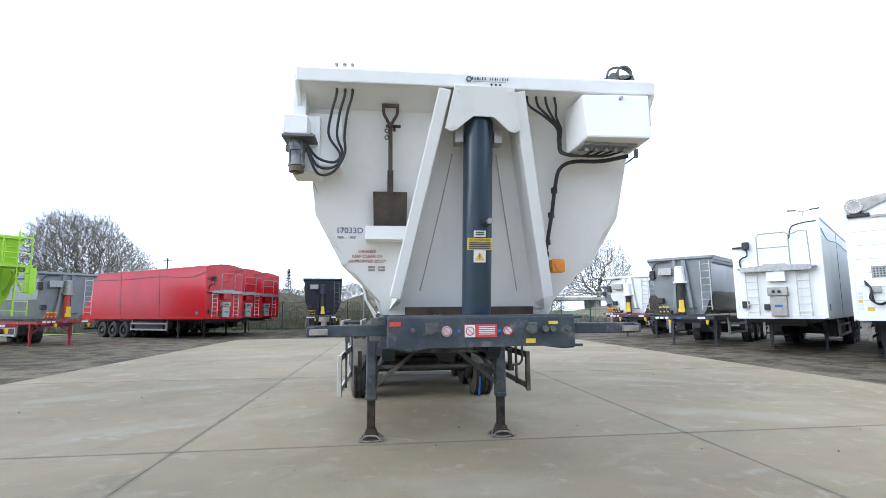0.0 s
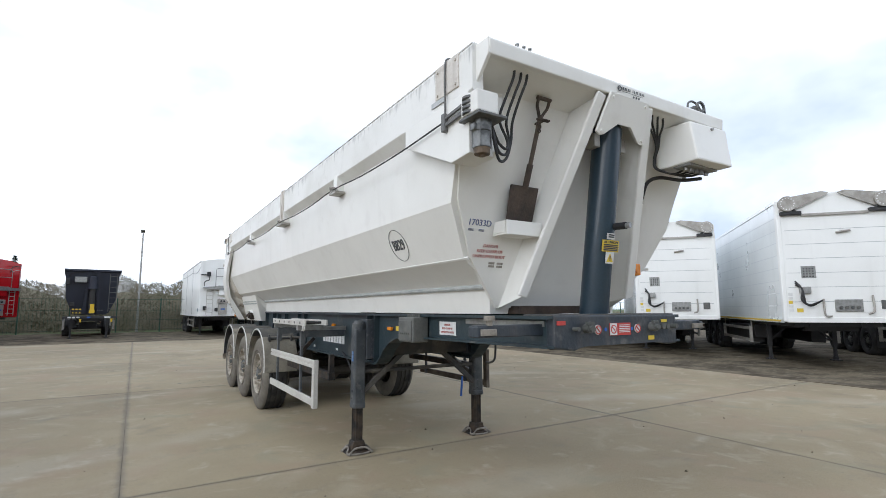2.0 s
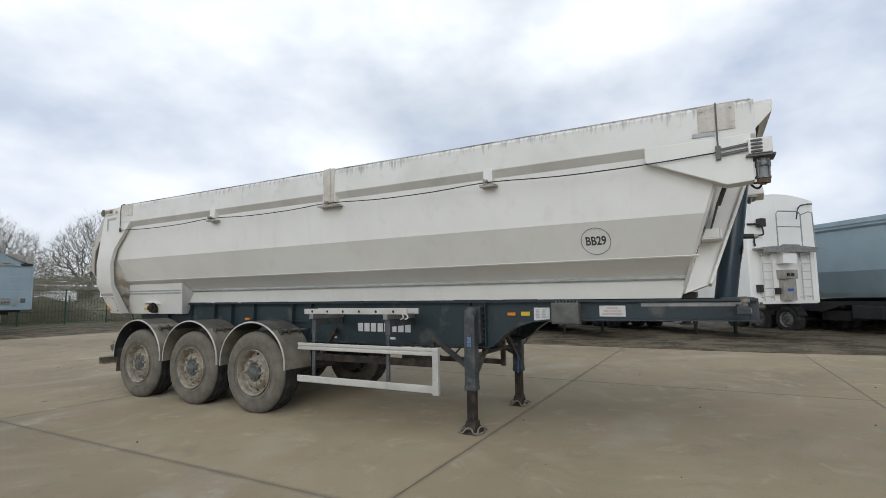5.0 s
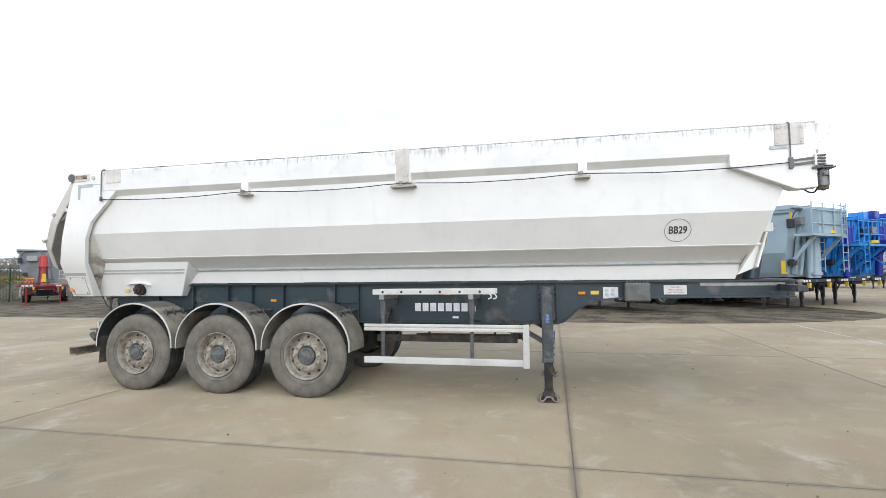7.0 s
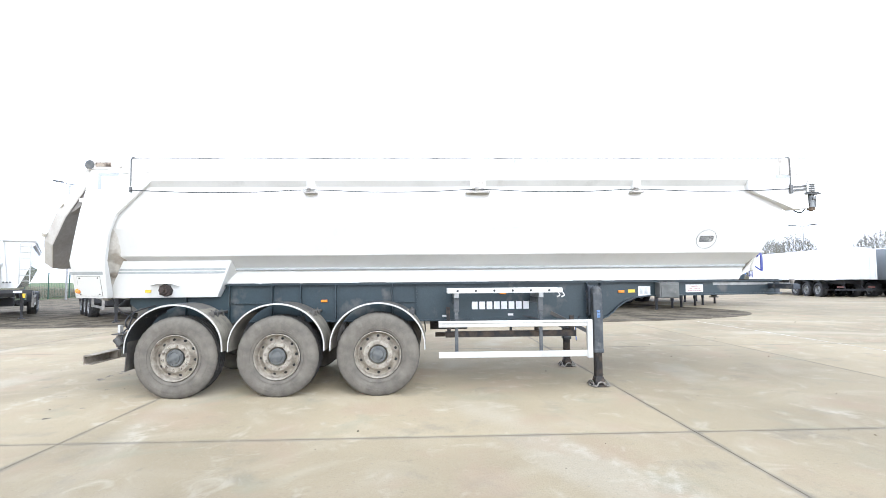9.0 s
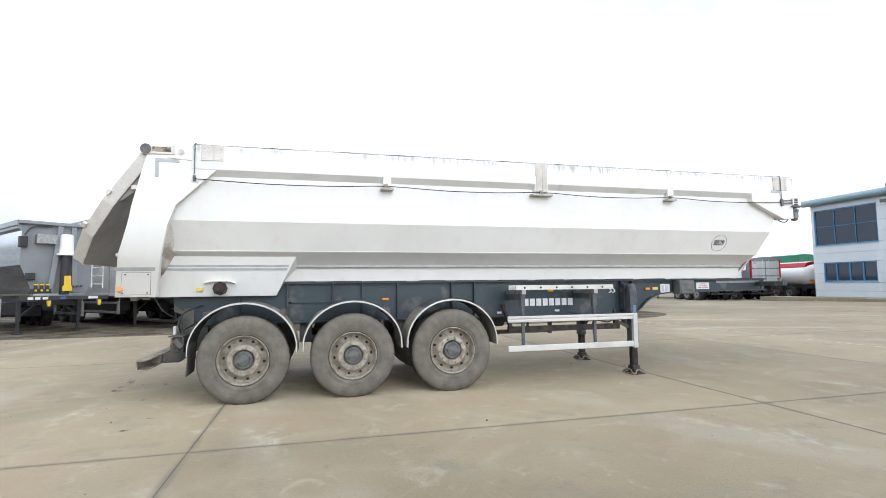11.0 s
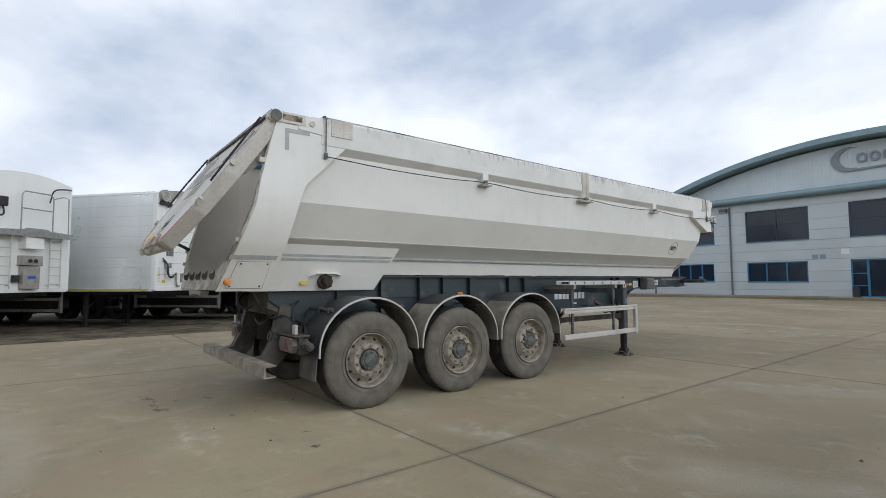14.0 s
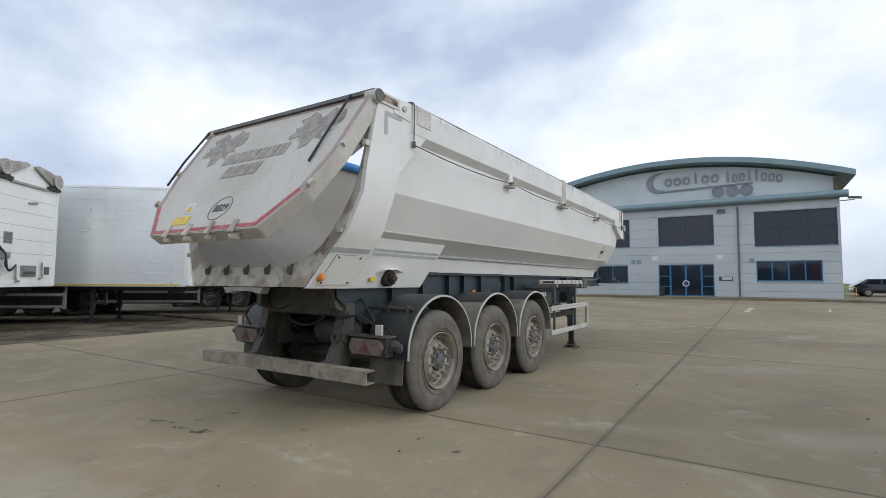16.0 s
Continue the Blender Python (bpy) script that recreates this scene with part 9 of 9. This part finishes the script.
for z in (0.1, 0.8, 1.5, 2.3):
    box(bm, -70, 62, 45.025, 45.045, z, z + 0.02)
tagged(part("mesh", bm, fence_green, fence), kind="stuff")


def street_lamp(x, y, h, heads, label):
    t = thing("street_lamp", label, "street lamp", "yard lamp posts")
    bm = BM()
    rod(bm, (0, 0, -0.1), (0, 0, h), 0.09, 12, 0.05)
    part("pole", bm, galv, t)
    for a in heads:
        bm = BM()
        d = Vector((math.cos(a), math.sin(a), 0))
        rod(bm, (0, 0, h - 0.05), Vector((0, 0, h + 0.1)) + d * 0.6, 0.03, 8)
        beam(bm, Vector((0, 0, h + 0.1)) + d * 0.5, Vector((0, 0, h + 0.16)) + d * 1.2, 0.28, 0.10, b=0.02)
        part("lamp_head", bm, hub_grey, t)
    t.matrix_basis = pose(x, y, 0)


street_lamp(-2.7, 46.8, 7.4, (-1.6,), "tall galvanised lamp post with one head")
street_lamp(36.9, 41.2, 10.2, (-0.7, 2.44), "tall galvanised lamp post with twin heads")
street_lamp(40, -28, 6.4, (0.9, 4.04), "tall galvanised lamp post with twin heads")
pole = thing("telegraph_pole", "dark wooden telegraph pole", "pole")
bm = BM()
rod(bm, (0, 0, -0.1), (0, 0, 8.5), 0.12, 10, 0.09)
part("shaft", bm, bark, pole)
bm = BM()
box(bm, -0.6, 0.6, -0.05, 0.05, 8.1, 8.2)
part("cross_arm", bm, bark, pole)
pole.matrix_basis = pose(-28.5, 67.4, 0)

# dark conifer behind the hedge
fir = thing("conifer", "small dark green conifer behind the hedge", "tree")
bm = BM()
rod(bm, (0, 0, -0.2), (0, 0, 7.6), 0.12, 8, 0.02)
part("trunk", bm, bark, fir)
rr = random.Random(31)
vs, fs = [], []
for i in range(2600):
    z = 0.8 + 6.9 * rr.random() ** 1.2
    a = rr.uniform(0, 2 * math.pi)
    tier = 0.72 + 0.28 * math.sin(z * 7.0 + 1.5 * math.sin(a * 2))
    far = (7.9 - z) * 0.27 * tier * rr.uniform(0.35, 1.0)
    p = Vector((far * math.cos(a), far * math.sin(a), z - 0.12 * far))
    q = p + Vector((math.cos(a) * 0.22, math.sin(a) * 0.22, rr.uniform(-0.12, 0.08)))
    s = Vector((-math.sin(a), math.cos(a), rr.uniform(-0.6, 0.6))) * 0.05
    k = len(vs)
    vs += [p - s, p + s, q]
    fs.append((k, k + 1, k + 2))
me = bpy.data.meshes.new("crown")
me.from_pydata([tuple(v) for v in vs], [], fs)
me.materials.append(surf("conifer_needles", (0.035, 0.055, 0.03), (0.05, 0.07, 0.035), 0.8, 0, 2.0))
new("crown", me).parent = fir
fir.matrix_basis = pose(-14.8, 74.7, 0)
